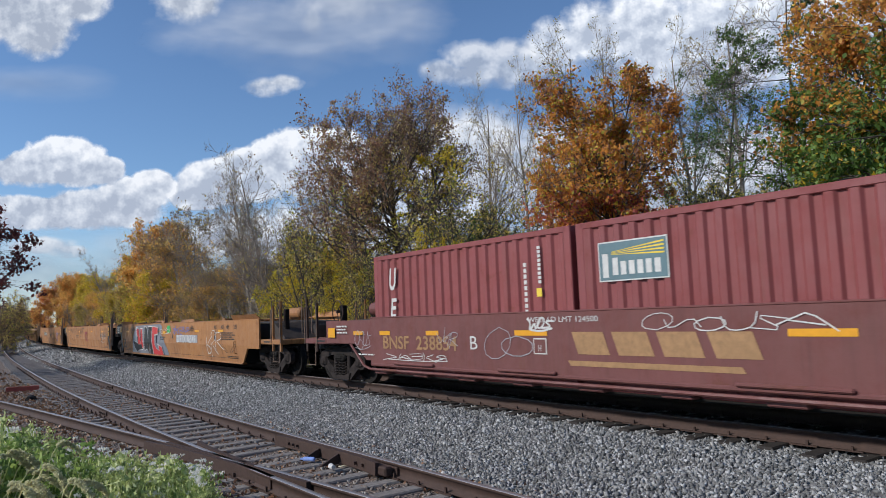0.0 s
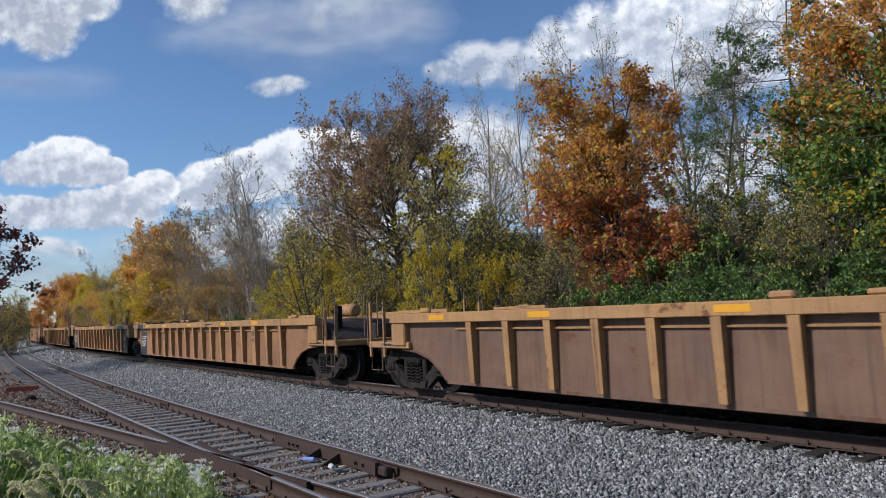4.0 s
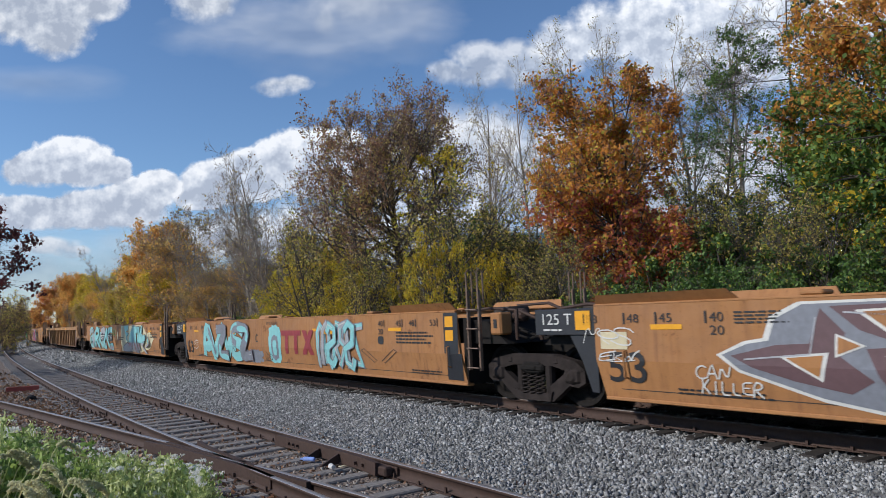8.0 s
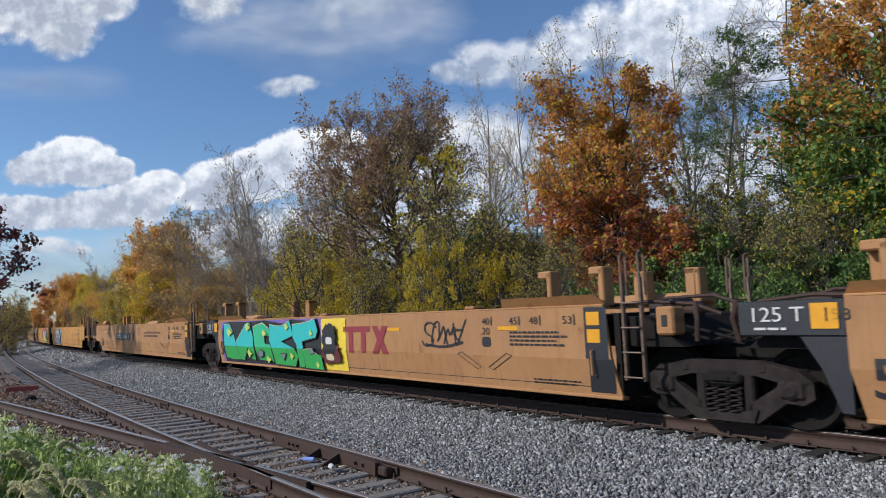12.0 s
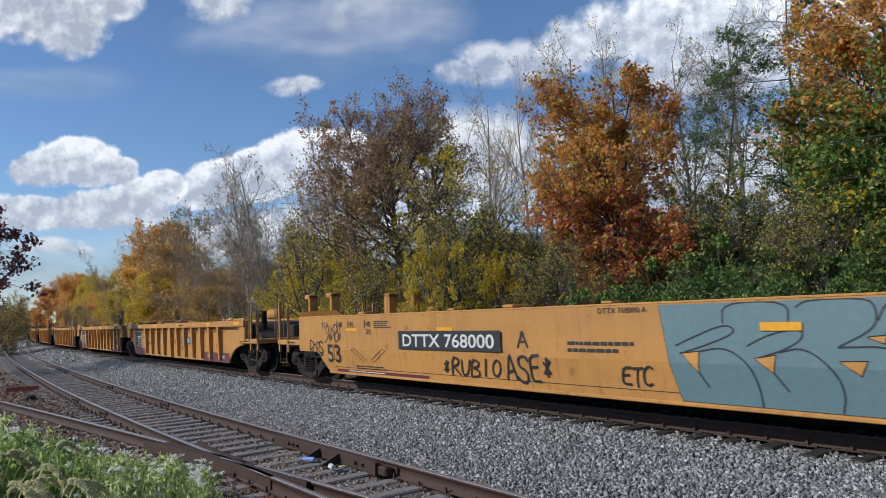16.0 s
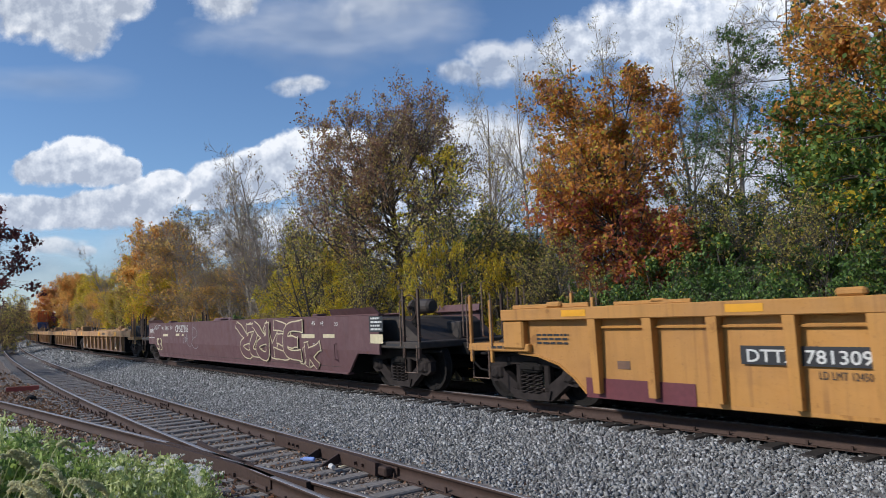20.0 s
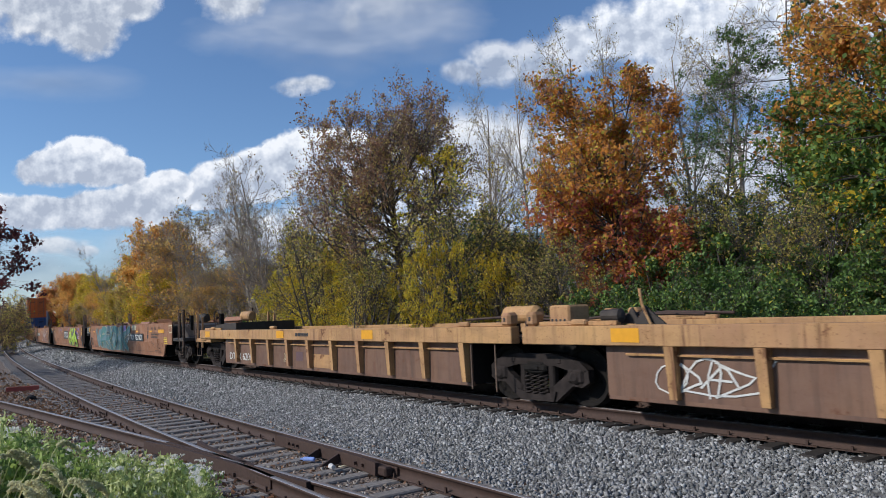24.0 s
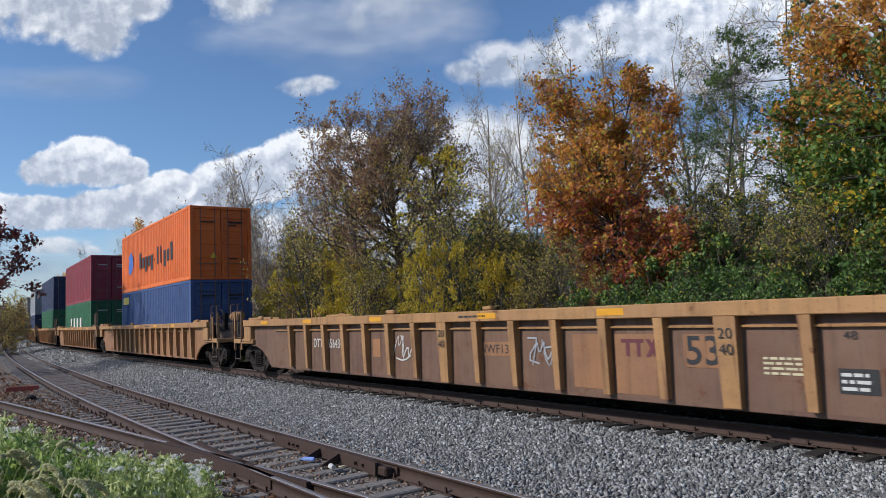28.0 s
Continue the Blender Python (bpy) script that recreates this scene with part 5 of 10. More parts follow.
# ---------------------------------------------------------------- train: the consist
# Places along the train of couplings and joints, from the front unit to the rear.
Q = [11.6, 34.0, 54.2, 76.7, 101.2, 123.3, 143.6, 165.9, 188.4, 208.6, 231.1, 255.2, 277.7, 297.8, 320.4, 342.6, 362.7, 384.8, 403.4, 419.4, 435.4, 451.5, 469.1,
     493.3, 511.6, 527.8, 543.9, 559.8, 578.0, 600.5, 620.7, 642.6, 666.9, 689.2, 709.3, 731.6, 756.0, 780.4, 804.8, 829.2, 853.6]
RIDERS = []          # things that ride the line: object, place along the train, length between guiding points, lift


def ride(ob, i=None, at=None, span=14.0, lift=0.0):
    RIDERS.append((ob, at if at is not None else (Q[i] + Q[i + 1]) / 2, span, lift))


TAN = "faded mustard smooth-sided well car"


def smooth_unit(i, left, right, paint, label, **kw):
    car, s = make_smooth(Q[i + 1] - Q[i], left, right, paint, label=label, **kw)
    ride(car, i)
    return s


def ribbed_unit(i, left, right, panel, paint, label, **kw):
    car, s = make_ribbed(Q[i + 1] - Q[i], left, right, panel, paint, label=label, **kw)
    ride(car, i)
    return s


def std_marks(s, length, left="joint", right="joint", ink=BLACK):
    """The load-point marks and small print that the tan cars share."""
    a = 0.0 if left == "joint" else 2.05
    b = length if right == "joint" else length - 1.9
    s.text("53", 2.3 + a * 0.9, 0.74, 0.42, ink, 0.66, bold=0.01)
    for u, t in ((1.57, "53"), (2.32, "48"), (2.86, "45"), (3.62, "40")):
        s.text(t, u + a + 0.14, 1.43, 0.12, ink, 0.2)
        s.rect(u + a - 0.03, u + a, 1.35, 1.51, ink, 2, "load_mark")
    s.text("20", 3.76 + a, 1.26, 0.12, ink, 0.2)
    for u, t in ((b - 2.35, "53"), (b - 3.1, "48"), (b - 3.6, "45"), (b - 4.32, "40")):
        s.text(t, u, 1.43, 0.12, ink, 0.2)
        s.rect(u + 0.14, u + 0.165, 1.35, 1.51, ink, 2, "load_mark")
    s.text("20", b - 4.32, 1.26, 0.12, ink, 0.2)
    s.bars(b - 3.7, b - 2.3, 1.0, 1.27, 4, ink, seed=3)
    s.bars(b - 3.2, b - 1.95, 0.40, 0.50, 2, ink, seed=5)
    s.bars(3.1 + a, 4.6 + a, 0.40, 0.50, 2, ink, seed=6)
    s.bars(4.0 + a, 4.7 + a, 1.33, 1.50, 4, ink, seed=7)
    s.blob(b - 4.45, b - 4.2, 0.98, 1.16, ink, 1, seed=8, rough=0.02, name="round_mark")
    for u in (2.75 + a, length * 0.38, length * 0.62, b - 4.0):
        s.rect(u, u + 0.5, 1.27, 1.34, REFLECT, 1, "reflector")
    # Flat dark lines paint the shaded edges of the pressed lozenges.
    for u in (length * 0.26, length * 0.78):
        for k in (-1, 1):
            s.stroke([(u + k * 0.75, 0.84), (u + k * 0.22, 0.58), (u + k * 0.10, 0.62), (u + k * 0.62, 0.88), (u + k * 0.75, 0.84)], 0.016, GRIME, 1, "pressed_seam")


brown, sb = make_brown_well(18.0, "brown-red well car carrying two red twenty-foot containers")
ride(brown, at=Q[0] - 9.0, span=12.0)
RED_BOXES = []
for d, lab in ((7.05, "dark red twenty-foot container with white initials"), (13.22, "dark red twenty-foot container with a painted sign")):
    c = make_container(6.06, 2.59, BOX_RED, lab)
    ride(c, at=Q[0] - d, span=5.0, lift=0.34)
    RED_BOXES.append(c)

s1 = smooth_unit(0, "joint", "coupling", MUSTARD, TAN + " with a red and black sprayed piece")
s2 = smooth_unit(1, "joint", "joint", MUSTARD, TAN + " with black scrawled tags")
s3 = smooth_unit(2, "coupling", "joint", MUSTARD, TAN + " with a black outlined sprayed tag")
s4 = ribbed_unit(3, "coupling", "coupling", UMBER, OCHRE, "rusty tan well car with ochre side posts", first=4.4, wide=(8, 14))
s5 = ribbed_unit(4, "joint", "coupling", PANEL_TAN, OCHRE, "tan ribbed well car with a dark end panel", dark=CHARCOAL, first=4.05, wide=(2, 12))
s6 = ribbed_unit(5, "joint", "joint", PANEL_TAN, OCHRE, "tan ribbed well car with dark panels at both joints", dark=CHARCOAL, first=4.05, wide=(0, 6, 12))
s7 = ribbed_unit(6, "coupling", "joint", PANEL_TAN, OCHRE, "tan ribbed well car with a dark reporting board", dark=CHARCOAL, first=4.0, step=1.01, wide=(2, 8, 13))
s8 = smooth_unit(7, "joint", "coupling", MUSTARD, TAN + " with a grey and violet sprayed piece")
s9 = smooth_unit(8, "joint", "joint", MUSTARD, TAN + " with pale aqua sprayed pieces")
s10 = smooth_unit(9, "coupling", "joint", MUSTARD, TAN + " with aqua and grey sprayed lettering")
s11 = ribbed_unit(10, "coupling", "coupling", UMBER, OCHRE, "rusty brown well car with ochre side posts", first=4.9, step=1.02, wide=(1, 7, 13))
s12 = smooth_unit(11, "joint", "coupling", MUSTARD_PALE, "pale tan smooth-sided well car with a pink sprayed piece", guides=True)
s13 = smooth_unit(12, "joint", "joint", MUSTARD_PALE, "pale tan smooth-sided well car with turquoise sprayed piece", guides=True)
s14 = smooth_unit(13, "coupling", "joint", MUSTARD_PALE, "pale tan smooth-sided well car with a black number board")
s15 = smooth_unit(14, "joint", "coupling", GOLD, "golden smooth-sided well car with a silver sprayed piece on sky blue", guides=True)
s16 = smooth_unit(15, "joint", "joint", GOLD, "golden smooth-sided well car with grey and lime sprayed lettering", guides=True)
s17 = smooth_unit(16, "coupling", "joint", GOLD, "golden smooth-sided well car with a slate-blue sprayed block", guides=True)
five = "golden forty-foot ribbed well car with dark and wine-red panels"
f = [ribbed_unit(17, "joint", "coupling", GOLD, GOLD, five, first=4.35, wide=(4,), wine=True, dark=CHARCOAL)]
f += [ribbed_unit(k, "joint", "joint", GOLD, GOLD, five, first=4.35, wide=(4,), wine=True, dark=CHARCOAL) for k in (18, 19, 20)]
f += [ribbed_unit(21, "coupling", "joint", GOLD, GOLD, five, first=3.78, wide=(4,), wine=True, dark=CHARCOAL)]
s23 = smooth_unit(22, "coupling", "coupling", MAROON, "dark maroon smooth-sided well car with a grey and cream sprayed piece", dark_end=MAROON)
low = "low flaking ochre spine well car with rusty panels"
g = [ribbed_unit(23, "joint", "coupling", UMBER, SPINE, low, low=True, step=1.29, first=2.95)]
g += [ribbed_unit(k, "joint", "joint", UMBER, SPINE, low, low=True, step=1.29, first=2.95) for k in (24, 25, 26)]
g += [ribbed_unit(27, "coupling", "joint", UMBER, SPINE, low, low=True, step=1.31, first=4.86)]
s29 = smooth_unit(28, "joint", "coupling", RUSTY_PINK, "faded brown smooth-sided well car with a green and cream sprayed piece")
s30 = smooth_unit(29, "joint", "joint", RUSTY_PINK, "faded brown smooth-sided well car with a lime sprayed piece")
s31 = smooth_unit(30, "coupling", "joint", RUSTY_PINK, "faded brown smooth-sided well car with white drawn outlines")
s32 = ribbed_unit(31, "coupling", "coupling", UMBER, OCHRE, "brown ribbed well car with worn ochre posts", first=5.05, wide=(7, 13))
tail = "tan ribbed well car loaded with stacked containers"
for k, (a, b) in zip(range(32, 40), (("joint", "coupling"), ("joint", "joint"), ("coupling", "joint"), ("coupling", "coupling"), ("coupling", "coupling"), ("coupling", "coupling"), ("coupling", "coupling"), ("coupling", "coupling"))):
    ribbed_unit(k, a, b, PANEL_TAN, OCHRE, tail)
BOXES = {}
for k, lower, upper, n1, n2 in ((32, BOX_BLUE, BOX_ORANGE, "blue", "orange"), (33, BOX_GREEN, BOX_CRIMSON, "green", "crimson"), (34, BOX_GREEN, BOX_NAVY, "green", "navy"),
                                (35, BOX_NAVY, BOX_GREY, "navy", "grey"), (36, BOX_GREY, BOX_GREY, "grey", "grey"), (37, BOX_CRIMSON, BOX_ORANGE, "crimson", "orange"),
                                (38, BOX_GREY, BOX_ORANGE, "grey", "orange"), (39, BOX_CRIMSON, BOX_CRIMSON, "crimson", "crimson")):
    m = (Q[k] + Q[k + 1]) / 2 + (-0.6 if k == 32 else 0)
    for lift, paint, nm in ((0.36, lower, n1), (3.27, upper, n2)):
        c = make_container(12.19, 2.9, paint, nm + " forty-foot high-cube shipping container stacked on the train")
        ride(c, at=m, span=11.0, lift=lift)
        BOXES[(k, lift > 1)] = c


def motions():
    """Everything that moves: the cars and boxes along the line, the wheels, the clouds."""
    for ob, q, span, lift in RIDERS:
        rows = []
        for i in range(0, 57):
            t = i * 0.5
            s = q - SPEED * t
            a, b = Vector(line(s - span / 2, 0, lift)), Vector(line(s + span / 2, 0, lift))
            d = b - a
            m = (a + b) / 2
            rows.append((t, pose(m.x, m.y, m.z, 0, 0, math.degrees(math.atan2(d.y, d.x)))))
        walk(ob, rows)
    for w, e in SPINNING:
        walk(w, [(t, pose(e, 0, WHEEL_R, 0, a, 0)) for t, a in spin_rows])
    for w, i in SPIN_COPIES:
        src = SPINNING[i][0]
        w.rotation_mode = "QUATERNION"
        w.location = src.location
        ad = w.animation_data_create()
        ad.action = src.animation_data.action
        ad.action_slot = src.animation_data.action_slot
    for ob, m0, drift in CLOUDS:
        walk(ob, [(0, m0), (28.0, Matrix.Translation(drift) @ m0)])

# ---------------------------------------------------------------- marks and sprayed pieces on the cars
SKY_SPRAY = plain("sky_blue_spray", (0.16, 0.56, 0.70), 0.5, var=0.15)
ROSE_SPRAY = plain("rose_spray", (0.58, 0.075, 0.14), 0.5, var=0.25)
PALE_LIME = plain("pale_lime_spray", (0.50, 0.62, 0.13), 0.5, var=0.2)
PEWTER = plain("pewter_spray", (0.23, 0.23, 0.27), 0.5, var=0.2)
JADE = plain("jade_spray", (0.035, 0.46, 0.22), 0.5, var=0.2)
OLIVE_SPRAY = plain("olive_lime_spray", (0.30, 0.42, 0.05), 0.5, var=0.25)
DULL_PINK = plain("faded_wine_spray", (0.21, 0.095, 0.07), 0.6, var=0.3)
DULL_GOLD = plain("dull_gold_lettering", (0.36, 0.20, 0.085), 0.6, var=0.3)
TEAL2 = plain("deep_teal_spray", (0.045, 0.17, 0.17), 0.55, var=0.2)
for i, trio in ((0, (s1, s2, s3)), (7, (s8, s9, s10)), (11, (s12, s13, s14)), (14, (s15, s16, s17)), (28, (s29, s30, s31))):
    for k, s in enumerate(trio):
        n = Q[i + k + 1] - Q[i + k]
        std_marks(s, n, "coupling" if k == 2 else "joint", "coupling" if k == 0 else "joint")
        if i == 14:
            s.rect(4.2 if k == 2 else 2.2, 8.0, 0.315, 0.375, WINE, 1, "wine_strip")
            s.bars(4.8, 6.8, 0.325, 0.365, 1, WHITE)
s1.shape([(3.78, 0.33), (4.24, 1.12), (4.73, 1.57), (8.07, 1.6), (9.07, 1.6), (9.42, 1.52), (9.14, 1.22), (9.55, 0.99), (10.13, 0.5), (10.19, 0.32), (8.07, 0.32)], GREY, None, 0.03, 1)
s1.shape([(4.3, 0.88), (4.97, 0.78), (5.17, 0.73), (4.92, 1.06), (4.86, 1.47), (5.36, 1.44), (5.44, 1.22), (5.6, 1.05), (5.64, 1.43), (6.01, 1.42), (6.16, 0.56), (5.82, 0.5), (5.03, 0.45), (4.87, 0.32), (4.67, 0.4), (4.33, 0.56)], BLACK, WHITE, 0.03, 2)
s1.shape([(4.9, 1.43), (5.32, 1.41), (5.4, 1.19), (5.6, 0.99), (5.69, 0.74), (5.2, 0.73), (5.17, 1.06), (4.95, 1.18)], BRIGHT_RED, WHITE, 0.02, 4)
s1.shape([(5.69, 1.41), (5.96, 1.41), (6.1, 0.58), (5.82, 0.56)], BRIGHT_RED, WHITE, 0.02, 4)
s1.shape([(6.32, 0.46), (6.49, 1.52), (6.88, 1.47), (7.12, 0.94), (7.19, 1.51), (7.76, 1.5), (7.7, 0.95), (7.77, 0.32), (7.39, 0.32), (7.3, 0.87), (7.1, 0.32), (6.74, 0.55)], BLACK, WHITE, 0.035, 6)
s1.shape([(7.91, 1.5), (8.78, 1.46), (8.79, 1.21), (8.22, 1.17), (8.22, 0.68), (8.43, 0.57), (8.86, 0.49), (8.85, 0.72), (9.29, 0.65), (9.46, 0.32), (7.95, 0.32), (7.81, 0.63), (7.82, 1.15)], BRIGHT_RED, WHITE, 0.035, 8)
s1.shape([(8.27, 1.12), (8.49, 1.12), (8.49, 0.78), (8.81, 0.73), (8.85, 0.51), (8.47, 0.59), (8.27, 0.71)], GREY, WHITE, 0.025, 10)
s1.line([(6.39, 1.21), (6.56, 1.35), (6.52, 1.07), (6.36, 0.92)], 0.018, OCHRE, 8)
s1.line([(7.3, 1.41), (7.57, 1.31), (7.7, 1.15)], 0.018, OCHRE, 8)
s1.line([(6.88, 0.73), (7.12, 0.67), (7.02, 0.49), (7.21, 0.43)], 0.018, OCHRE, 8)
s1.text("A", 10.95, 1.08, 0.23, BLACK, 0.25)
s1.rect(11.48, 14.20, 0.88, 1.16, SILVER, 1)
s1.text("DTTX 765491", 12.87, 1.01, 0.27, WHITE, 2.50, bold=0.015, layer=3)
s1.scrawl(11.07, 13.16, 1.17, 1.52, BLUE, 5, 0.03, 9)
s1.scrawl(13.30, 13.76, 1.30, 1.57, BLACK, 6, 0.03, 3)
s1.blob(10.10, 10.69, 1.23, 1.55, GREEN, 1, seed=4)
s1.scrawl(9.19, 10.68, 1.20, 1.46, WHITE, 7, 0.02, 8)
s1.bars(9.07, 9.89, 0.93, 1.11, 2, BLACK)
s1.text("GWG33G", 6.69, 1.52, 0.10, BLACK, 0.56)
s1.rect(9.50, 9.95, 1.21, 1.32, REFLECT, 4, "reflector")
s1.scrawl(15.24, 16.83, 0.31, 1.52, WHITE, 8, 0.03, 4)
s2.scrawl(2.29, 3.23, 1.06, 1.56, BLACK, 11, 0.025, 4)
s2.scrawl(3.50, 4.12, 0.85, 1.15, BLACK, 12, 0.02, 4)
s2.tag("KOOTS GRITS AND SHRIMP", 4.55, 9.4, 1.20, 1.52, BLACK, 0.022, 3, 0.25)
s2.text("C", 8.41, 1.08, 0.24, BLACK, 0.23)
s2.bars(6.40, 7.85, 0.90, 1.11, 2, BLACK)
s2.text("DTTX 765491 C", 9.61, 1.51, 0.08, BLACK, 0.89)
s2.logo_blocks(10.17, 11.30, 0.71, 1.29, RED)
s2.scrawl(16.22, 17.34, 0.66, 1.36, SILVER, 15, 0.025, 5)
s3.rect(6.9, 9.6, 0.98, 1.27, BLACK, 9, "number_board")
s3.text("DTTX 765491", 8.25, 1.125, 0.2, WHITE, 2.45, bold=0.012, layer=10)
s3.text("B", 11.03, 1.08, 0.21, BLACK, 0.29)
s3.bars(11.92, 13.49, 0.90, 1.14, 2, BLACK)
s3.wild(13.98, 17.09, 0.33, 1.5, [MUSTARD], BLACK, seed=3, fat=0.6, edge_w=0.025, signs="SEVE", curvy=True, shine=False)
s3.scrawl(17.30, 18.42, 0.85, 1.36, BLUE, 21, 0.035, 6)
s3.scrawl(17.51, 18.22, 0.56, 0.85, BLUE, 22, 0.035, 4)
s4.text("53", 17.91, 1.00, 0.30, BLACK, 0.48, bold=0.012)
s4.scrawl(16.61, 16.93, 1.16, 1.33, SILVER, 31, 0.02, 3)
s4.bars(21.10, 21.65, 0.91, 1.14, 3, BLACK)
s4.scrawl(14.59, 15.06, 0.92, 1.33, SILVER, 32, 0.02, 3)
s6.logo_blocks(11.10, 12.00, 0.87, 1.13, UMBER)
s6.text("53", 16.80, 0.80, 0.32, BLACK, 0.46, bold=0.012)
s6.text("45", 16.94, 1.15, 0.11, BLACK, 0.16)
s6.bars(3.92, 4.52, 0.54, 0.84, 2, UMBER)
s6.bars(4.81, 5.49, 0.57, 0.75, 2, UMBER)
s6.bars(5.89, 6.48, 0.57, 0.72, 2, UMBER)
s6.text("48", 17.44, 1.16, 0.13, WHITE, 0.16, layer=4)
s6.text("53", 18.11, 1.16, 0.12, WHITE, 0.14, layer=4)
s7.rect(6.23, 7.88, 0.85, 1.10, BLACK, 9, "number_board")
s7.text("DTTX 786154", 7.05, 0.97, 0.16, WHITE, 1.48, bold=0.012, layer=10)
s7.bars(17.23, 17.87, 0.55, 0.81, 2, UMBER)
s7.bars(14.24, 14.84, 0.75, 0.99, 4, UMBER)
s7.text("53", 19.11, 0.82, 0.31, BLACK, 0.45)
s7.bars(19.75, 20.44, 0.39, 0.69, 3, WHITE, 4)
s8.poly([(3.72, 0.95), (4.1, 1.12), (4.35, 1.16), (4.45, 1.42), (4.8, 1.58), (6.4, 1.59), (6.45, 0.5), (5.7, 0.33), (5.0, 0.44), (4.0, 0.74)], WHITE, 1, "piece_outline")
s8.poly([(3.80, 0.95), (4.15, 1.09), (4.42, 1.13), (4.52, 1.39), (4.85, 1.55), (6.36, 1.56), (6.40, 0.53), (5.7, 0.37), (5.0, 0.48), (4.03, 0.77)], GREY, 2)
s8.poly([(3.92, 0.94), (4.5, 1.08), (4.9, 1.10), (5.05, 1.5), (5.3, 1.22), (5.2, 0.98), (5.55, 0.7), (5.3, 0.55), (4.7, 0.66), (4.2, 0.80)], PLUM, 3)
s8.poly([(5.15, 1.52), (6.25, 1.54), (6.3, 1.2), (5.8, 1.12), (5.45, 1.25)], PLUM, 3)
s8.poly([(5.5, 1.05), (6.3, 1.1), (6.32, 0.62), (5.8, 0.45), (5.6, 0.75)], PLUM, 3)
for q in ([(4.62, 0.93), (5.05, 0.97), (4.98, 0.72)], [(5.22, 1.18), (5.45, 1.08), (5.2, 0.98)], [(5.75, 0.95), (6.1, 0.98), (5.95, 0.68)], [(5.5, 1.45), (6.0, 1.47), (5.75, 1.25)]):
    c = (sum(p[0] for p in q) / 3, sum(p[1] for p in q) / 3)
    s8.poly([(c[0] + (u - c[0]) * 1.35, c[1] + (z - c[1]) * 1.35) for u, z in q], WHITE, 4)
    s8.poly(q, MUSTARD, 5)
s8.stroke([(4.1, 0.9), (4.9, 0.98), (5.0, 1.4)], 0.02, SILVER, 5)
s8.stroke([(5.3, 1.45), (5.9, 1.4), (6.2, 1.25)], 0.02, SILVER, 5)
s8.tag("CAN", 3.40, 3.90, 0.64, 0.82, WHITE, 0.02, 1)
s8.tag("KILLER", 3.45, 4.3, 0.44, 0.62, WHITE, 0.02, 2)
s8.rect(1.86, 2.34, 0.99, 1.24, CREAM, 1)
s8.scrawl(1.61, 2.40, 1.05, 1.34, WHITE, 41, 0.02, 4)
s8.scrawl(1.86, 2.47, 0.81, 0.98, WHITE, 42, 0.02, 4)
s8.text("DTTX 765734", 13.80, 1.02, 0.31, WHITE, 2.89, bold=0.015)
s8.scrawl(17.31, 18.46, 0.73, 1.35, WHITE, 43, 0.03, 5)
s8.text("B", 11.74, 0.98, 0.25, BLACK, 0.37)
s9.wild(3.98, 8.23, 0.31, 1.60, [AQUA, AQUA, GREY], PLUM, seed=7, count=7, fat=0.7, edge_w=0.02, curvy=True)
s9.blob(7.66, 9.29, 0.31, 0.77, GREY, 1, seed=8, rough=0.3)
s9.blob(9.62, 10.57, 0.35, 1.48, AQUA, 1, seed=9)
s9.blob(9.83, 10.37, 0.45, 1.19, GREY, 2, seed=10)
s9.blob(9.95, 10.25, 0.59, 1.04, AQUA, 3, seed=11)
s9.logo_blocks(10.55, 12.59, 0.67, 1.30, RED)
s9.wild(12.85, 14.95, 0.35, 1.55, [AQUA, SILVER, AQUA], GREY, seed=12, count=9, fat=0.36, edge_w=0.025)
s9.bars(6.96, 8.10, 0.90, 1.10, 2, BLACK, 6)
s9.text("C", 8.77, 1.08, 0.23, BLACK, 0.19)
s9.scrawl(9.34, 9.85, 0.43, 0.68, BLACK, 45, 0.02, 4)
s9.text("DTTX 765734 C", 9.93, 1.51, 0.08, BLACK, 0.80)
s9.rect(13.22, 13.69, 1.20, 1.30, REFLECT, 7, "reflector")
s9.rect(6.61, 6.98, 1.21, 1.32, REFLECT, 7, "reflector")
s9.scrawl(2.73, 3.25, 0.67, 1.07, WHITE, 46, 0.02, 3)
s10.wild(3.88, 10.29, 0.31, 1.60, [AQUA, SILVER, AQUA], BLACK, seed=22, count=9, fat=0.6, edge_w=0.02, curvy=True)
s10.rect(7.28, 10.59, 0.81, 1.19, BLACK, 9, "number_board")
s10.text("DTTX 765734", 8.93, 1.00, 0.25, WHITE, 2.98, bold=0.012, layer=10)
s10.text("A", 11.12, 1.07, 0.25, BLACK, 0.25)
s10.shape([(12.68, 1.6), (17.43, 1.59), (18.12, 1.22), (18.82, 1.28), (19.47, 0.97), (18.65, 0.53), (16.67, 0.32), (12.68, 0.32)], CREAM, None, 0.03, 1)
s10.shape([(13.37, 1.6), (14.47, 1.6), (14.4, 1.36), (13.86, 1.32), (14.62, 1.19), (14.01, 1.06), (14.32, 0.8), (13.86, 0.66), (13.03, 0.5), (13.37, 0.6), (14.14, 0.77), (13.7, 1.23)], AQUA, PLUM, 0.022, 3.0)
s10.shape([(14.25, 0.78), (13.86, 0.66), (13.03, 0.5), (13.37, 0.6), (14.14, 0.77), (14.13, 0.78)], SILVER, None, 0, 4.2)
s10.shape([(13.2, 0.55), (14.17, 0.75), (15.18, 0.65), (15.25, 0.35), (13.7, 0.32), (13.11, 0.35)], AQUA, PLUM, 0.022, 5.4)
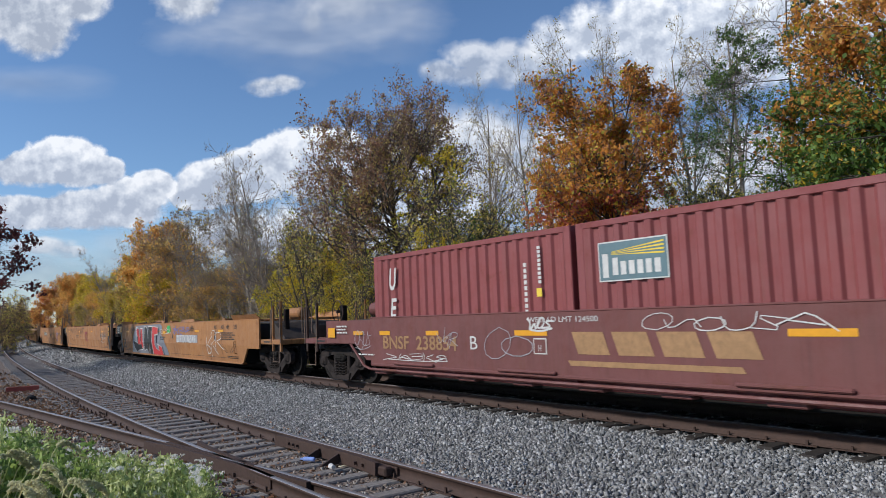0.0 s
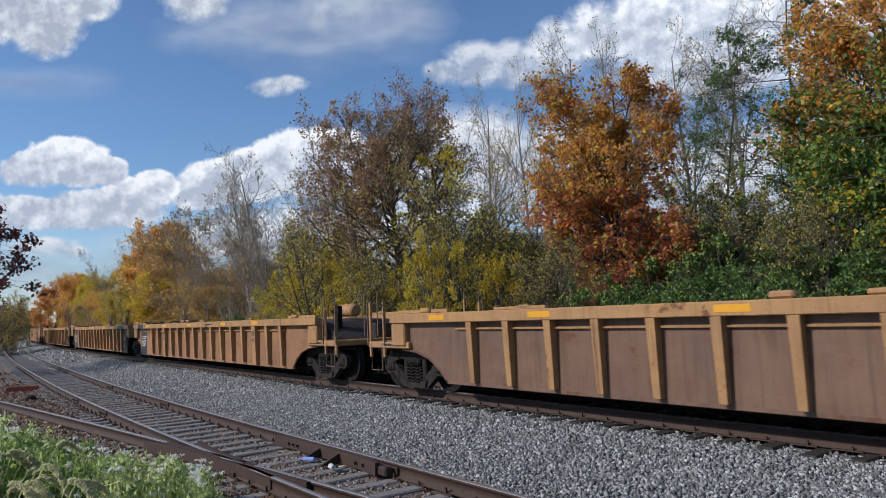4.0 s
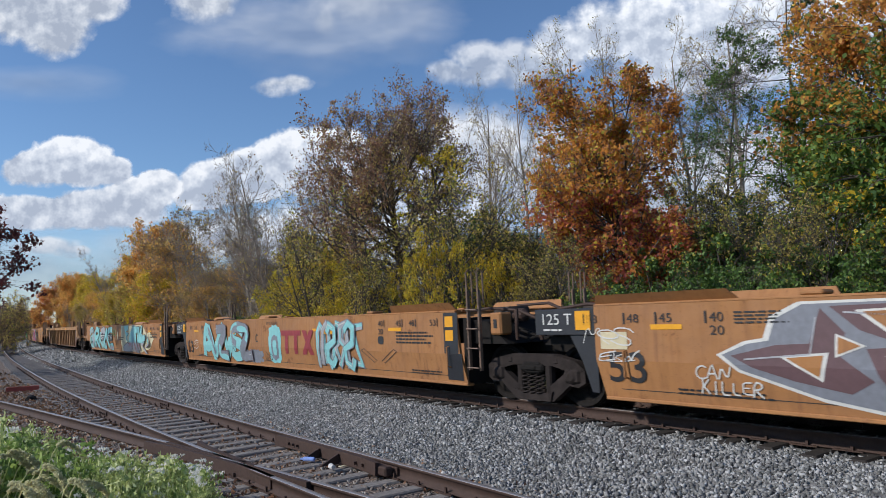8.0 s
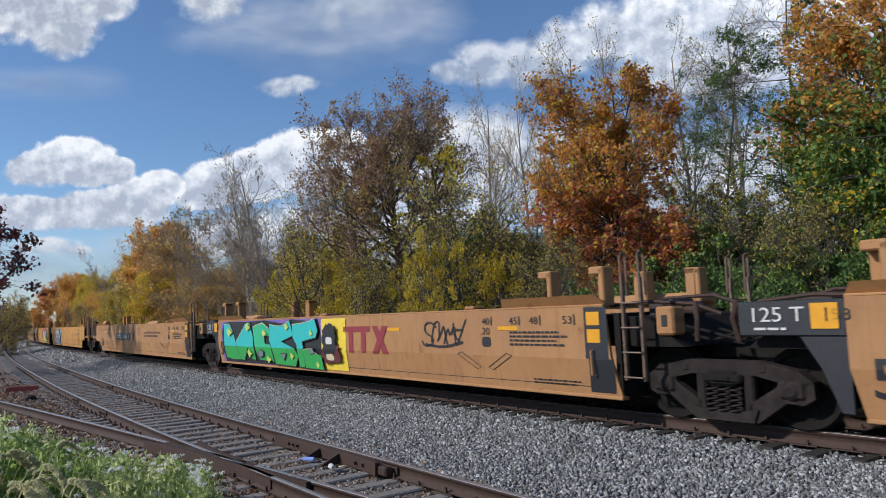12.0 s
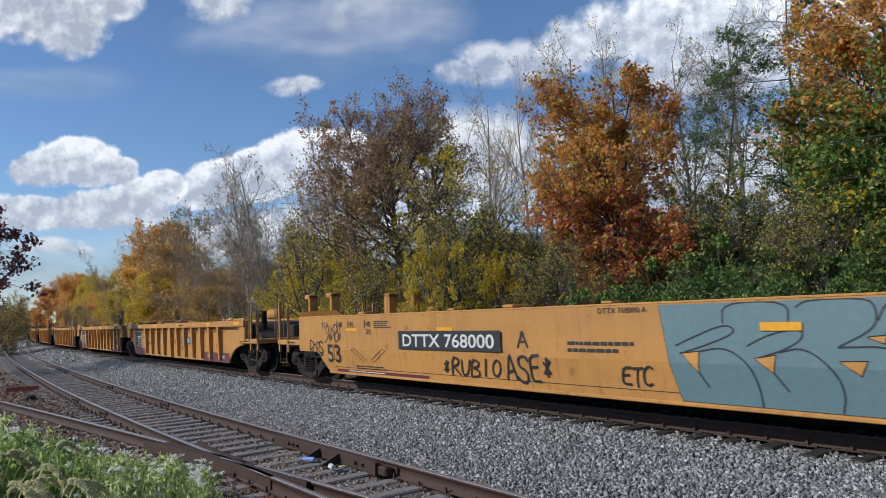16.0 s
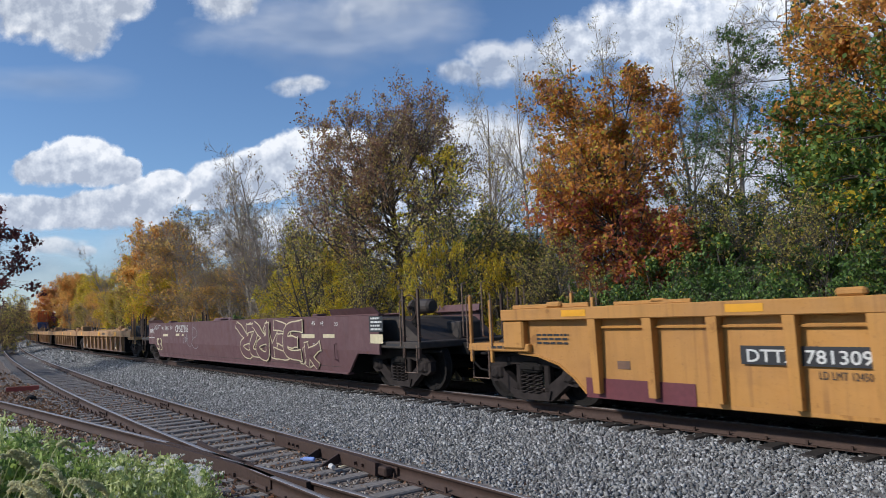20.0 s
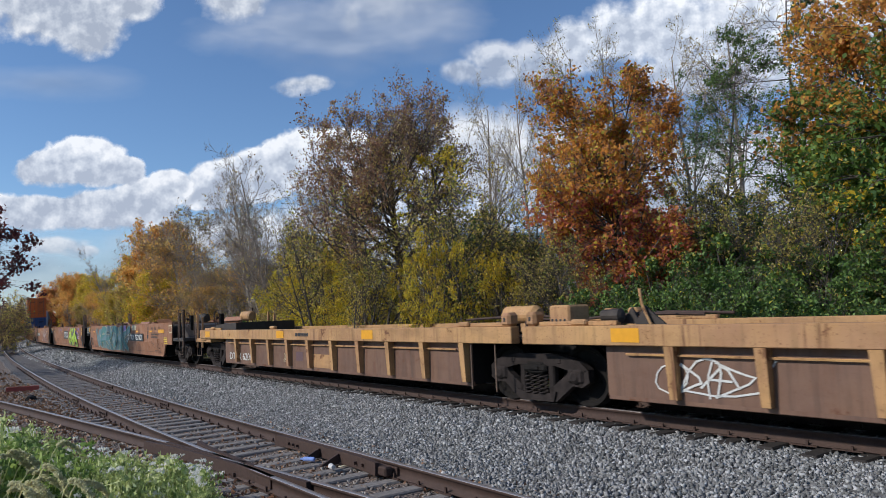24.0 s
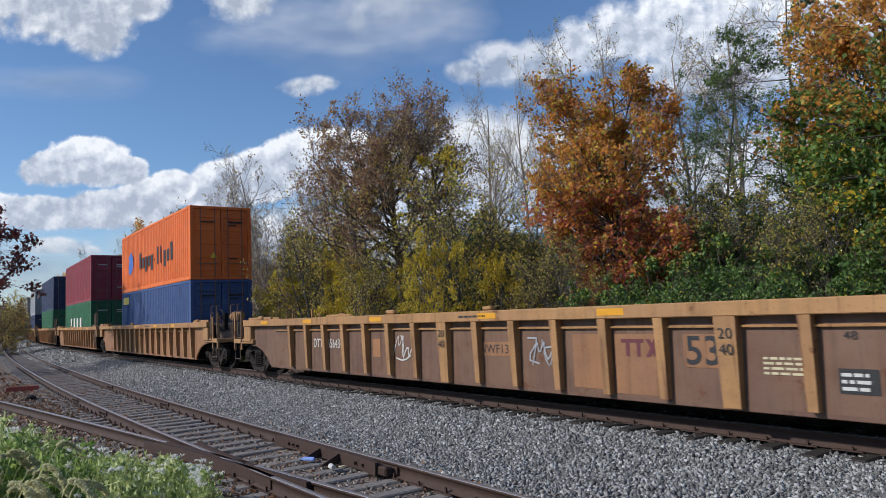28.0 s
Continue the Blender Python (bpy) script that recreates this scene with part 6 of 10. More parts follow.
s10.shape([(13.2, 0.55), (14.17, 0.75), (15.18, 0.65), (15.25, 0.35), (13.7, 0.32), (13.11, 0.35)], SILVER, None, 0, 6.6)
s10.shape([(14.47, 0.63), (14.9, 1.23), (15.65, 1.6), (16.27, 1.53), (15.96, 1.26), (15.77, 0.59), (16.02, 0.32), (15.45, 0.4), (15.38, 0.82), (14.97, 0.34), (14.62, 0.45)], AQUA, PLUM, 0.022, 7.8)
s10.shape([(14.47, 0.63), (14.58, 0.78), (15.82, 0.78), (15.77, 0.59), (16.02, 0.32), (15.45, 0.4), (15.39, 0.78), (15.35, 0.78), (14.97, 0.34), (14.62, 0.45)], SILVER, None, 0, 9)
s10.shape([(15.52, 1.53), (16.44, 1.51), (16.67, 1.55), (16.56, 1.26), (16.21, 1.22), (16.33, 0.73), (16.67, 0.32), (16.21, 0.32), (15.9, 0.91), (15.9, 1.23)], AQUA, PLUM, 0.022, 10.2)
s10.shape([(16.32, 0.78), (16.33, 0.73), (16.67, 0.32), (16.21, 0.32), (15.97, 0.78)], SILVER, None, 0, 11.4)
s10.shape([(16.67, 1.51), (17.01, 1.54), (16.9, 1.15), (17.33, 1.49), (17.48, 1.45), (17.22, 1.08), (18.12, 1.08), (18.16, 0.95), (17.73, 0.73), (17.53, 0.65), (18.3, 0.32), (17.93, 0.32), (17.33, 0.65), (16.79, 0.85), (17.01, 0.44), (16.67, 0.46), (16.56, 0.92)], AQUA, PLUM, 0.022, 12.6)
s10.shape([(17.83, 0.78), (17.73, 0.73), (17.53, 0.65), (18.3, 0.32), (17.93, 0.32), (17.33, 0.65), (16.98, 0.78), (16.83, 0.78), (17.01, 0.44), (16.67, 0.46), (16.59, 0.78)], SILVER, None, 0, 13.8)
s10.shape([(17.33, 1.57), (17.53, 1.56), (17.43, 1.22), (17.68, 1.12), (18.12, 1.16), (18.07, 0.88), (17.53, 0.83)], AQUA, PLUM, 0.022, 15.0)
s10.shape([(18.48, 1.18), (18.82, 0.83), (18.78, 0.7), (18.21, 0.58), (18.12, 0.64), (18.61, 0.76)], AQUA, PLUM, 0.022, 17.4)
s10.shape([(18.8, 0.78), (18.78, 0.7), (18.21, 0.58), (18.12, 0.64), (18.61, 0.76), (18.6, 0.78)], SILVER, None, 0, 18.6)
s10.line([(14.76, 0.56), (15.11, 0.82), (15.32, 0.58)], 0.04, ROSE_SPRAY, 21)
s10.line([(16.67, 0.66), (16.9, 0.71), (16.88, 0.52)], 0.04, ROSE_SPRAY, 21)
s10.line([(15.77, 0.99), (16.02, 0.68), (16.23, 0.42)], 0.04, ROSE_SPRAY, 21)
s10.line([(18.5, 1.2), (18.91, 0.96), (19.47, 0.63)], 0.02, PLUM, 21)
s10.bars(12.24, 13.39, 0.86, 1.07, 2, BLACK, 5)
s10.text("DTTX 765734", 12.22, 1.51, 0.08, BLACK, 0.77)
s10.scrawl(10.53, 11.57, 1.10, 1.46, GREEN, 47, 0.02, 6)
s10.blob(11.73, 11.99, 0.89, 1.32, CREAM, 2, seed=24)
s11.rect(6.30, 7.80, 0.89, 1.13, BLACK, 9, "number_board")
s11.text("DTTX 656176", 7.05, 1.01, 0.15, WHITE, 1.34, bold=0.012, layer=10)
s11.scrawl(10.13, 10.90, 1.08, 1.34, WHITE, 51, 0.025, 3)
s11.tag("TRAINS", 10.08, 10.9, 0.68, 0.96, WHITE, 0.025, 4)
s11.text("NWF13", 13.70, 0.96, 0.12, BLACK, 0.49)
s11.scrawl(14.72, 15.40, 0.44, 1.24, VIOLET, 52, 0.04, 4)
s11.text("53", 17.91, 1.00, 0.27, BLACK, 0.50)
s11.bars(7.09, 7.82, 0.75, 0.86, 1, BLACK)
s11.blob(9.15, 9.49, 0.75, 1.11, UMBER, 1, seed=26)
s12.blob(4.53, 10.67, 0.31, 1.60, WHITE, 1, seed=30, rough=0.12)
s12.blob(4.96, 10.60, 0.31, 0.78, GREY, 2, seed=31, rough=0.2)
s12.wild(4.76, 10.37, 0.31, 1.60, [PINK, PINK, GREY, PINK], WINE, seed=32, count=9, fat=0.46, layer=3, edge_w=0.03)
s12.rect(11.78, 14.07, 0.85, 1.23, BLACK, 9, "number_board")
s12.text("DTTX 767813", 12.93, 1.04, 0.25, WHITE, 2.05, bold=0.012, layer=10)
s12.text("A", 11.27, 1.13, 0.24, BLACK, 0.25)
s12.text("MEANS", 10.49, 1.43, 0.10, WHITE, 0.44, layer=5)
s12.text("TO AN END...", 10.65, 1.31, 0.11, WHITE, 0.74, layer=5)
s12.text("DTTX 767813 A", 10.94, 1.55, 0.07, BLACK, 0.87, layer=5)
s12.text("20", 10.13, 1.56, 0.08, BLACK, 0.24, layer=6)
s12.scrawl(11.08, 11.66, 0.39, 0.63, WHITE, 55, 0.03, 4)
s12.rect(10.52, 10.77, 0.99, 1.23, UMBER, 2)
s12.rect(19.64, 20.28, 1.39, 1.57, REFLECT, 3, "reflector")
s12.rect(19.62, 20.26, 0.99, 1.34, BLACK, 3, "data_plate")
s12.bars(19.68, 20.16, 1.01, 1.31, 3, WHITE, 4)
s13.shape([(2.01, 1.55), (2.32, 1.6), (9.36, 1.6), (9.4, 0.32), (8.89, 0.32), (5.82, 0.32), (2.2, 0.32)], VIOLET, None, 0.03, 1)
s13.shape([(2.14, 1.27), (2.38, 1.55), (2.91, 1.6), (4.26, 1.57), (5.82, 1.6), (7.03, 1.49), (7.6, 1.6), (8.64, 1.54), (9.17, 1.6), (9.31, 1.29), (9.36, 0.7), (9.44, 0.32), (7.83, 0.32), (5.82, 0.33), (2.38, 0.32)], BLACK, None, 0.03, 2)
s13.shape([(2.38, 1.51), (2.85, 1.54), (3.24, 1.2), (3.45, 0.87), (3.76, 0.69), (3.81, 0.42), (3.02, 0.4), (2.5, 0.46), (2.38, 0.85)], TEAL, BLACK, 0.03, 4.0)
s13.shape([(3.54, 0.82), (3.76, 0.69), (3.81, 0.42), (3.02, 0.4), (2.5, 0.46), (2.39, 0.82)], GREEN, None, 0, 5.2)
s13.line([(2.38, 1.51), (2.85, 1.54), (3.24, 1.2)], 0.018, CREAM, 6.4)
s13.shape([(3.45, 0.94), (4.26, 1.51), (4.63, 1.54), (4.86, 1.14), (4.99, 0.42), (4.59, 0.48), (4.45, 0.8), (4.06, 0.4), (3.76, 0.42)], TEAL, BLACK, 0.03, 6.6)
s13.shape([(4.92, 0.82), (4.99, 0.42), (4.59, 0.48), (4.45, 0.8), (4.06, 0.4), (3.76, 0.42), (3.52, 0.82)], GREEN, None, 0, 7.8)
s13.line([(3.45, 0.94), (4.26, 1.51), (4.63, 1.54)], 0.018, CREAM, 9.0)
s13.shape([(4.9, 1.41), (5.66, 1.55), (6.16, 1.34), (6.16, 1.15), (5.74, 1.15), (5.82, 0.92), (6.2, 0.9), (6.36, 0.42), (5.33, 0.45), (5.08, 0.73)], JADE, BLACK, 0.03, 9.2)
s13.shape([(6.23, 0.82), (6.36, 0.42), (5.33, 0.45), (5.08, 0.73), (5.06, 0.82)], GREEN, None, 0, 10.4)
s13.line([(4.9, 1.41), (5.66, 1.55), (6.16, 1.34)], 0.018, CREAM, 11.600000000000001)
s13.shape([(6.2, 1.48), (7.03, 1.41), (7.54, 1.57), (7.66, 1.4), (7.75, 1.16), (6.97, 1.0), (7.83, 0.82), (8.01, 0.63), (7.79, 0.34), (6.49, 0.37), (6.34, 0.77), (6.16, 1.04)], TEAL, BLACK, 0.03, 11.8)
s13.shape([(7.83, 0.82), (7.83, 0.82), (8.01, 0.63), (7.79, 0.34), (6.49, 0.37), (6.34, 0.77), (6.31, 0.82)], GREEN, None, 0, 13)
s13.line([(6.2, 1.48), (7.03, 1.41), (7.54, 1.57)], 0.018, CREAM, 14.200000000000001)
s13.shape([(7.75, 1.46), (8.64, 1.51), (9.08, 1.6), (9.25, 1.29), (9.13, 1.12), (8.33, 1.02), (8.49, 0.61), (8.34, 0.34), (8.07, 0.35), (8.01, 0.92), (7.78, 1.11)], TEAL, BLACK, 0.03, 14.4)
s13.shape([(8.41, 0.82), (8.49, 0.61), (8.34, 0.34), (8.07, 0.35), (8.02, 0.82)], GREEN, None, 0, 15.6)
s13.line([(7.75, 1.46), (8.64, 1.51), (9.08, 1.6)], 0.018, CREAM, 16.8)
s13.shape([(8.39, 0.79), (8.79, 0.85), (9.22, 0.69), (9.41, 0.68), (9.45, 0.32), (8.44, 0.33)], JADE, BLACK, 0.03, 17.0)
s13.shape([(8.39, 0.79), (8.59, 0.82), (8.87, 0.82), (9.22, 0.69), (9.41, 0.68), (9.45, 0.32), (8.44, 0.33)], GREEN, None, 0, 18.2)
s13.line([(8.39, 0.79), (8.79, 0.85), (9.22, 0.69)], 0.018, CREAM, 19.4)
s13.shape([(2.77, 1.31), (2.95, 1.4), (3.11, 1.32), (3.28, 1.24), (3.08, 1.2), (2.93, 1.12)], PALE_LIME, None, 0.03, 20)
s13.shape([(4.38, 1.45), (4.53, 1.54), (4.66, 1.46), (4.81, 1.39), (4.64, 1.35), (4.51, 1.28)], PALE_LIME, None, 0.03, 20)
s13.shape([(4.48, 0.66), (4.62, 0.75), (4.75, 0.68), (4.89, 0.61), (4.73, 0.57), (4.61, 0.49)], PALE_LIME, None, 0.03, 20)
s13.shape([(5.68, 1.26), (5.81, 1.34), (5.92, 1.28), (6.04, 1.21), (5.9, 1.17), (5.79, 1.11)], PALE_LIME, None, 0.03, 20)
s13.shape([(7.28, 1.44), (7.38, 1.5), (7.47, 1.44), (7.56, 1.38), (7.45, 1.35), (7.37, 1.29)], PALE_LIME, None, 0.03, 20)
s13.shape([(7.56, 0.64), (7.65, 0.71), (7.74, 0.66), (7.83, 0.61), (7.72, 0.57), (7.64, 0.51)], PALE_LIME, None, 0.03, 20)
s13.shape([(5.92, 0.51), (6.04, 0.6), (6.15, 0.53), (6.26, 0.47), (6.13, 0.43), (6.03, 0.36)], PALE_LIME, None, 0.03, 20)
s13.shape([(8.81, 1.25), (8.89, 1.32), (8.95, 1.26), (9.03, 1.21), (8.94, 1.18), (8.88, 1.13)], PALE_LIME, None, 0.03, 20)
s13.shape([(9.07, 0.45), (9.15, 0.52), (9.21, 0.47), (9.28, 0.42), (9.2, 0.39), (9.14, 0.33)], PALE_LIME, None, 0.03, 20)
s13.shape([(5.33, 0.62), (5.56, 0.75), (5.74, 0.69), (5.7, 0.57), (5.46, 0.54)], GREY, BLACK, 0.02, 20)
s13.shape([(6.97, 0.66), (7.32, 0.68), (7.16, 0.5)], GREY, BLACK, 0.02, 20)
s13.shape([(8.77, 0.85), (8.96, 0.86), (9.06, 0.73), (8.84, 0.7)], GREY, BLACK, 0.02, 20)
s13.rect(9.36, 10.62, 0.33, 1.58, YELLOW, 2)
s13.blob(9.5, 10.3, 0.62, 1.52, BLACK, 22, seed=91, rough=0.25)
s13.blob(9.4, 10.5, 0.45, 1.0, WINE, 21, seed=92, rough=0.3)
s13.blob(9.72, 10.1, 0.95, 1.14, WHITE, 23, seed=93, rough=0.2)
s13.blob(9.7, 10.15, 0.56, 0.74, CREAM, 23, seed=94, rough=0.2)
s13.scrawl(13.9, 15.1, 0.95, 1.5, BLACK, 193, 0.05, 6)
s14.rect(8.00, 11.22, 0.91, 1.21, BLACK, 9, "number_board")
s14.text("DTTX 767813", 9.61, 1.06, 0.19, WHITE, 2.90, bold=0.012, layer=10)
s14.text("B", 11.80, 1.11, 0.23, BLACK, 0.38)
s14.bars(14.01, 16.90, 1.03, 1.33, 2, UMBER)
s15.shape([(3.99, 0.6), (4.3, 1.11), (4.38, 1.47), (5.01, 1.52), (5.58, 1.6), (5.99, 1.58), (6.31, 1.44), (7.0, 1.46), (7.35, 1.54), (7.6, 1.38), (7.8, 1.16), (8.02, 1.04), (8.11, 0.9), (7.95, 0.57), (7.64, 0.34), (6.31, 0.32), (4.74, 0.32)], SKY_SPRAY, None, 0.03, 1)
s15.shape([(3.67, 0.9), (4.38, 1.47), (5.01, 1.53), (5.64, 1.56), (6.24, 1.55), (7.18, 1.36), (7.48, 1.11), (7.91, 1.27), (7.95, 0.95), (7.8, 0.77), (7.5, 0.67), (7.53, 0.32), (6.77, 0.32), (5.99, 0.32), (5.01, 0.32), (4.3, 0.51), (3.69, 0.66)], NAVY, None, 0.03, 2)
s15.shape([(3.79, 0.97), (4.34, 0.8), (4.52, 0.66), (4.88, 0.62), (4.89, 0.71), (4.54, 0.93), (4.47, 1.46), (5.04, 1.37), (5.06, 1.16), (4.78, 1.16), (4.81, 1.03), (5.22, 0.73), (5.19, 0.44), (4.91, 0.39), (4.52, 0.48), (4.15, 0.67), (3.73, 0.81)], SILVER, NAVY, 0.03, 4.0)
s15.shape([(4.15, 0.86), (4.34, 0.8), (4.52, 0.66), (4.88, 0.62), (4.89, 0.71), (4.65, 0.86), (5.04, 0.86), (5.22, 0.73), (5.19, 0.44), (4.91, 0.39), (4.52, 0.48), (4.15, 0.67), (3.73, 0.81), (3.75, 0.86)], PEWTER, None, 0, 5.2)
s15.line([(4.52, 0.48), (4.15, 0.67), (3.73, 0.81), (3.79, 0.97), (4.34, 0.8), (4.52, 0.66)], 0.018, WHITE, 6.0)
s15.shape([(5.09, 1.48), (5.69, 1.36), (5.65, 1.17), (5.34, 1.21), (5.47, 1.01), (5.63, 0.88), (5.62, 0.75), (5.76, 0.65), (6.07, 0.32), (5.58, 0.35), (5.25, 0.45), (5.26, 0.78), (5.09, 1.12)], SILVER, NAVY, 0.03, 6.5)
s15.shape([(5.63, 0.86), (5.62, 0.75), (5.76, 0.65), (6.07, 0.32), (5.58, 0.35), (5.25, 0.45), (5.26, 0.78), (5.22, 0.86)], PEWTER, None, 0, 7.7)
s15.line([(5.25, 0.45), (5.26, 0.78), (5.09, 1.12), (5.09, 1.48), (5.69, 1.36), (5.65, 1.17)], 0.018, WHITE, 8.5)
s15.shape([(5.7, 1.52), (6.31, 1.34), (6.33, 1.09), (6.02, 0.77), (6.06, 0.32), (5.81, 0.32), (5.77, 0.75), (5.9, 1.08), (5.92, 1.19), (5.7, 1.24)], SILVER, NAVY, 0.03, 9.0)
s15.shape([(6.11, 0.86), (6.02, 0.77), (6.06, 0.32), (5.81, 0.32), (5.77, 0.75), (5.81, 0.86)], PEWTER, None, 0, 10.2)
s15.line([(5.9, 1.08), (5.92, 1.19), (5.7, 1.24), (5.7, 1.52), (6.31, 1.34), (6.33, 1.09)], 0.018, WHITE, 11.0)
s15.shape([(6.24, 1.54), (6.67, 1.38), (6.89, 1.32), (6.72, 1.15), (6.57, 1.09), (6.55, 0.74), (6.89, 0.57), (6.91, 0.33), (6.44, 0.49), (6.31, 0.58), (6.39, 0.99), (6.44, 1.19), (6.26, 1.27)], SILVER, NAVY, 0.03, 11.5)
s15.shape([(6.56, 0.86), (6.55, 0.74), (6.89, 0.57), (6.91, 0.33), (6.44, 0.49), (6.31, 0.58), (6.36, 0.86)], PEWTER, None, 0, 12.7)
s15.line([(6.39, 0.99), (6.44, 1.19), (6.26, 1.27), (6.24, 1.54), (6.67, 1.38), (6.89, 1.32)], 0.018, WHITE, 13.5)
s15.shape([(6.77, 0.61), (6.81, 1.05), (7.05, 1.34), (7.16, 1.36), (7.46, 1.09), (7.91, 1.26), (7.93, 1.04), (7.8, 0.92), (7.5, 0.82), (7.44, 0.75), (7.5, 0.32), (7.23, 0.32), (7.14, 0.71), (6.93, 0.69), (7.0, 0.34), (6.81, 0.35)], SILVER, NAVY, 0.03, 14.0)
s15.shape([(6.77, 0.61), (6.79, 0.86), (7.62, 0.86), (7.5, 0.82), (7.44, 0.75), (7.5, 0.32), (7.23, 0.32), (7.14, 0.71), (6.93, 0.69), (7.0, 0.34), (6.81, 0.35)], PEWTER, None, 0, 15.2)
s15.line([(6.93, 0.69), (7.0, 0.34), (6.81, 0.35), (6.77, 0.61), (6.81, 1.05), (7.05, 1.34)], 0.018, WHITE, 16.0)
s15.shape([(6.95, 0.96), (7.16, 1.19), (7.18, 0.99)], NAVY, WHITE, 0.012, 18)
s15.tag("GOTTA", 7.92, 8.5, 1.29, 1.46, NAVY, 0.022, 5)
s15.tag("GO!", 8.08, 8.55, 1.09, 1.27, NAVY, 0.022, 6)
s15.tag("2020", 7.95, 8.55, 0.48, 0.70, NAVY, 0.024, 7)
s15.scrawl(2.08, 2.57, 1.42, 1.60, NAVY, 61, 0.025, 3)
s15.scrawl(1.98, 2.68, 0.99, 1.19, BLACK, 62, 0.02, 4)
s15.scrawl(2.81, 3.50, 0.82, 1.21, NAVY, 63, 0.03, 4)
s15.text("GWG33G", 6.89, 1.53, 0.10, BLACK, 0.62, layer=6)
s15.rect(6.46, 6.93, 1.26, 1.37, REFLECT, 7, "reflector")
s15.bars(8.82, 9.36, 0.92, 1.11, 2, BLACK)
s16.wild(3.95, 6.20, 0.37, 1.60, [PLUM], WHITE, seed=38, count=5, fat=0.55, edge_w=0.03, shine=False, curvy=True)
s16.text("DIFER", 4.22, 0.71, 0.16, WHITE, 0.44, layer=7)
s16.text("C", 8.91, 1.14, 0.30, BLACK, 0.23)
s16.bars(7.19, 8.29, 0.95, 1.17, 2, BLACK)
s16.logo_blocks(10.68, 12.27, 0.76, 1.36, RED)
s16.shape([(12.21, 0.65), (12.39, 1.35), (12.72, 1.57), (13.49, 1.6), (14.42, 1.6), (15.52, 1.6), (16.43, 1.6), (16.78, 1.6), (16.78, 1.3), (16.96, 0.81), (17.18, 0.7), (17.11, 0.41), (16.96, 0.32), (16.0, 0.32), (14.42, 0.34), (13.04, 0.32), (12.47, 0.34)], ROSE_SPRAY, None, 0.03, 1)
s16.shape([(12.21, 0.97), (12.76, 1.23), (12.96, 1.47), (13.49, 1.57), (13.77, 1.49), (14.42, 1.52), (14.78, 1.54), (15.06, 1.57), (15.32, 1.6), (15.57, 1.57), (15.77, 1.48), (16.34, 1.56), (16.49, 1.4), (16.87, 1.18), (16.82, 0.92), (16.7, 0.83), (16.96, 0.69), (17.07, 0.32), (16.82, 0.32), (16.43, 0.41), (15.95, 0.32), (15.42, 0.33), (14.89, 0.34), (14.3, 0.41), (13.97, 0.32), (13.19, 0.38), (12.64, 0.58)], BLACK, None, 0.03, 2)
s16.shape([(12.56, 1.04), (12.96, 1.35), (13.45, 1.5), (13.58, 1.35), (13.49, 1.18), (13.72, 1.01), (13.62, 0.84), (12.88, 0.83)], SILVER, BLACK, 0.025, 4)
s16.shape([(12.88, 0.83), (13.62, 0.84), (13.77, 0.75), (13.92, 0.48), (13.7, 0.38), (13.34, 0.44), (13.04, 0.41), (12.96, 0.59)], PALE_LIME, BLACK, 0.02, 5.2)
s16.line([(12.56, 1.04), (12.96, 1.35), (13.45, 1.5), (13.58, 1.35)], 0.016, WHITE, 7)
s16.shape([(13.67, 1.32), (13.97, 1.29), (14.04, 0.96), (14.22, 0.97), (14.23, 1.27), (14.48, 1.32), (14.57, 1.19), (14.52, 0.91), (13.92, 0.86)], SILVER, BLACK, 0.025, 7)
s16.shape([(13.92, 0.86), (14.52, 0.91), (14.57, 0.77), (14.31, 0.54), (14.11, 0.62), (13.93, 0.75)], PALE_LIME, BLACK, 0.02, 8.2)
s16.line([(13.67, 1.32), (13.97, 1.29), (14.04, 0.96), (14.22, 0.97)], 0.016, WHITE, 10)
s16.shape([(14.59, 0.77), (14.6, 1.03), (14.77, 1.4), (15.0, 1.52), (15.1, 1.42), (14.94, 1.3), (14.91, 1.12), (15.06, 1.04), (15.03, 0.9)], SILVER, BLACK, 0.025, 10)
s16.shape([(14.59, 0.77), (15.03, 0.9), (14.89, 0.61), (15.02, 0.4), (14.72, 0.42), (14.6, 0.53)], PALE_LIME, BLACK, 0.02, 11.2)
s16.line([(14.59, 0.77), (14.6, 1.03), (14.77, 1.4), (15.0, 1.52)], 0.016, WHITE, 13)
s16.shape([(15.12, 0.8), (15.32, 1.3), (15.62, 1.39), (15.73, 1.27), (15.66, 1.06), (15.45, 0.96), (15.63, 0.87), (15.6, 0.77)], SILVER, BLACK, 0.025, 13)
s16.shape([(15.12, 0.8), (15.6, 0.77), (15.98, 0.66), (15.96, 0.39), (15.47, 0.44), (15.17, 0.59)], PALE_LIME, BLACK, 0.02, 14.2)
s16.line([(15.12, 0.8), (15.32, 1.3), (15.62, 1.39), (15.73, 1.27)], 0.016, WHITE, 16)
s16.shape([(15.77, 1.37), (15.91, 1.37), (16.38, 1.5), (16.55, 1.32), (16.78, 1.15), (16.76, 0.97), (16.59, 1.04), (16.41, 0.99), (16.38, 0.79), (16.05, 0.78), (16.14, 1.12), (15.81, 1.2)], SILVER, BLACK, 0.025, 16)
s16.shape([(16.05, 0.78), (16.38, 0.79), (16.51, 0.69), (16.82, 0.72), (16.96, 0.6), (16.99, 0.33), (16.55, 0.47), (16.17, 0.57), (16.05, 0.68)], PALE_LIME, BLACK, 0.02, 17.2)
s16.line([(15.77, 1.37), (15.91, 1.37), (16.38, 1.5), (16.55, 1.32)], 0.016, WHITE, 19)
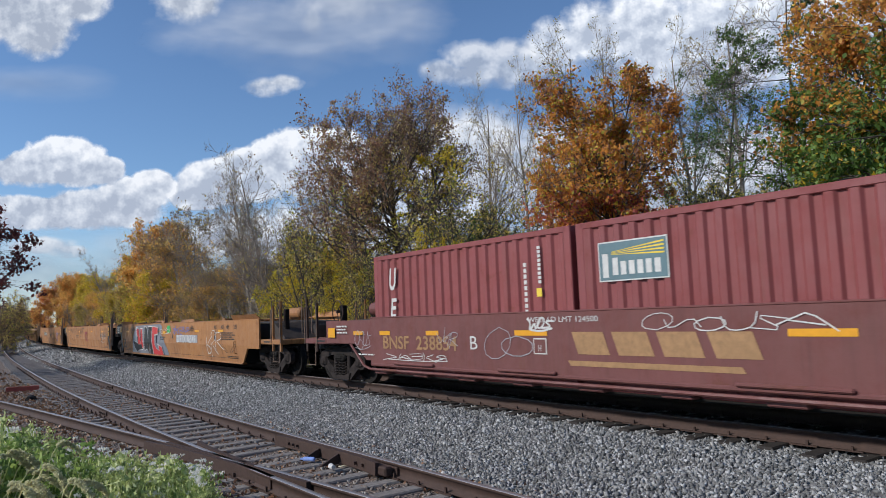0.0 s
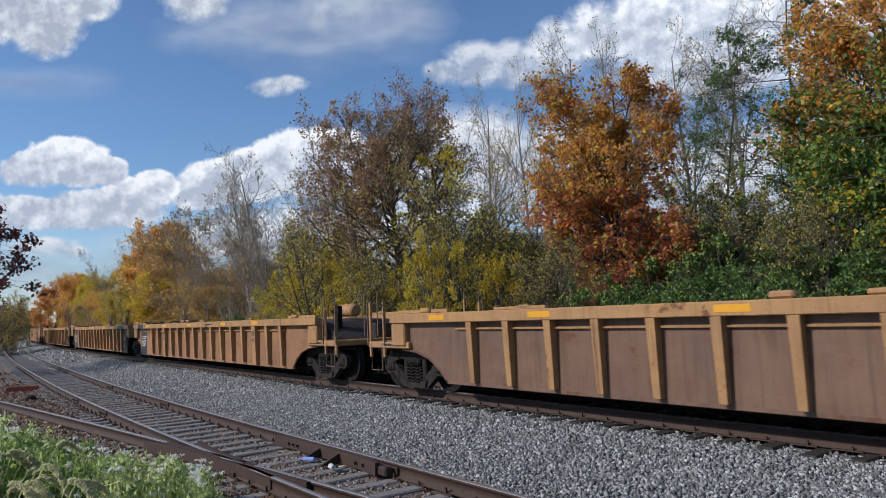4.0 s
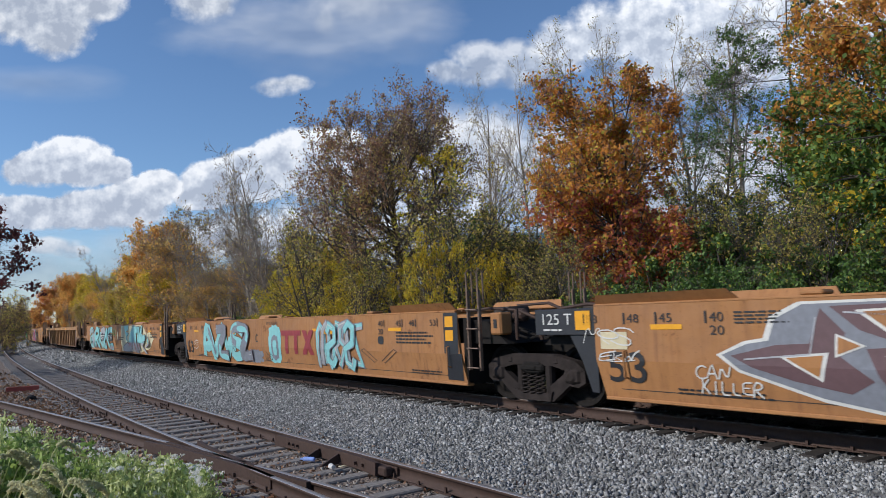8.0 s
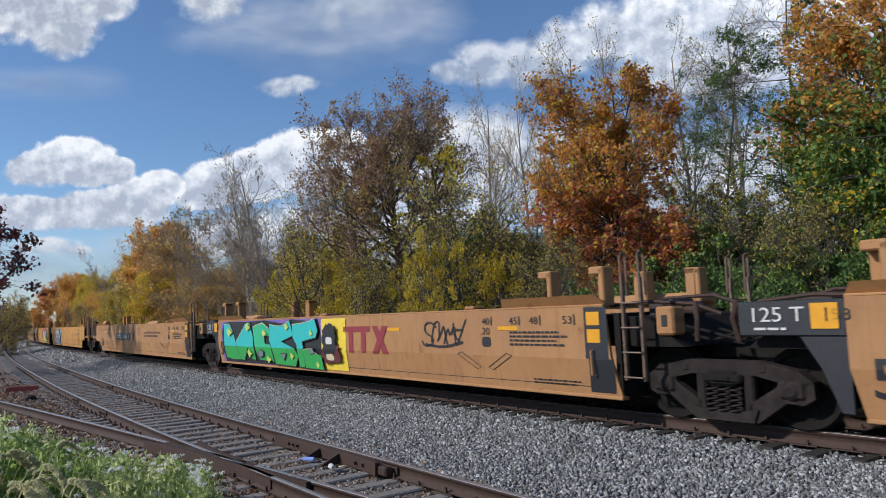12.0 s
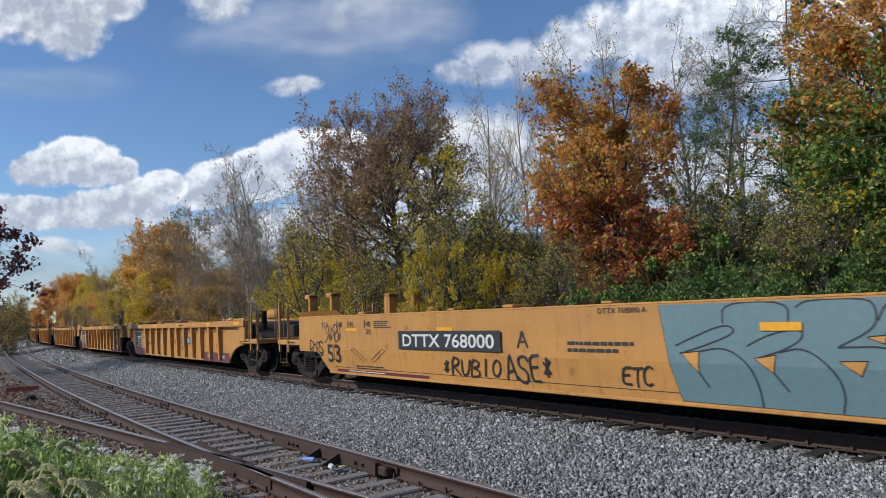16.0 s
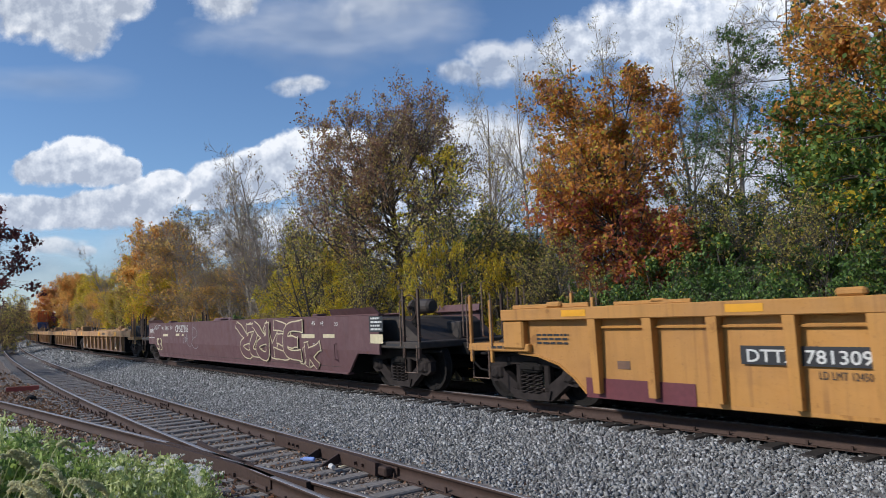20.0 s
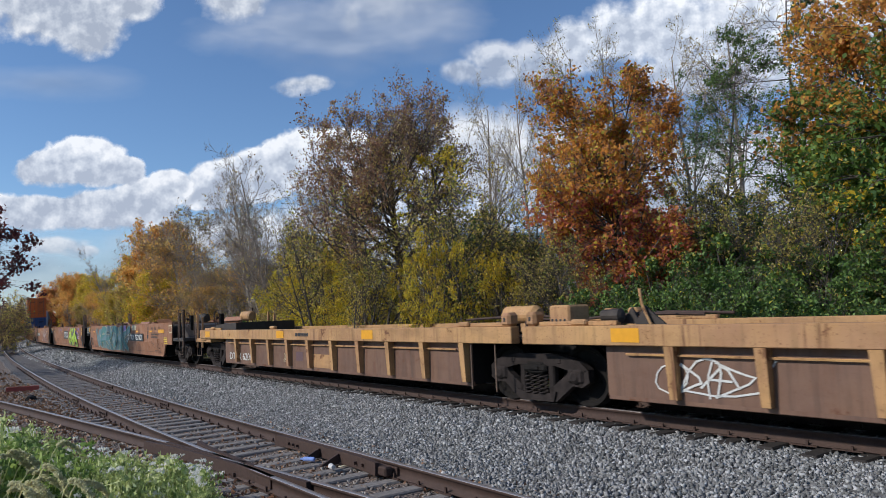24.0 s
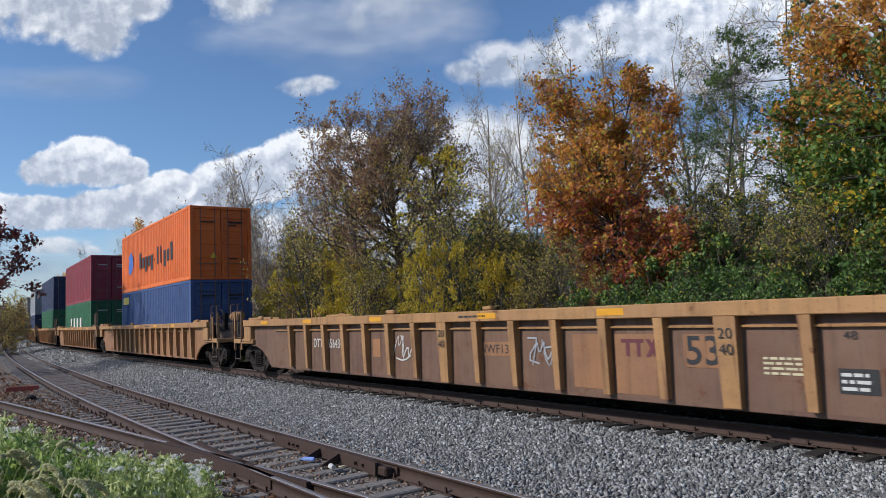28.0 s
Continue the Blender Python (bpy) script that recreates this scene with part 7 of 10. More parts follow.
s16.shape([(15.41, 1.09), (15.5, 1.22), (15.53, 1.11)], ROSE_SPRAY, BLACK, 0.015, 20)
s16.text("DTTX 768000 C", 11.06, 1.56, 0.07, BLACK, 0.88)
s16.scrawl(8.13, 10.20, 1.44, 1.60, BLACK, 64, 0.03, 7)
s16.scrawl(11.85, 12.26, 0.49, 0.78, WHITE, 65, 0.03, 3)
s17.rect(7.08, 10.30, 0.90, 1.27, BLACK, 9, "number_board")
s17.text("DTTX 768000", 8.69, 1.08, 0.24, WHITE, 2.89, bold=0.012, layer=10)
s17.text("A", 10.82, 1.12, 0.28, BLACK, 0.29)
s17.tag("*RUBIO", 8.5, 10.25, 0.42, 0.78, BLACK, 0.045, 8, 0.2)
s17.tag("ASE*", 10.35, 11.5, 0.40, 0.90, BLACK, 0.045, 9, 0.05)
s17.tag("ETC", 12.85, 13.4, 0.46, 0.76, BLACK, 0.035, 10)
s17.shape([(13.58, 1.6), (14.53, 1.6), (17.06, 1.6), (17.44, 1.6), (17.44, 0.32), (15.32, 0.32), (13.82, 0.32), (13.7, 0.78)], SLATE, BLACK, 0.012, 1)
s17.line([(13.8, 1.05), (14.06, 1.16), (14.52, 1.33), (14.67, 1.28), (14.64, 1.2), (14.22, 1.05), (13.86, 0.95)], 0.022, BLACK, 3)
s17.line([(14.15, 0.98), (14.52, 1.05), (14.82, 0.86), (14.93, 0.58), (14.94, 0.32)], 0.022, BLACK, 3)
s17.line([(14.12, 0.72), (14.25, 0.52)], 0.022, BLACK, 3)
s17.line([(14.52, 1.34), (14.53, 1.6), (15.37, 1.6), (15.36, 1.33)], 0.022, BLACK, 3)
s17.line([(14.82, 1.06), (15.1, 1.2), (15.48, 1.28), (15.53, 1.17), (15.32, 1.03), (14.93, 0.91)], 0.022, BLACK, 3)
s17.line([(15.13, 0.75), (15.29, 0.53)], 0.022, BLACK, 3)
s17.line([(15.21, 0.99), (15.53, 1.06), (15.84, 0.8), (15.92, 0.54), (15.86, 0.33)], 0.022, BLACK, 3)
s17.line([(15.45, 1.51), (15.58, 1.6), (16.23, 1.6), (16.32, 1.48), (16.3, 1.27), (15.89, 1.06)], 0.022, BLACK, 3)
s17.line([(15.89, 1.06), (16.51, 1.08), (16.44, 0.76)], 0.022, BLACK, 3)
s17.line([(16.44, 0.76), (16.69, 0.82), (16.9, 0.68), (16.93, 0.33)], 0.022, BLACK, 3)
s17.line([(16.32, 1.35), (16.42, 1.55), (16.69, 1.6), (16.97, 1.53), (17.04, 1.33), (16.9, 1.14), (16.64, 1.1), (16.39, 1.22)], 0.022, BLACK, 3)
s17.line([(16.77, 0.83), (17.03, 0.82), (17.28, 0.83)], 0.022, BLACK, 3)
s17.line([(17.06, 1.56), (17.2, 1.29), (17.16, 0.88)], 0.022, BLACK, 3)
s17.shape([(13.9, 0.95), (14.15, 0.98), (14.12, 0.72)], GOLD, BLACK, 0.014, 3)
s17.shape([(14.92, 0.91), (15.17, 0.95), (15.13, 0.75)], GOLD, BLACK, 0.014, 3)
s17.shape([(15.9, 0.9), (16.18, 0.91), (16.11, 0.76)], GOLD, BLACK, 0.014, 3)
s17.shape([(16.21, 1.17), (16.39, 1.19), (16.37, 1.11)], GOLD, BLACK, 0.014, 3)
s17.rect(15.02, 15.52, 1.25, 1.35, REFLECT, 7, "reflector")
s17.bars(11.84, 13.13, 0.91, 1.12, 2, BLACK)
s17.text("DTTX 768000 A", 12.93, 1.55, 0.08, BLACK, 0.88)
s17.scrawl(2.93, 3.57, 0.61, 1.11, BLACK, 66, 0.035, 5)
s17.scrawl(3.78, 4.51, 0.98, 1.48, BLACK, 67, 0.025, 6)
f[0].text("40", 8.94, 0.91, 0.34, BLACK, 0.47, bold=0.015)
f[0].rect(9.70, 11.34, 0.82, 1.06, BLACK, 9, "number_board")
f[0].text("DTTX 781309", 10.52, 0.94, 0.16, WHITE, 1.47, bold=0.012, layer=10)
f[0].text("NWG52A", 9.90, 0.64, 0.13, BLACK, 0.64)
f[0].bars(6.53, 7.04, 0.76, 0.99, 5, WHITE)
f[0].scrawl(3.53, 4.18, 0.81, 1.17, CREAM, 71, 0.02, 3)
f[0].scrawl(4.49, 4.94, 0.86, 1.20, CREAM, 72, 0.02, 3)
f[0].bars(4.51, 5.32, 0.71, 0.83, 1, BLACK)
f[1].logo_blocks(5.03, 6.08, 0.74, 1.10, RED)
f[1].text("40", 7.15, 0.91, 0.34, BLACK, 0.55, bold=0.015)
f[1].scrawl(9.39, 11.38, 0.89, 1.20, BLACK, 73, 0.022, 6)
f[1].tag("2022", 10.82, 11.4, 0.69, 0.85, BLACK, 0.02, 13)
f[1].bars(9.60, 10.26, 0.59, 0.79, 2, BLACK)
f[1].bars(11.82, 12.35, 0.76, 0.97, 5, WHITE)
f[1].scrawl(3.16, 4.05, 0.73, 1.19, WHITE, 74, 0.03, 6)
f[1].text("150", 12.10, 1.11, 0.16, BLACK, 0.59)
f[2].text("40", 7.25, 0.88, 0.35, BLACK, 0.68, bold=0.015)
f[2].scrawl(12.87, 13.59, 0.65, 1.28, WHITE, 75, 0.03, 4)
f[2].scrawl(8.97, 11.23, 1.02, 1.19, BLACK, 76, 0.02, 5)
f[2].logo_blocks(5.25, 6.37, 0.75, 1.07, RED)
f[3].logo_blocks(5.04, 6.02, 0.75, 1.07, RED)
f[3].text("40", 7.07, 0.92, 0.32, BLACK, 0.47, bold=0.015)
f[3].bars(6.78, 7.38, 0.61, 0.73, 2, BLACK)
f[3].text("LD LMT 124500", 9.95, 0.74, 0.10, BLACK, 0.66)
f[3].bars(11.84, 12.32, 0.75, 0.96, 5, WHITE)
f[3].rect(7.93, 8.20, 0.82, 1.05, UMBER, 1)
f[4].rect(6.09, 7.70, 0.83, 1.06, BLACK, 9, "number_board")
f[4].text("DTTX 781309", 6.90, 0.94, 0.15, WHITE, 1.45, bold=0.012, layer=10)
f[4].text("LD LMT 124500", 7.33, 0.73, 0.09, BLACK, 0.62)
f[4].bars(2.47, 3.35, 1.02, 1.22, 3, BLACK)
f[4].rect(4.12, 4.35, 0.69, 0.81, UMBER, 1)
s23.text("CP 527216", 7.22, 1.40, 0.26, WHITE, 1.66, bold=0.01)
s23.text("53", 4.00, 0.77, 0.49, CREAM, 0.79, bold=0.012)
for u, t in ((3.5, "53"), (4.45, "48"), (5.0, "45"), (5.75, "40")):
    s23.text(t, u + 0.12, 1.44, 0.12, WHITE, 0.2)
    s23.rect(u - 0.04, u - 0.01, 1.36, 1.53, WHITE, 2, "load_mark")
s23.bars(2.5, 3.25, 1.22, 1.42, 4, WHITE, seed=9)
s23.bars(2.4, 3.4, 1.0, 1.08, 1, WHITE, seed=10)
s23.rect(2.3, 2.42, 1.28, 1.46, DULL_PINK, 1, "data_plate")
s23.bars(5.1, 5.5, 1.34, 1.5, 4, WHITE, seed=11)
s23.scrawl(2.9, 4.3, 1.36, 1.6, SILVER, 83, 0.02, 5)
s23.rect(4.58, 5.34, 1.10, 1.20, CREAM, 2, "reflector")
s23.rect(6.45, 6.93, 1.12, 1.21, CREAM, 2, "reflector")
s23.rect(7.28, 7.50, 1.12, 1.20, CREAM, 2, "reflector")
s23.scrawl(7.55, 8.02, 0.82, 1.17, SILVER, 81, 0.015, 4)
s23.scrawl(8.02, 9.12, 0.56, 1.57, SILVER, 82, 0.025, 2)
s23.wild(13.59, 17.86, 0.44, 1.60, [MAROON], CREAM, seed=44, count=8, fat=0.3, edge_w=0.035, shine=False, curvy=True)
s23.wild(17.82, 18.88, 0.33, 0.98, [MAROON], CREAM, seed=45, count=3, fat=0.2, edge_w=0.03, shine=False, curvy=True)
s23.text("40", 18.00, 1.50, 0.11, WHITE, 0.21, layer=5)
s23.text("45", 18.76, 1.48, 0.11, WHITE, 0.19, layer=5)
s23.text("48", 19.24, 1.47, 0.10, WHITE, 0.17, layer=5)
s23.text("53", 20.00, 1.45, 0.09, WHITE, 0.15, layer=5)
s23.rect(18.02, 18.79, 1.10, 1.20, CREAM, 1, "reflector")
s23.rect(19.26, 19.88, 1.11, 1.20, CREAM, 1, "reflector")
s23.text("73-4", 18.85, 0.93, 0.08, WHITE, 0.26, layer=5)
s23.rect(21.55, 22.14, 1.25, 1.60, BLACK, 1, "data_plate")
s23.bars(21.62, 22.10, 1.27, 1.59, 4, WHITE, 2)
s23.rect(21.58, 22.12, 1.00, 1.20, CREAM, 1, "reflector")
g[0].text("DTTX 62003", 2.94, 0.47, 0.19, WHITE, 2.11)
g[0].rect(12.33, 12.83, 0.38, 0.71, CREAM, 1, "data_plate")
g[0].rect(12.37, 12.79, 0.48, 0.68, BLACK, 2, "data_plate")
g[0].scrawl(9.50, 10.35, 0.40, 0.73, BLACK, 91, 0.02, 4)
g[3].logo_blocks(8.60, 10.56, 0.38, 0.83, WHITE)
g[3].rect(10.93, 12.11, 0.33, 0.56, SPINE, 1)
g[3].scrawl(2.70, 3.78, 0.32, 0.95, WHITE, 92, 0.035, 4)
g[3].scrawl(3.07, 4.23, 0.39, 0.95, WHITE, 93, 0.03, 3)
g[4].text("DTTX 62003", 5.09, 0.49, 0.21, WHITE, 2.10, bold=0.01)
g[4].rect(10.20, 11.27, 0.34, 0.68, SPINE, 1)
g[4].rect(9.15, 9.56, 0.48, 0.72, PLUM, 1)
g[4].scrawl(8.35, 8.72, 0.42, 0.71, CREAM, 94, 0.02, 4)
s29.blob(4.00, 12.64, 0.31, 1.60, SLATE, 1, seed=50, rough=0.08)
s29.wild(4.30, 12.26, 0.31, 1.60, [SLATE, TEAL2], CREAM, seed=51, count=8, fat=0.7, edge_w=0.022, shine=False, curvy=True)
s29.rect(12.27, 15.51, 0.87, 1.21, BLACK, 9, "number_board")
s29.text("DTTX 732001", 13.89, 1.04, 0.23, WHITE, 2.92, bold=0.012, layer=10)
s29.rect(11.33, 11.90, 1.29, 1.60, VIOLET, 6)
s29.rect(18.12, 19.06, 1.24, 1.38, REFLECT, 2, "reflector")
s29.rect(19.86, 20.34, 1.23, 1.55, CREAM, 2, "data_plate")
s29.rect(19.91, 20.30, 1.27, 1.52, RUSTY_PINK, 3, "data_plate")
s29.bars(19.07, 19.65, 0.77, 1.07, 4, YELLOW)
s29.blob(13.03, 14.04, 1.34, 1.60, CREAM, 1, seed=52)
s30.rect(9.10, 11.73, 0.79, 1.38, BLACK, 0.5, "owner_board")
s30.logo_blocks(9.4, 11.45, 0.88, 1.28, WHITE)
rr = random.Random(12)
for k in range(16):
    u, z = 11.5 + 0.36 * k, rr.choice((0.36, 0.5, 1.2, 1.35, 1.42))
    w = rr.uniform(0.12, 0.35)
    s30.blob(u, u + w, z, min(1.6, z + w * 0.8), VIOLET, 2.6, seed=200 + k, rough=0.5)
s30.blob(11.60, 17.0, 0.31, 1.60, VIOLET, 1, seed=53, rough=0.5)
s30.blob(11.8, 14.6, 0.31, 1.5, NAVY, 2, seed=153, rough=0.5)
s30.blob(14.0, 16.4, 0.34, 1.45, NAVY, 2.4, seed=154, rough=0.5)
s30.shape([(12.19, 1.19), (12.75, 1.36), (12.71, 1.23), (12.41, 1.08), (12.69, 1.02), (12.64, 0.91), (12.41, 0.87), (12.47, 0.66), (12.85, 0.61), (12.85, 0.39), (12.01, 0.48), (11.95, 0.82)], LIME, NAVY, 0.045, 3.0)
s30.shape([(12.77, 0.62), (12.85, 0.61), (12.85, 0.39), (12.01, 0.48), (11.99, 0.62)], OLIVE_SPRAY, None, 0, 4.2)
s30.line([(12.19, 1.19), (12.75, 1.36), (12.71, 1.23)], 0.02, WHITE, 5.4)
s30.shape([(12.85, 1.54), (13.12, 1.59), (13.06, 1.26), (13.62, 1.6), (13.69, 1.43), (13.32, 1.16), (13.81, 0.81), (14.18, 0.4), (13.81, 0.32), (13.32, 0.73), (13.05, 0.92), (13.14, 0.33), (12.85, 0.38), (12.91, 1.06)], LIME, NAVY, 0.045, 5.6)
s30.shape([(13.98, 0.62), (14.18, 0.4), (13.81, 0.32), (13.45, 0.62), (13.1, 0.62), (13.14, 0.33), (12.85, 0.38), (12.87, 0.62)], OLIVE_SPRAY, None, 0, 6.8)
s30.line([(12.85, 1.54), (13.12, 1.59), (13.06, 1.26)], 0.02, WHITE, 8.0)
s30.shape([(13.81, 1.36), (14.44, 1.59), (14.55, 1.45), (14.18, 1.27), (14.0, 1.14), (14.44, 0.96), (14.63, 0.63), (14.43, 0.37), (14.0, 0.37), (14.27, 0.67), (13.9, 0.88), (13.81, 1.13)], LIME, NAVY, 0.045, 8.2)
s30.shape([(14.62, 0.62), (14.43, 0.37), (14.0, 0.37), (14.22, 0.62)], OLIVE_SPRAY, None, 0, 9.4)
s30.line([(13.81, 1.36), (14.44, 1.59), (14.55, 1.45)], 0.02, WHITE, 10.600000000000001)
s30.shape([(14.57, 1.08), (14.87, 1.27), (15.19, 0.8), (14.99, 1.51), (15.19, 1.6), (15.49, 1.55), (15.79, 0.93), (16.14, 1.16), (16.24, 0.95), (16.44, 0.69), (16.52, 0.32), (15.49, 0.32), (15.57, 0.44), (16.3, 0.4), (15.93, 0.72), (15.64, 0.59), (15.34, 1.15), (15.34, 0.33), (14.87, 0.4), (14.7, 0.78)], LIME, NAVY, 0.045, 10.8)
s30.shape([(16.46, 0.62), (16.52, 0.32), (15.49, 0.32), (15.57, 0.44), (16.3, 0.4), (16.05, 0.62), (15.71, 0.62), (15.64, 0.59), (15.62, 0.62), (15.34, 0.62), (15.34, 0.33), (14.87, 0.4), (14.77, 0.62)], OLIVE_SPRAY, None, 0, 12)
s30.line([(14.57, 1.08), (14.87, 1.27), (15.19, 0.8)], 0.02, WHITE, 13.200000000000001)
s30.shape([(12.58, 0.76), (12.78, 0.79), (12.73, 0.64)], ROSE_SPRAY, NAVY, 0.012, 16)
s30.shape([(13.7, 0.91), (13.9, 0.88), (13.83, 0.73)], ROSE_SPRAY, NAVY, 0.012, 16)
s30.shape([(13.95, 1.28), (14.18, 1.3), (14.04, 1.2)], ROSE_SPRAY, NAVY, 0.012, 16)
s30.shape([(15.05, 0.59), (15.23, 0.62), (15.11, 0.32)], ROSE_SPRAY, NAVY, 0.012, 16)
s30.shape([(15.57, 1.17), (15.69, 1.21), (15.67, 1.1)], ROSE_SPRAY, NAVY, 0.012, 16)
s30.text("C", 7.30, 1.03, 0.32, BLACK, 0.38)
s30.scrawl(8.07, 9.15, 0.78, 1.42, BLACK, 101, 0.025, 4)
s30.scrawl(16.60, 17.37, 0.82, 1.23, WHITE, 102, 0.02, 5)
s30.rect(15.34, 15.82, 1.38, 1.49, REFLECT, 7, "reflector")
s30.scrawl(6.44, 7.70, 1.19, 1.60, BLUE, 103, 0.02, 4)
s31.rect(7.24, 10.36, 0.87, 1.21, BLACK, 9, "number_board")
s31.text("DTTX 732001", 8.80, 1.04, 0.23, WHITE, 2.81, bold=0.012, layer=10)
s31.shape([(13.48, 1.6), (17.06, 1.6), (17.26, 1.19), (17.19, 0.77), (17.42, 0.85), (17.66, 0.61), (17.68, 0.32), (15.68, 0.32), (13.22, 0.32), (13.39, 0.87)], DULL_PINK, None, 0.03, 1)
s31.line([(13.56, 1.6), (13.44, 1.39), (13.6, 0.81), (13.35, 0.84), (13.31, 0.35), (13.49, 0.32)], 0.03, WHITE, 2)
s31.line([(13.85, 1.29), (14.05, 1.07), (14.01, 0.7), (13.85, 1.29)], 0.03, WHITE, 2)
s31.line([(14.08, 1.6), (14.28, 1.28), (14.46, 1.19), (14.42, 0.78), (14.68, 0.55), (14.64, 0.32)], 0.03, WHITE, 2)
s31.line([(14.82, 1.6), (14.99, 1.42), (14.64, 1.25), (14.61, 1.02), (14.85, 0.88), (14.68, 0.72), (15.05, 0.94), (15.12, 0.74), (15.47, 0.51), (15.45, 0.35)], 0.03, WHITE, 2)
s31.line([(15.2, 1.31), (15.47, 0.97), (15.38, 0.72), (15.2, 1.31)], 0.03, WHITE, 2)
s31.line([(15.5, 1.6), (15.62, 1.41), (15.61, 1.25), (15.8, 1.19), (15.77, 0.82), (16.06, 0.59), (16.08, 0.35)], 0.03, WHITE, 2)
s31.line([(15.95, 1.6), (15.92, 1.19), (16.03, 0.78), (16.17, 0.81), (16.06, 1.19), (16.28, 1.45), (16.17, 1.6)], 0.03, WHITE, 2)
s31.line([(16.28, 1.45), (16.44, 1.09), (16.59, 1.12), (16.52, 0.79), (16.41, 1.09)], 0.03, WHITE, 2)
s31.line([(16.52, 0.79), (16.89, 0.47), (16.88, 0.32)], 0.03, WHITE, 2)
s31.line([(17.06, 1.6), (17.26, 1.19), (17.19, 1.01), (16.87, 1.12), (16.94, 0.93), (17.17, 0.75), (17.37, 0.85), (17.54, 0.79), (17.65, 0.61), (17.66, 0.32)], 0.03, WHITE, 2)
s31.shape([(13.87, 1.22), (14.02, 1.06), (13.99, 0.77)], WHITE, None, 0.03, 3)
s31.shape([(15.22, 1.25), (15.44, 0.97), (15.38, 0.78)], WHITE, None, 0.03, 3)
s31.shape([(14.63, 1.24), (14.78, 1.21), (14.7, 1.02)], WHITE, None, 0.03, 3)
s31.shape([(15.98, 1.19), (16.03, 0.8), (16.14, 0.83), (16.07, 1.14)], WHITE, None, 0.03, 3)
s31.shape([(16.89, 1.1), (17.17, 1.0), (17.01, 0.93)], WHITE, None, 0.03, 3)
s31.tag("BXK", 17.35, 18.1, 1.08, 1.36, WHITE, 0.026, 11)
s31.tag("ACED", 17.75, 18.5, 0.38, 0.62, WHITE, 0.026, 12)
s31.scrawl(12.11, 13.16, 1.09, 1.45, WHITE, 104, 0.025, 7)
s31.scrawl(12.23, 13.02, 0.41, 0.60, WHITE, 105, 0.025, 6)
s31.scrawl(5.97, 6.76, 1.00, 1.55, WHITE, 106, 0.03, 3)
s31.rect(10.83, 11.44, 1.42, 1.55, REFLECT, 2, "reflector")
s31.rect(13.69, 14.11, 1.38, 1.50, REFLECT, 2, "reflector")
s31.rect(17.27, 17.78, 1.34, 1.42, REFLECT, 2, "reflector")
s32.text("NWF13", 13.44, 0.94, 0.15, BLACK, 0.77)
s32.rect(13.01, 13.87, 0.81, 1.06, PANEL_TAN, 1)
s32.logo_blocks(16.29, 16.95, 0.88, 1.13, WINE)
s32.rect(17.34, 17.94, 0.76, 1.20, PANEL_TAN, 1)
s32.text("53", 17.63, 0.99, 0.37, BLACK, 0.50, bold=0.012)
s32.text("45", 18.97, 1.19, 0.09, BLACK, 0.16)
s32.text("48", 19.48, 1.19, 0.09, BLACK, 0.15)
s32.text("DTTX 656434", 7.08, 0.97, 0.22, WHITE, 1.53)
s32.scrawl(10.22, 10.79, 0.63, 1.28, WHITE, 111, 0.03, 3)
s32.scrawl(14.35, 15.04, 0.61, 1.23, SILVER, 112, 0.03, 5)
s32.rect(15.33, 16.10, 0.38, 1.20, PANEL_TAN, 1)
s32.rect(16.17, 17.02, 0.34, 1.20, PANEL_TAN, 1)
s32.rect(19.32, 19.74, 0.54, 0.82, BLACK, 1, "data_plate")
s32.bars(19.35, 19.71, 0.56, 0.79, 3, WHITE, 2)
s32.bars(18.45, 19.07, 0.70, 0.94, 4, CREAM)
s32.rect(9.25, 9.57, 0.69, 1.09, PANEL_TAN, 1)
s13.logo_blocks(10.5, 12.5, 0.78, 1.38, RED)

# brown-red car: plates, sprayed marks and the owner's mark as plain blocks
B = sb
for u in (3.4, 4.55, 6.3, 8.9, 13.6):
    B.rect(u, u + 0.42 + (0.35 if u > 8 else 0), 1.18, 1.27, REFLECT, 1, "reflector")
B.text("WELL LD LMT 124500", 10.0, 1.44, 0.085, WHITE, 1.5)
B.text("B", 7.8, 1.05, 0.24, WHITE, 0.2)
B.text("BNSF  238854", 6.0, 1.03, 0.26, DULL_GOLD, 2.6, bold=0.015)
B.bars(3.6, 4.5, 0.72, 0.78, 1, WHITE)
B.bars(2.6, 3.2, 1.2, 1.42, 3, WHITE)
B.rect(2.15, 2.5, 1.12, 1.35, REFLECT, 1, "reflector")
B.rect(9.35, 9.65, 0.88, 1.14, WHITE, 1, "placard")
B.rect(9.37, 9.63, 0.90, 1.12, BROWN_RED, 2, "placard")
B.text("H", 9.5, 0.98, 0.10, WHITE, 0.07, layer=3)
for k in range(4):
    B.rect(10.2 + k * 0.78, 10.82 + k * 0.78, 0.90, 1.24, DULL_GOLD, 1, "owner_mark", lean=0.12)
B.rect(10.1, 13.0, 0.72, 0.80, DULL_GOLD, 1, "owner_mark", lean=0.05)
B.scrawl(11.6, 14.0, 1.22, 1.50, WHITE, 121, 0.02, 8)
B.scrawl(8.2, 9.2, 0.66, 1.35, SILVER, 122, 0.02, 3)
B.scrawl(4.9, 7.0, 0.66, 0.82, WHITE, 123, 0.018, 6)
B.scrawl(6.7, 7.3, 0.9, 1.35, SILVER, 124, 0.014, 4)
B.scrawl(9.3, 9.8, 1.25, 1.50, WHITE, 125, 0.04, 4)
B.scrawl(3.5, 4.2, 0.85, 1.35, SILVER, 126, 0.014, 5)


def box_side(c, length):
    return Side(c, length, False, 1.22)


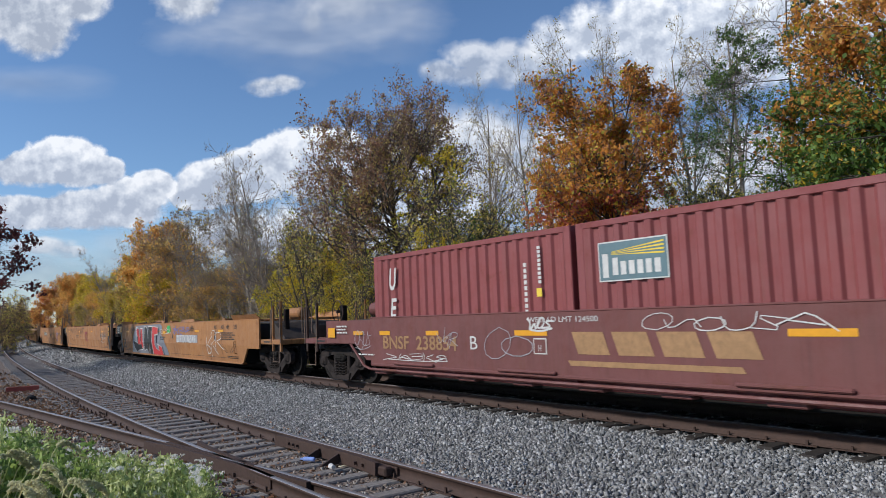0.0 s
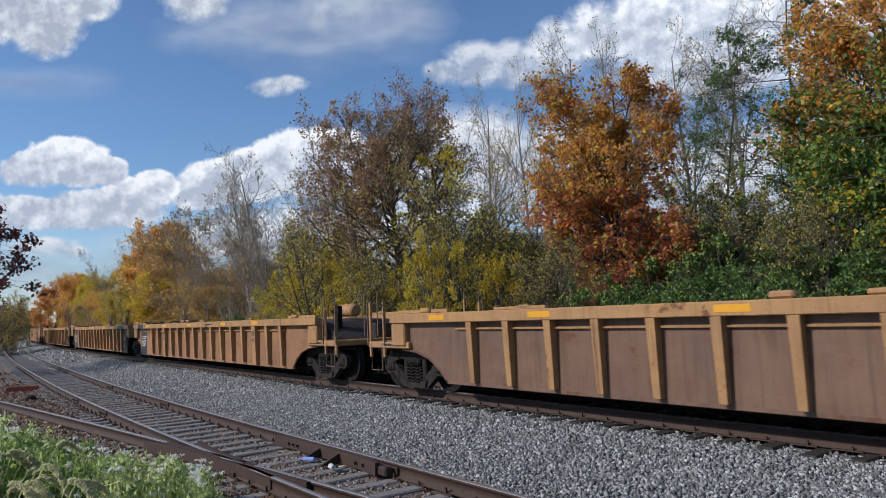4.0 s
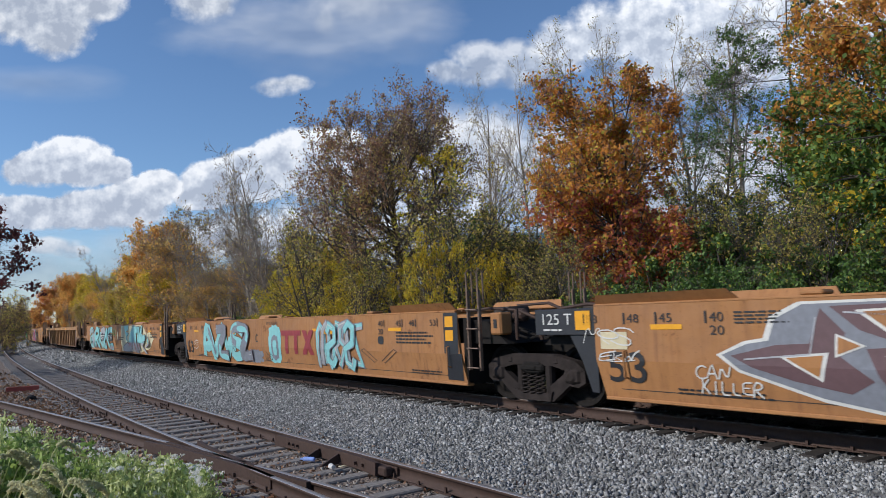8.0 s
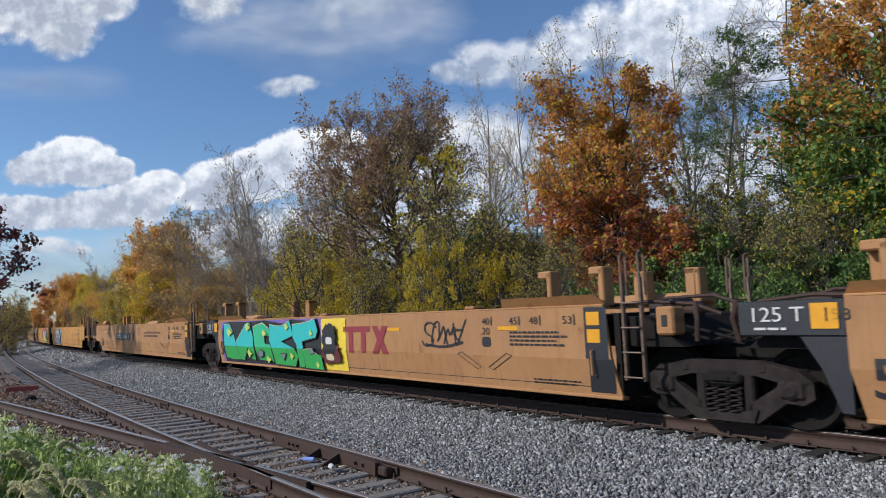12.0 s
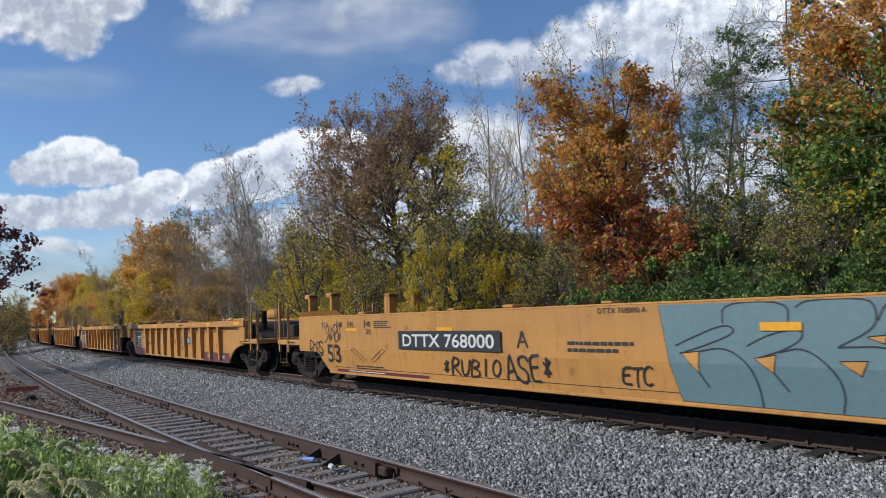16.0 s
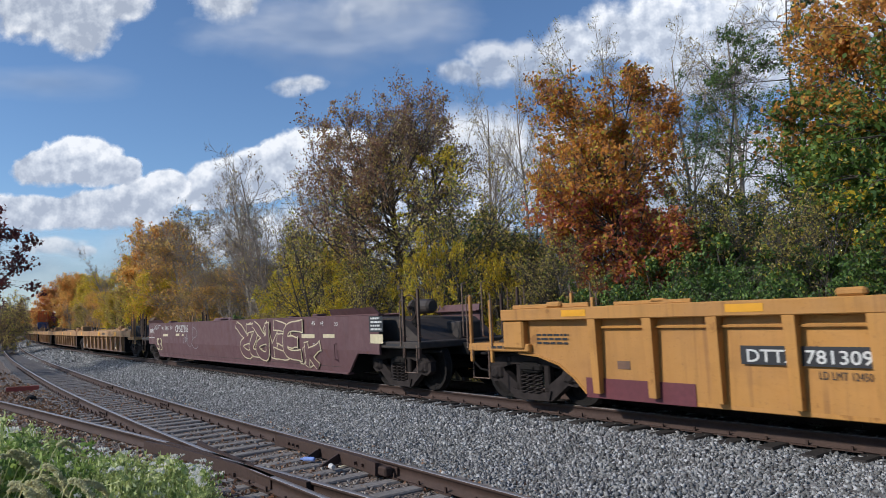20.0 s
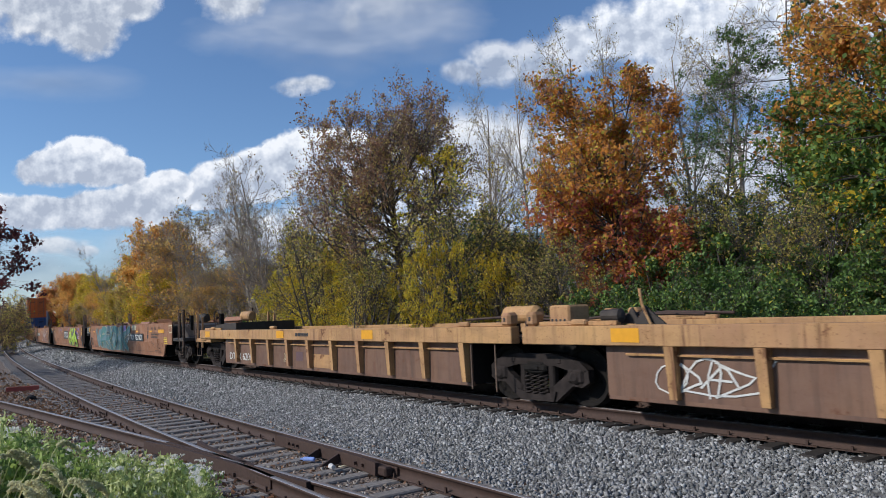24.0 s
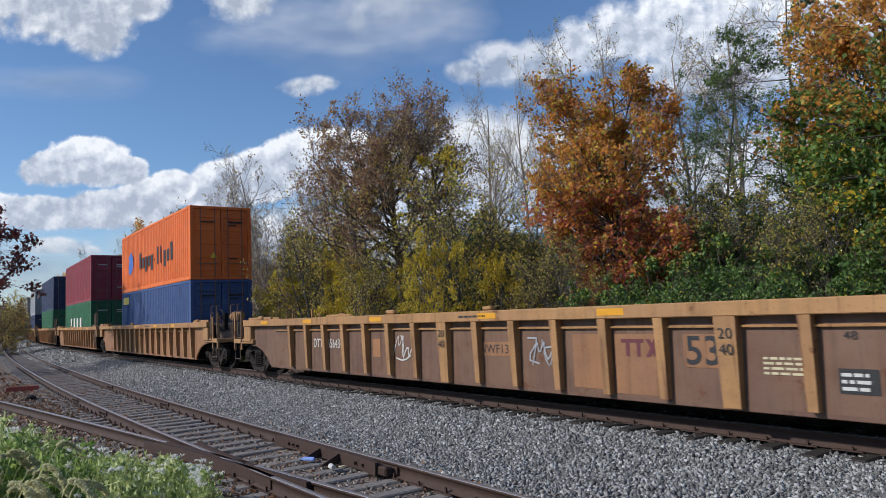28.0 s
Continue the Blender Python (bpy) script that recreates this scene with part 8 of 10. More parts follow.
a, b = box_side(RED_BOXES[0], 6.06), box_side(RED_BOXES[1], 6.06)
a.text("U", 0.80, 2.05, 0.46, WHITE, 0.28, slant=0.2, bold=0.02)
a.text("E", 0.80, 1.42, 0.40, WHITE, 0.26, slant=0.2, bold=0.02)
for u, z0, z1 in ((4.95, 1.2, 2.1), (5.3, 1.7, 2.35)):
    for k in range(9):
        z = z0 + (z1 - z0) * k / 9
        a.rect(u, u + 0.07, z, z + (z1 - z0) / 13, WHITE, 1, "vertical_print")
a.rect(5.25, 5.37, 1.48, 1.62, YELLOW, 1, "label_plate")
for u0, u1, z0, z1, paint, k, word in ((0.45, 1.70, 1.64, 2.24, WHITE, 1, "sign_board"), (0.47, 1.68, 1.66, 2.22, SLATE, 2, "sign_field"), (0.53, 0.64, 1.70, 2.06, WHITE, 3, "sign_tower")):
    b.rect(u0, u1, z0, z1, paint, k, word)
for k in range(4):
    b.shape([(0.70, 2.04 + k * 0.012), (1.64, 1.99 + k * 0.055), (1.64, 2.015 + k * 0.055), (0.70, 2.045 + k * 0.012)], YELLOW, None, 0, 3, "sign_ray")
for k in range(6):
    b.rect(0.72 + k * 0.15, 0.82 + k * 0.15, 1.73, 1.93 if k else 1.99, WHITE, 3, "sign_block")

# stacked containers: owners' marks as plain blocks, small print as bars
o = box_side(BOXES[(32, True)], 12.19)
o.blob(1.5, 2.7, 0.75, 2.05, BLUE, 1, seed=61, rough=0.5)
for k, (w, h0, h1) in enumerate(((0.34, 1.0, 1.75), (0.34, 1.0, 1.5), (0.34, 0.8, 1.5), (0.34, 1.0, 1.5), (0.34, 0.8, 1.5), (0.16, 1.2, 1.28), (0.26, 1.0, 1.75), (0.1, 1.0, 1.75), (0.34, 0.8, 1.5), (0.34, 1.0, 1.5), (0.34, 1.0, 1.75))):
    o.rect(3.9 + k * 0.55, 3.9 + k * 0.55 + w, h0, h1, BLACK, 1, "owner_mark")
l = box_side(BOXES[(32, False)], 12.19)
l.rect(0.4, 1.6, 2.3, 2.65, YELLOW, 1, "label_plate")
gr = box_side(BOXES[(33, False)], 12.19)
for k in range(4):
    gr.rect(3.0 + k * 1.5, 3.7 + k * 1.5, 1.0, 1.9, WHITE, 1, "owner_mark")
for key, c in BOXES.items():
    for u0, w, z, hh in ((0.30, 0.55, 2.25, 0.05), (1.35, 0.6, 2.25, 0.07), (1.35, 0.35, 2.12, 0.05), (1.4, 0.3, 0.8, 0.05)):
        part("door_print", Shape().box(-6.095 - 0.006, -6.095 + 0.02, 1.22 - 0.14 - u0 - w, 1.22 - 0.14 - u0, z, z + hh), WHITE if key[0] % 2 else BLACK, c)
part("warning_plate", Shape().prism([(0, 0.0), (0.26, 0.0), (0.13, 0.24)], -0.004, 0.004), YELLOW, BOXES[(32, True)], at=pose(-6.105, 0.45, 0.85, 0, 0, -90))

# ---------------------------------------------------------------- trees
def unit(a):
    return a / np.maximum(np.linalg.norm(a, axis=-1, keepdims=True), 1e-9)


def limbs_of(r, P, R, count, span, share, angle, up, k=4, wob=0.10, thin=0.7):
    """Shoots that leave a set of limbs. share: length as a part of the parent's, a function of the place along it."""
    n, m = P.shape[:2]
    t = span[0] + (span[1] - span[0]) * (np.arange(count) + r.rand(n, count)) / count
    g = t * (m - 1)
    i = np.clip(g.astype(int), 0, m - 2)
    w = (g - i)[..., None]
    row = np.arange(n)[:, None]
    S = P[row, i] * (1 - w) + P[row, i + 1] * w
    rad = R[row, i] * (1 - w[..., 0]) + R[row, i + 1] * w[..., 0]
    T = unit(P[row, i + 1] - P[row, i])
    q = r.randn(n, count, 3)
    q = unit(q - (q * T).sum(-1, keepdims=True) * T)
    turn = np.radians(angle * (0.65 + 0.7 * r.rand(n, count)))[..., None]
    D = (T * np.cos(turn) + q * np.sin(turn)).reshape(-1, 3)
    whole = np.linalg.norm(np.diff(P, axis=1), axis=2).sum(1)[:, None]
    L = (whole * share(t) * (0.65 + 0.7 * r.rand(n, count))).reshape(-1, 1)
    S = S.reshape(-1, 3)
    pts = [S]
    for j in range(1, k):
        D = unit(D + np.array([0, 0, up / k]) + wob * r.randn(*D.shape))
        S = S + D * L / (k - 1)
        pts.append(S)
    r0 = np.minimum(rad.reshape(-1) * thin, 0.004 + 0.018 * L[:, 0])
    return np.stack(pts, 1), r0[:, None] * np.linspace(1.0, 0.3, k)


def bars_of(P, R, sides):
    """Round bars along many chains at once."""
    n, k = P.shape[:2]
    d = np.empty_like(P)
    d[:, 1:-1] = P[:, 2:] - P[:, :-2]
    d[:, 0], d[:, -1] = P[:, 1] - P[:, 0], P[:, -1] - P[:, -2]
    d = unit(d)
    ref = np.where(np.abs(d[..., 2:]) < 0.9, np.array([0.31, 0.17, 0.93]), np.array([1.0, 0.0, 0.1]))
    u = unit(np.cross(d, ref))
    v = np.cross(d, u)
    a = 2 * math.pi * np.arange(sides) / sides
    V = P[:, :, None] + (u[:, :, None] * np.cos(a)[:, None] + v[:, :, None] * np.sin(a)[:, None]) * R[:, :, None, None]
    base = (np.arange(n) * k)[:, None, None] + np.arange(k - 1)[None, :, None]
    j = np.arange(sides)[None, None, :]
    F = np.stack([base * sides + j, base * sides + (j + 1) % sides, (base + 1) * sides + (j + 1) % sides, (base + 1) * sides + j], -1)
    return V.reshape(-1, 3), F.reshape(-1, 4)


def leaf_mesh(name, centres, count, size, jitter, material, seed, keep=None, slim=0.6):
    """Leaves as small folded blades scattered round the twig ends."""
    r = np.random.RandomState(seed)
    T = np.array(centres)
    if keep is not None:
        T = T[keep(T)]
    c = T[r.randint(0, len(T), count)] + r.randn(count, 3) * jitter
    a = r.randn(count, 3)
    a /= np.linalg.norm(a, axis=1)[:, None]
    b = np.cross(a, r.randn(count, 3))
    b /= np.linalg.norm(b, axis=1)[:, None]
    n = np.cross(a, b)
    s = (size * (0.6 + 0.8 * r.rand(count)))[:, None]
    V = np.stack([c - a * s, c + b * s * slim + n * s * 0.25, c + a * s, c - b * s * slim + n * s * 0.25], 1).reshape(-1, 3)
    return mesh_np(name, V, np.arange(count * 4).reshape(-1, 4), material)


TREE_KINDS = {}
CROWNS = {"dome": lambda t: 0.55 + 0.9 * t * (1.35 - t) - 0.62 * t ** 4, "cone": lambda t: 1.0 - 0.72 * t, "fan": lambda t: 0.75 - 0.25 * t, "ball": lambda t: 0.30 + 2.6 * t * (1 - t)}


def tree_kind(key, seed, height, leaves, trunks=1, lean=0.08, base=0.25, spread=0.42, limbs=22, subs=7, twigs=6, tips=3, angle=58, up=0.5, crown="dome", bark=None,
              size=0.05, jitter=0.06, r0=0.16, tip_r=0.004, bare=0.0, wob=0.10, tipl=0.5, stem=0.86):
    """Builds the meshes of one kind of tree: stems, limbs, branches, twigs, and leaves along the twigs. bare: share of twigs without leaves."""
    r = np.random.RandomState(seed)
    n = 9
    stems = []
    for k in range(trunks):
        az = 2.4 * k + r.rand() * 1.2
        d = np.array([math.cos(az), math.sin(az), 0]) * (lean if trunks > 1 else 0.02) + np.array([0, 0, 1.0])
        p = np.array([math.cos(az), math.sin(az), 0]) * 0.12 * (k > 0) + np.array([0, 0, -0.15])
        pts = [p]
        top = height * stem * (1.0 if k == 0 else r.uniform(0.78, 0.95))
        for j in range(n - 1):
            d = unit(d + np.append(r.randn(2) * 0.035, 0.02))
            p = p + d * top / (n - 1)
            pts.append(p)
        stems.append(pts)
    P0 = np.array(stems)
    R0 = r0 * np.linspace(1, 0.16, n)[None] * np.linspace(1, 0.75, trunks)[:, None]
    shape = CROWNS[crown]
    P1, R1 = limbs_of(r, P0, R0, limbs, (base, 0.99), lambda t: spread * shape((t - base) / (1 - base)), angle, up, 6, wob * 0.8, 0.55)
    P2, R2 = limbs_of(r, P1, R1, subs, (0.22, 0.98), lambda t: 0.52 * (1.1 - 0.55 * t), 46, up * 0.5, 5, wob)
    P3, R3 = limbs_of(r, P2, R2, twigs, (0.2, 0.99), lambda t: 0.50 * (1.1 - 0.5 * t), 44, up * 0.4, 4, wob)
    P4, R4 = limbs_of(r, P3, R3, tips, (0.15, 0.95), lambda t: tipl + 0 * t, 40, up * 0.3, 3, wob)
    top = max(P3[..., 2].max(), 0.1)
    k = height / top
    V, F, m = [], [], 0
    for P, R, sides in ((P0, R0, 9), (P1, R1, 6), (P2, R2, 4), (P3, R3, 3), (P4, R4, 3)):
        v, fc = bars_of(P * k, np.maximum(R, tip_r * (0.7 if P is P4 else 1)), sides)
        V.append(v)
        F.append(fc + m)
        m += len(v)
    me = mesh_np("trunk", np.concatenate(V), np.concatenate(F), bark or BARK, True)
    tw = np.concatenate([P3[:, 1:].reshape(-1, 3), P4[:, 1:].reshape(-1, 3)]) * k
    if bare:
        limb = np.concatenate([np.repeat(np.arange(len(P2)), twigs * 3), np.repeat(np.arange(len(P2)), twigs * tips * 2)])
        tw = tw[(r.rand(len(P2)) >= bare)[limb]]
    crowns = [leaf_mesh("crown", tw, c, size * (q or 1.0), jitter, mat, seed * 7 + i, keep=test) for i, (mat, c, q, test) in enumerate(leaves)]
    TREE_KINDS[key] = (me, crowns, height)


def plan_of(x, y):
    """Arc length and offset of a plan place."""
    i = int(np.argmin((LX - x) ** 2 + (LY - y) ** 2))
    a = ANG[i]
    return float(S_LINE[i]), float((x - LX[i]) * math.cos(a) + (y - LY[i]) * math.sin(a))


def on_ground(x, y):
    return ground_z(*plan_of(x, y))


def tree(key, x, y, height, label, turn=0.0, name="tree", wide=1.0):
    me, crowns, h = TREE_KINDS[key]
    t = empty(name, label, "shrub" if name == "shrub" else "tree", "lineside shrubs" if name == "shrub" else "lineside trees")
    k = height / h
    t.matrix_basis = pose(float(x), float(y), on_ground(x, y) - 0.05, 0, 0, turn) @ Matrix.Diagonal((k * wide, k * wide, k, 1))
    part("trunk", me, None, t)
    for c in crowns:
        part("crown", c, None, t)
    return t


F_LEN = 1251.0
tree_kind("big_oak", 41, 11.0, [(L_BROWN, 26000, 1, None), (L_OLIVE, 9000, 1, None), (L_RUST, 10000, 1, lambda T: (T[:, 0] < -1.2) | (T[:, 2] > 8.5))], base=0.48, spread=0.62, limbs=34, subs=8, twigs=6, tips=4,
          size=0.040, jitter=0.07, r0=0.22, angle=62, up=0.55, crown="fan", stem=0.64, wob=0.09)
tree_kind("orange_oak", 42, 8.6, [(L_ORANGE, 22000, 1, lambda T: T[:, 2] > 2.6), (L_RED, 13000, 1, lambda T: T[:, 2] < 4.8), (L_RUST, 7000, 1, None), (L_YGREEN, 4500, 1, lambda T: (T[:, 2] > 3.0) & (T[:, 0] < 0.8)), (L_BROWN, 2000, 1, None)],
          trunks=2, lean=0.10, base=0.18, spread=0.36, limbs=26, subs=8, twigs=5, tips=3, size=0.052, jitter=0.07, r0=0.15, angle=66, up=0.3, crown="dome", bare=0.18, stem=0.82)
tree_kind("gold_maple", 43, 9.5, [(L_GREEN, 34000, 1, lambda T: T[:, 2] < 7.4), (L_GOLDGREEN, 9000, 1, None), (L_YELLOW, 2500, 1, lambda T: (T[:, 2] < 4.6) & (T[:, 0] > -1.0)), (L_ORANGE, 13000, 1, lambda T: T[:, 2] > 5.6)],
          base=0.14, spread=0.40, limbs=40, subs=9, twigs=6, tips=3, size=0.058, jitter=0.08, r0=0.20, angle=68, up=0.25, bare=0.10)
tree_kind("thin_green", 44, 13.0, [(L_GREEN, 3200, 1, None), (L_DEEP, 5200, 1, None)], base=0.36, spread=0.34, limbs=22, subs=7, twigs=6, tips=3, size=0.045, jitter=0.06, r0=0.10, angle=74, up=0.1, crown="cone", bare=0.55)
tree_kind("bare_tall", 45, 14.0, [(L_OLIVE, 900, 1, None)], trunks=2, lean=0.07, base=0.40, spread=0.34, limbs=14, subs=6, twigs=5, tips=3, bark=BARK_PALE, r0=0.14, angle=42, up=0.9, crown="fan", wob=0.07)
tree_kind("bare_fan", 46, 9.0, [(L_OLIVE, 220, 1, None), (L_BROWN, 380, 1, None)], trunks=4, lean=0.34, base=0.20, spread=0.46, limbs=10, subs=6, twigs=5, tips=3, bark=BARK_PALE, r0=0.10, angle=38, up=0.7, crown="fan", tip_r=0.0055, wob=0.045, stem=0.80)
tree_kind("half_bare", 61, 9.0, [(L_AMBER, 4200, 1, lambda T: T[:, 2] < 6.2), (L_BROWN, 2600, 1, None), (L_OLIVE, 1800, 1, None), (L_YELLOW, 900, 1, lambda T: T[:, 2] < 4.5)], trunks=2, lean=0.18, base=0.16, spread=0.42, limbs=18, subs=7, twigs=6, tips=3, bark=BARK_PALE, size=0.06, r0=0.11, angle=50, up=0.6, tip_r=0.006)
tree_kind("yellow_small", 47, 5.0, [(L_YELLOW, 7500, 1, None), (L_YGREEN, 2500, 1, None)], trunks=2, lean=0.2, base=0.15, spread=0.5, limbs=14, subs=6, twigs=5, tips=3, size=0.045, r0=0.06, bare=0.25)
tree_kind("yellow_spray", 59, 7.5, [(L_YELLOW, 1500, 1, None), (L_YGREEN, 600, 1, None)], base=0.66, spread=0.22, limbs=12, subs=6, twigs=5, tips=3, size=0.045, r0=0.07, crown="ball")
tree_kind("olive_small", 48, 6.0, [(L_YGREEN, 2300, 1, None), (L_OLIVE, 3000, 1, None), (L_DEEP, 5000, 1, None)], trunks=3, lean=0.25, base=0.12, spread=0.5, limbs=13, subs=6, twigs=5, tips=3, size=0.040, r0=0.07, bare=0.2)
tree_kind("grey_thicket", 49, 6.0, [(L_OLIVE, 2600, 1, None), (L_BROWN, 2600, 1, None), (L_YGREEN, 1200, 1, None)], trunks=5, lean=0.32, base=0.08, spread=0.48, limbs=11, subs=6, twigs=5, tips=4, size=0.040, r0=0.055, angle=48, up=0.6, tip_r=0.005)
tree_kind("stems", 58, 5.0, [(L_OLIVE, 1300, 1, None), (L_YGREEN, 700, 1, None)], trunks=3, lean=0.18, base=0.3, spread=0.42, limbs=9, subs=5, twigs=5, tips=3, size=0.036, r0=0.06, angle=45, up=0.6)
tree_kind("far_orange", 50, 9.0, [(L_AMBER, 11000, 1, None), (L_ORANGE, 4500, 1, None), (L_OLIVE, 2500, 1, None)], trunks=2, lean=0.15, base=0.08, spread=0.46, limbs=16, subs=6, twigs=4, tips=2, size=0.10, jitter=0.2, r0=0.12, bare=0.15)
tree_kind("far_yellow", 51, 8.0, [(L_YELLOW, 9000, 1, None), (L_AMBER, 4200, 1, None), (L_YGREEN, 4200, 1, None)], trunks=2, lean=0.15, base=0.08, spread=0.46, limbs=16, subs=6, twigs=4, tips=2, size=0.09, jitter=0.2, r0=0.12, bare=0.15)
tree_kind("far_olive", 52, 9.0, [(L_OLIVE, 8000, 1, None), (L_YGREEN, 2600, 1, None), (L_RUST, 2600, 1, None)], trunks=3, lean=0.2, base=0.10, spread=0.44, limbs=13, subs=6, twigs=5, tips=3, size=0.075, jitter=0.14, r0=0.12, bare=0.2)
tree_kind("far_red", 53, 9.0, [(L_RED, 4000, 1, None), (L_AMBER, 9000, 1, None), (L_ORANGE, 4000, 1, None)], trunks=2, lean=0.15, base=0.08, spread=0.44, limbs=16, subs=6, twigs=4, tips=2, size=0.10, jitter=0.2, r0=0.12, bare=0.15)
tree_kind("shrub_green", 54, 2.6, [(L_GREEN, 6500, 1, None), (L_DEEP, 3000, 1, None), (L_YGREEN, 600, 1, None)], trunks=6, lean=0.7, base=0.12, spread=0.55, limbs=8, subs=5, twigs=4, tips=2, size=0.042, r0=0.03, bare=0.15)
tree_kind("shrub_tall", 60, 4.0, [(L_GREEN, 8500, 1, None), (L_DEEP, 5000, 1, None), (L_YGREEN, 500, 1, None)], trunks=5, lean=0.38, base=0.10, spread=0.46, limbs=10, subs=6, twigs=4, tips=3, size=0.046, r0=0.05, bare=0.2)
tree_kind("shrub_yellow", 55, 2.8, [(L_YGREEN, 5200, 1, None), (L_GREEN, 3800, 1, None), (L_OLIVE, 2000, 1, None)], trunks=6, lean=0.6, base=0.1, spread=0.55, limbs=8, subs=5, twigs=4, tips=3, size=0.038, r0=0.03, bare=0.2)
tree_kind("shrub_brown", 56, 2.8, [(L_OLIVE, 4400, 1, None), (L_BROWN, 4000, 1, None), (L_YGREEN, 1200, 1, None)], trunks=6, lean=0.6, base=0.1, spread=0.55, limbs=8, subs=6, twigs=5, tips=3, size=0.038, r0=0.03, bare=0.2)
tree_kind("dark_red", 57, 7.0, [(L_DARKRED, 6500, 1, None)], base=0.4, spread=0.46, limbs=18, subs=7, twigs=5, tips=3, size=0.07, r0=0.10, angle=72, up=0.0, bare=0.3)


def plant(key, px, top, depth, label, turn=0.0, wide=1.0, name="tree"):
    """A tree at a bearing and depth whose crown reaches a given height in the view."""
    x, y = (px - 784) / F_LEN * depth, depth
    horizon = 552 + 0.0413 * (784 - px)
    z = EYE[2] + (horizon - top) / F_LEN * depth
    return tree(key, x, y, z - on_ground(x, y), label, turn, name, wide)


def reach(px, depth):
    return (px - 784) / F_LEN * depth, depth


plant("big_oak", 708, 95, 27, "tall oak with thin brown and russet leaves", 20, 0.9)
plant("orange_oak", 1112, 88, 20, "orange and red autumn oak", 0)
plant("gold_maple", 1650, -50, 18, "dense maple turning from green to gold", 0)
plant("gold_maple", 1760, -160, 15, "dense maple turning from green to gold", 140)
plant("thin_green", 1420, -70, 27, "tall thin tree with drooping dark green leaves", 30)
plant("thin_green", 1290, 60, 31, "tall thin tree with drooping dark green leaves", 80, 0.9)
plant("thin_green", 1500, -60, 30, "tall thin tree with drooping dark green leaves", 200)
plant("bare_tall", 1035, 0, 33, "tall bare tree with pale thin branches", 0)
plant("bare_tall", 1110, 10, 35, "tall bare tree with pale thin branches", 60, 0.9)
plant("bare_tall", 1230, 20, 36, "tall bare tree with pale thin branches", 120, 1.0)
plant("bare_tall", 1310, -40, 34, "tall bare tree with pale thin branches", 170, 1.1)
plant("bare_tall", 880, 110, 33, "bare slender tree with thin branches", 10, 0.8)
plant("bare_tall", 945, 90, 35, "bare slender tree with thin branches", 100, 0.8)
plant("yellow_small", 768, 400, 19, "small tree with bright yellow leaves", 50, 0.5)
plant("yellow_spray", 800, 250, 25, "slim tree with a few bright yellow leaves", 0)
plant("yellow_small", 590, 425, 29, "small tree with bright yellow leaves", 150)
plant("yellow_small", 640, 455, 24, "small tree with bright yellow leaves", 20, 0.8)
plant("yellow_small", 575, 400, 33, "small tree with bright yellow leaves", 250, 0.7)
plant("yellow_small", 500, 480, 40, "small tree with bright yellow leaves", 80, 0.8)
plant("yellow_small", 870, 430, 21, "small tree with bright yellow leaves", 300, 0.6)
plant("olive_small", 855, 338, 23, "small tree with yellow-green leaves", 90)
plant("olive_small", 915, 360, 24, "small tree with yellow-green leaves", 190)
plant("olive_small", 640, 400, 31, "small tree with yellow-green leaves", 200)
plant("bare_fan", 505, 245, 46, "bare grey tree with fine upright branches", 120, 0.9)
plant("bare_fan", 545, 300, 42, "bare grey tree with fine upright branches", 300, 0.9)
plant("bare_fan", 450, 290, 52, "bare grey tree with fine upright branches", 200)
plant("bare_fan", 400, 335, 56, "bare grey tree with fine upright branches", 20)
plant("half_bare", 335, 345, 64, "half-bare tree with orange and olive leaves", 30)
plant("half_bare", 425, 400, 54, "half-bare tree with orange and olive leaves", 210)
plant("bare_fan", 490, 400, 44, "bare grey tree with fine upright branches", 130)
plant("far_orange", 280, 392, 76, "orange autumn tree down the line", 30, 0.9)
plant("half_bare", 312, 400, 70, "half-bare orange tree down the line", 130, 0.9)
plant("bare_fan", 215, 398, 100, "bare grey tree with fine upright branches", 30, 0.9)
plant("far_yellow", 240, 455, 92, "yellow autumn tree down the line", 30, 0.9)
plant("far_yellow", 155, 490, 150, "yellow autumn tree down the line", 60, 0.9)
plant("far_red", 105, 487, 190, "red and orange autumn tree far down the line", 60, 0.9)
plant("far_orange", 128, 485, 170, "orange autumn tree far down the line", 10, 0.9)
plant("far_yellow", 185, 480, 130, "yellow autumn tree down the line", 200, 0.9)

rw = random.Random(77)
WORDS = {"far_orange": "orange autumn tree in the wood", "far_yellow": "yellow autumn tree in the wood", "far_olive": "olive and russet tree in the wood", "far_red": "red autumn tree in the wood",
         "bare_fan": "bare thin tree in the wood", "half_bare": "half-bare tree with orange and olive leaves", "olive_small": "small tree with yellowing leaves in the wood", "grey_thicket": "grey thicket of thin stems with few leaves",
         "yellow_small": "small yellow tree in the wood", "thin_green": "thin tree with dark green leaves", "shrub_green": "leafy green shrub beside the line",
         "shrub_yellow": "shrub with yellowing leaves beside the line", "shrub_brown": "brown thinning shrub beside the line", "shrub_tall": "tall green bush under the thin trees"}
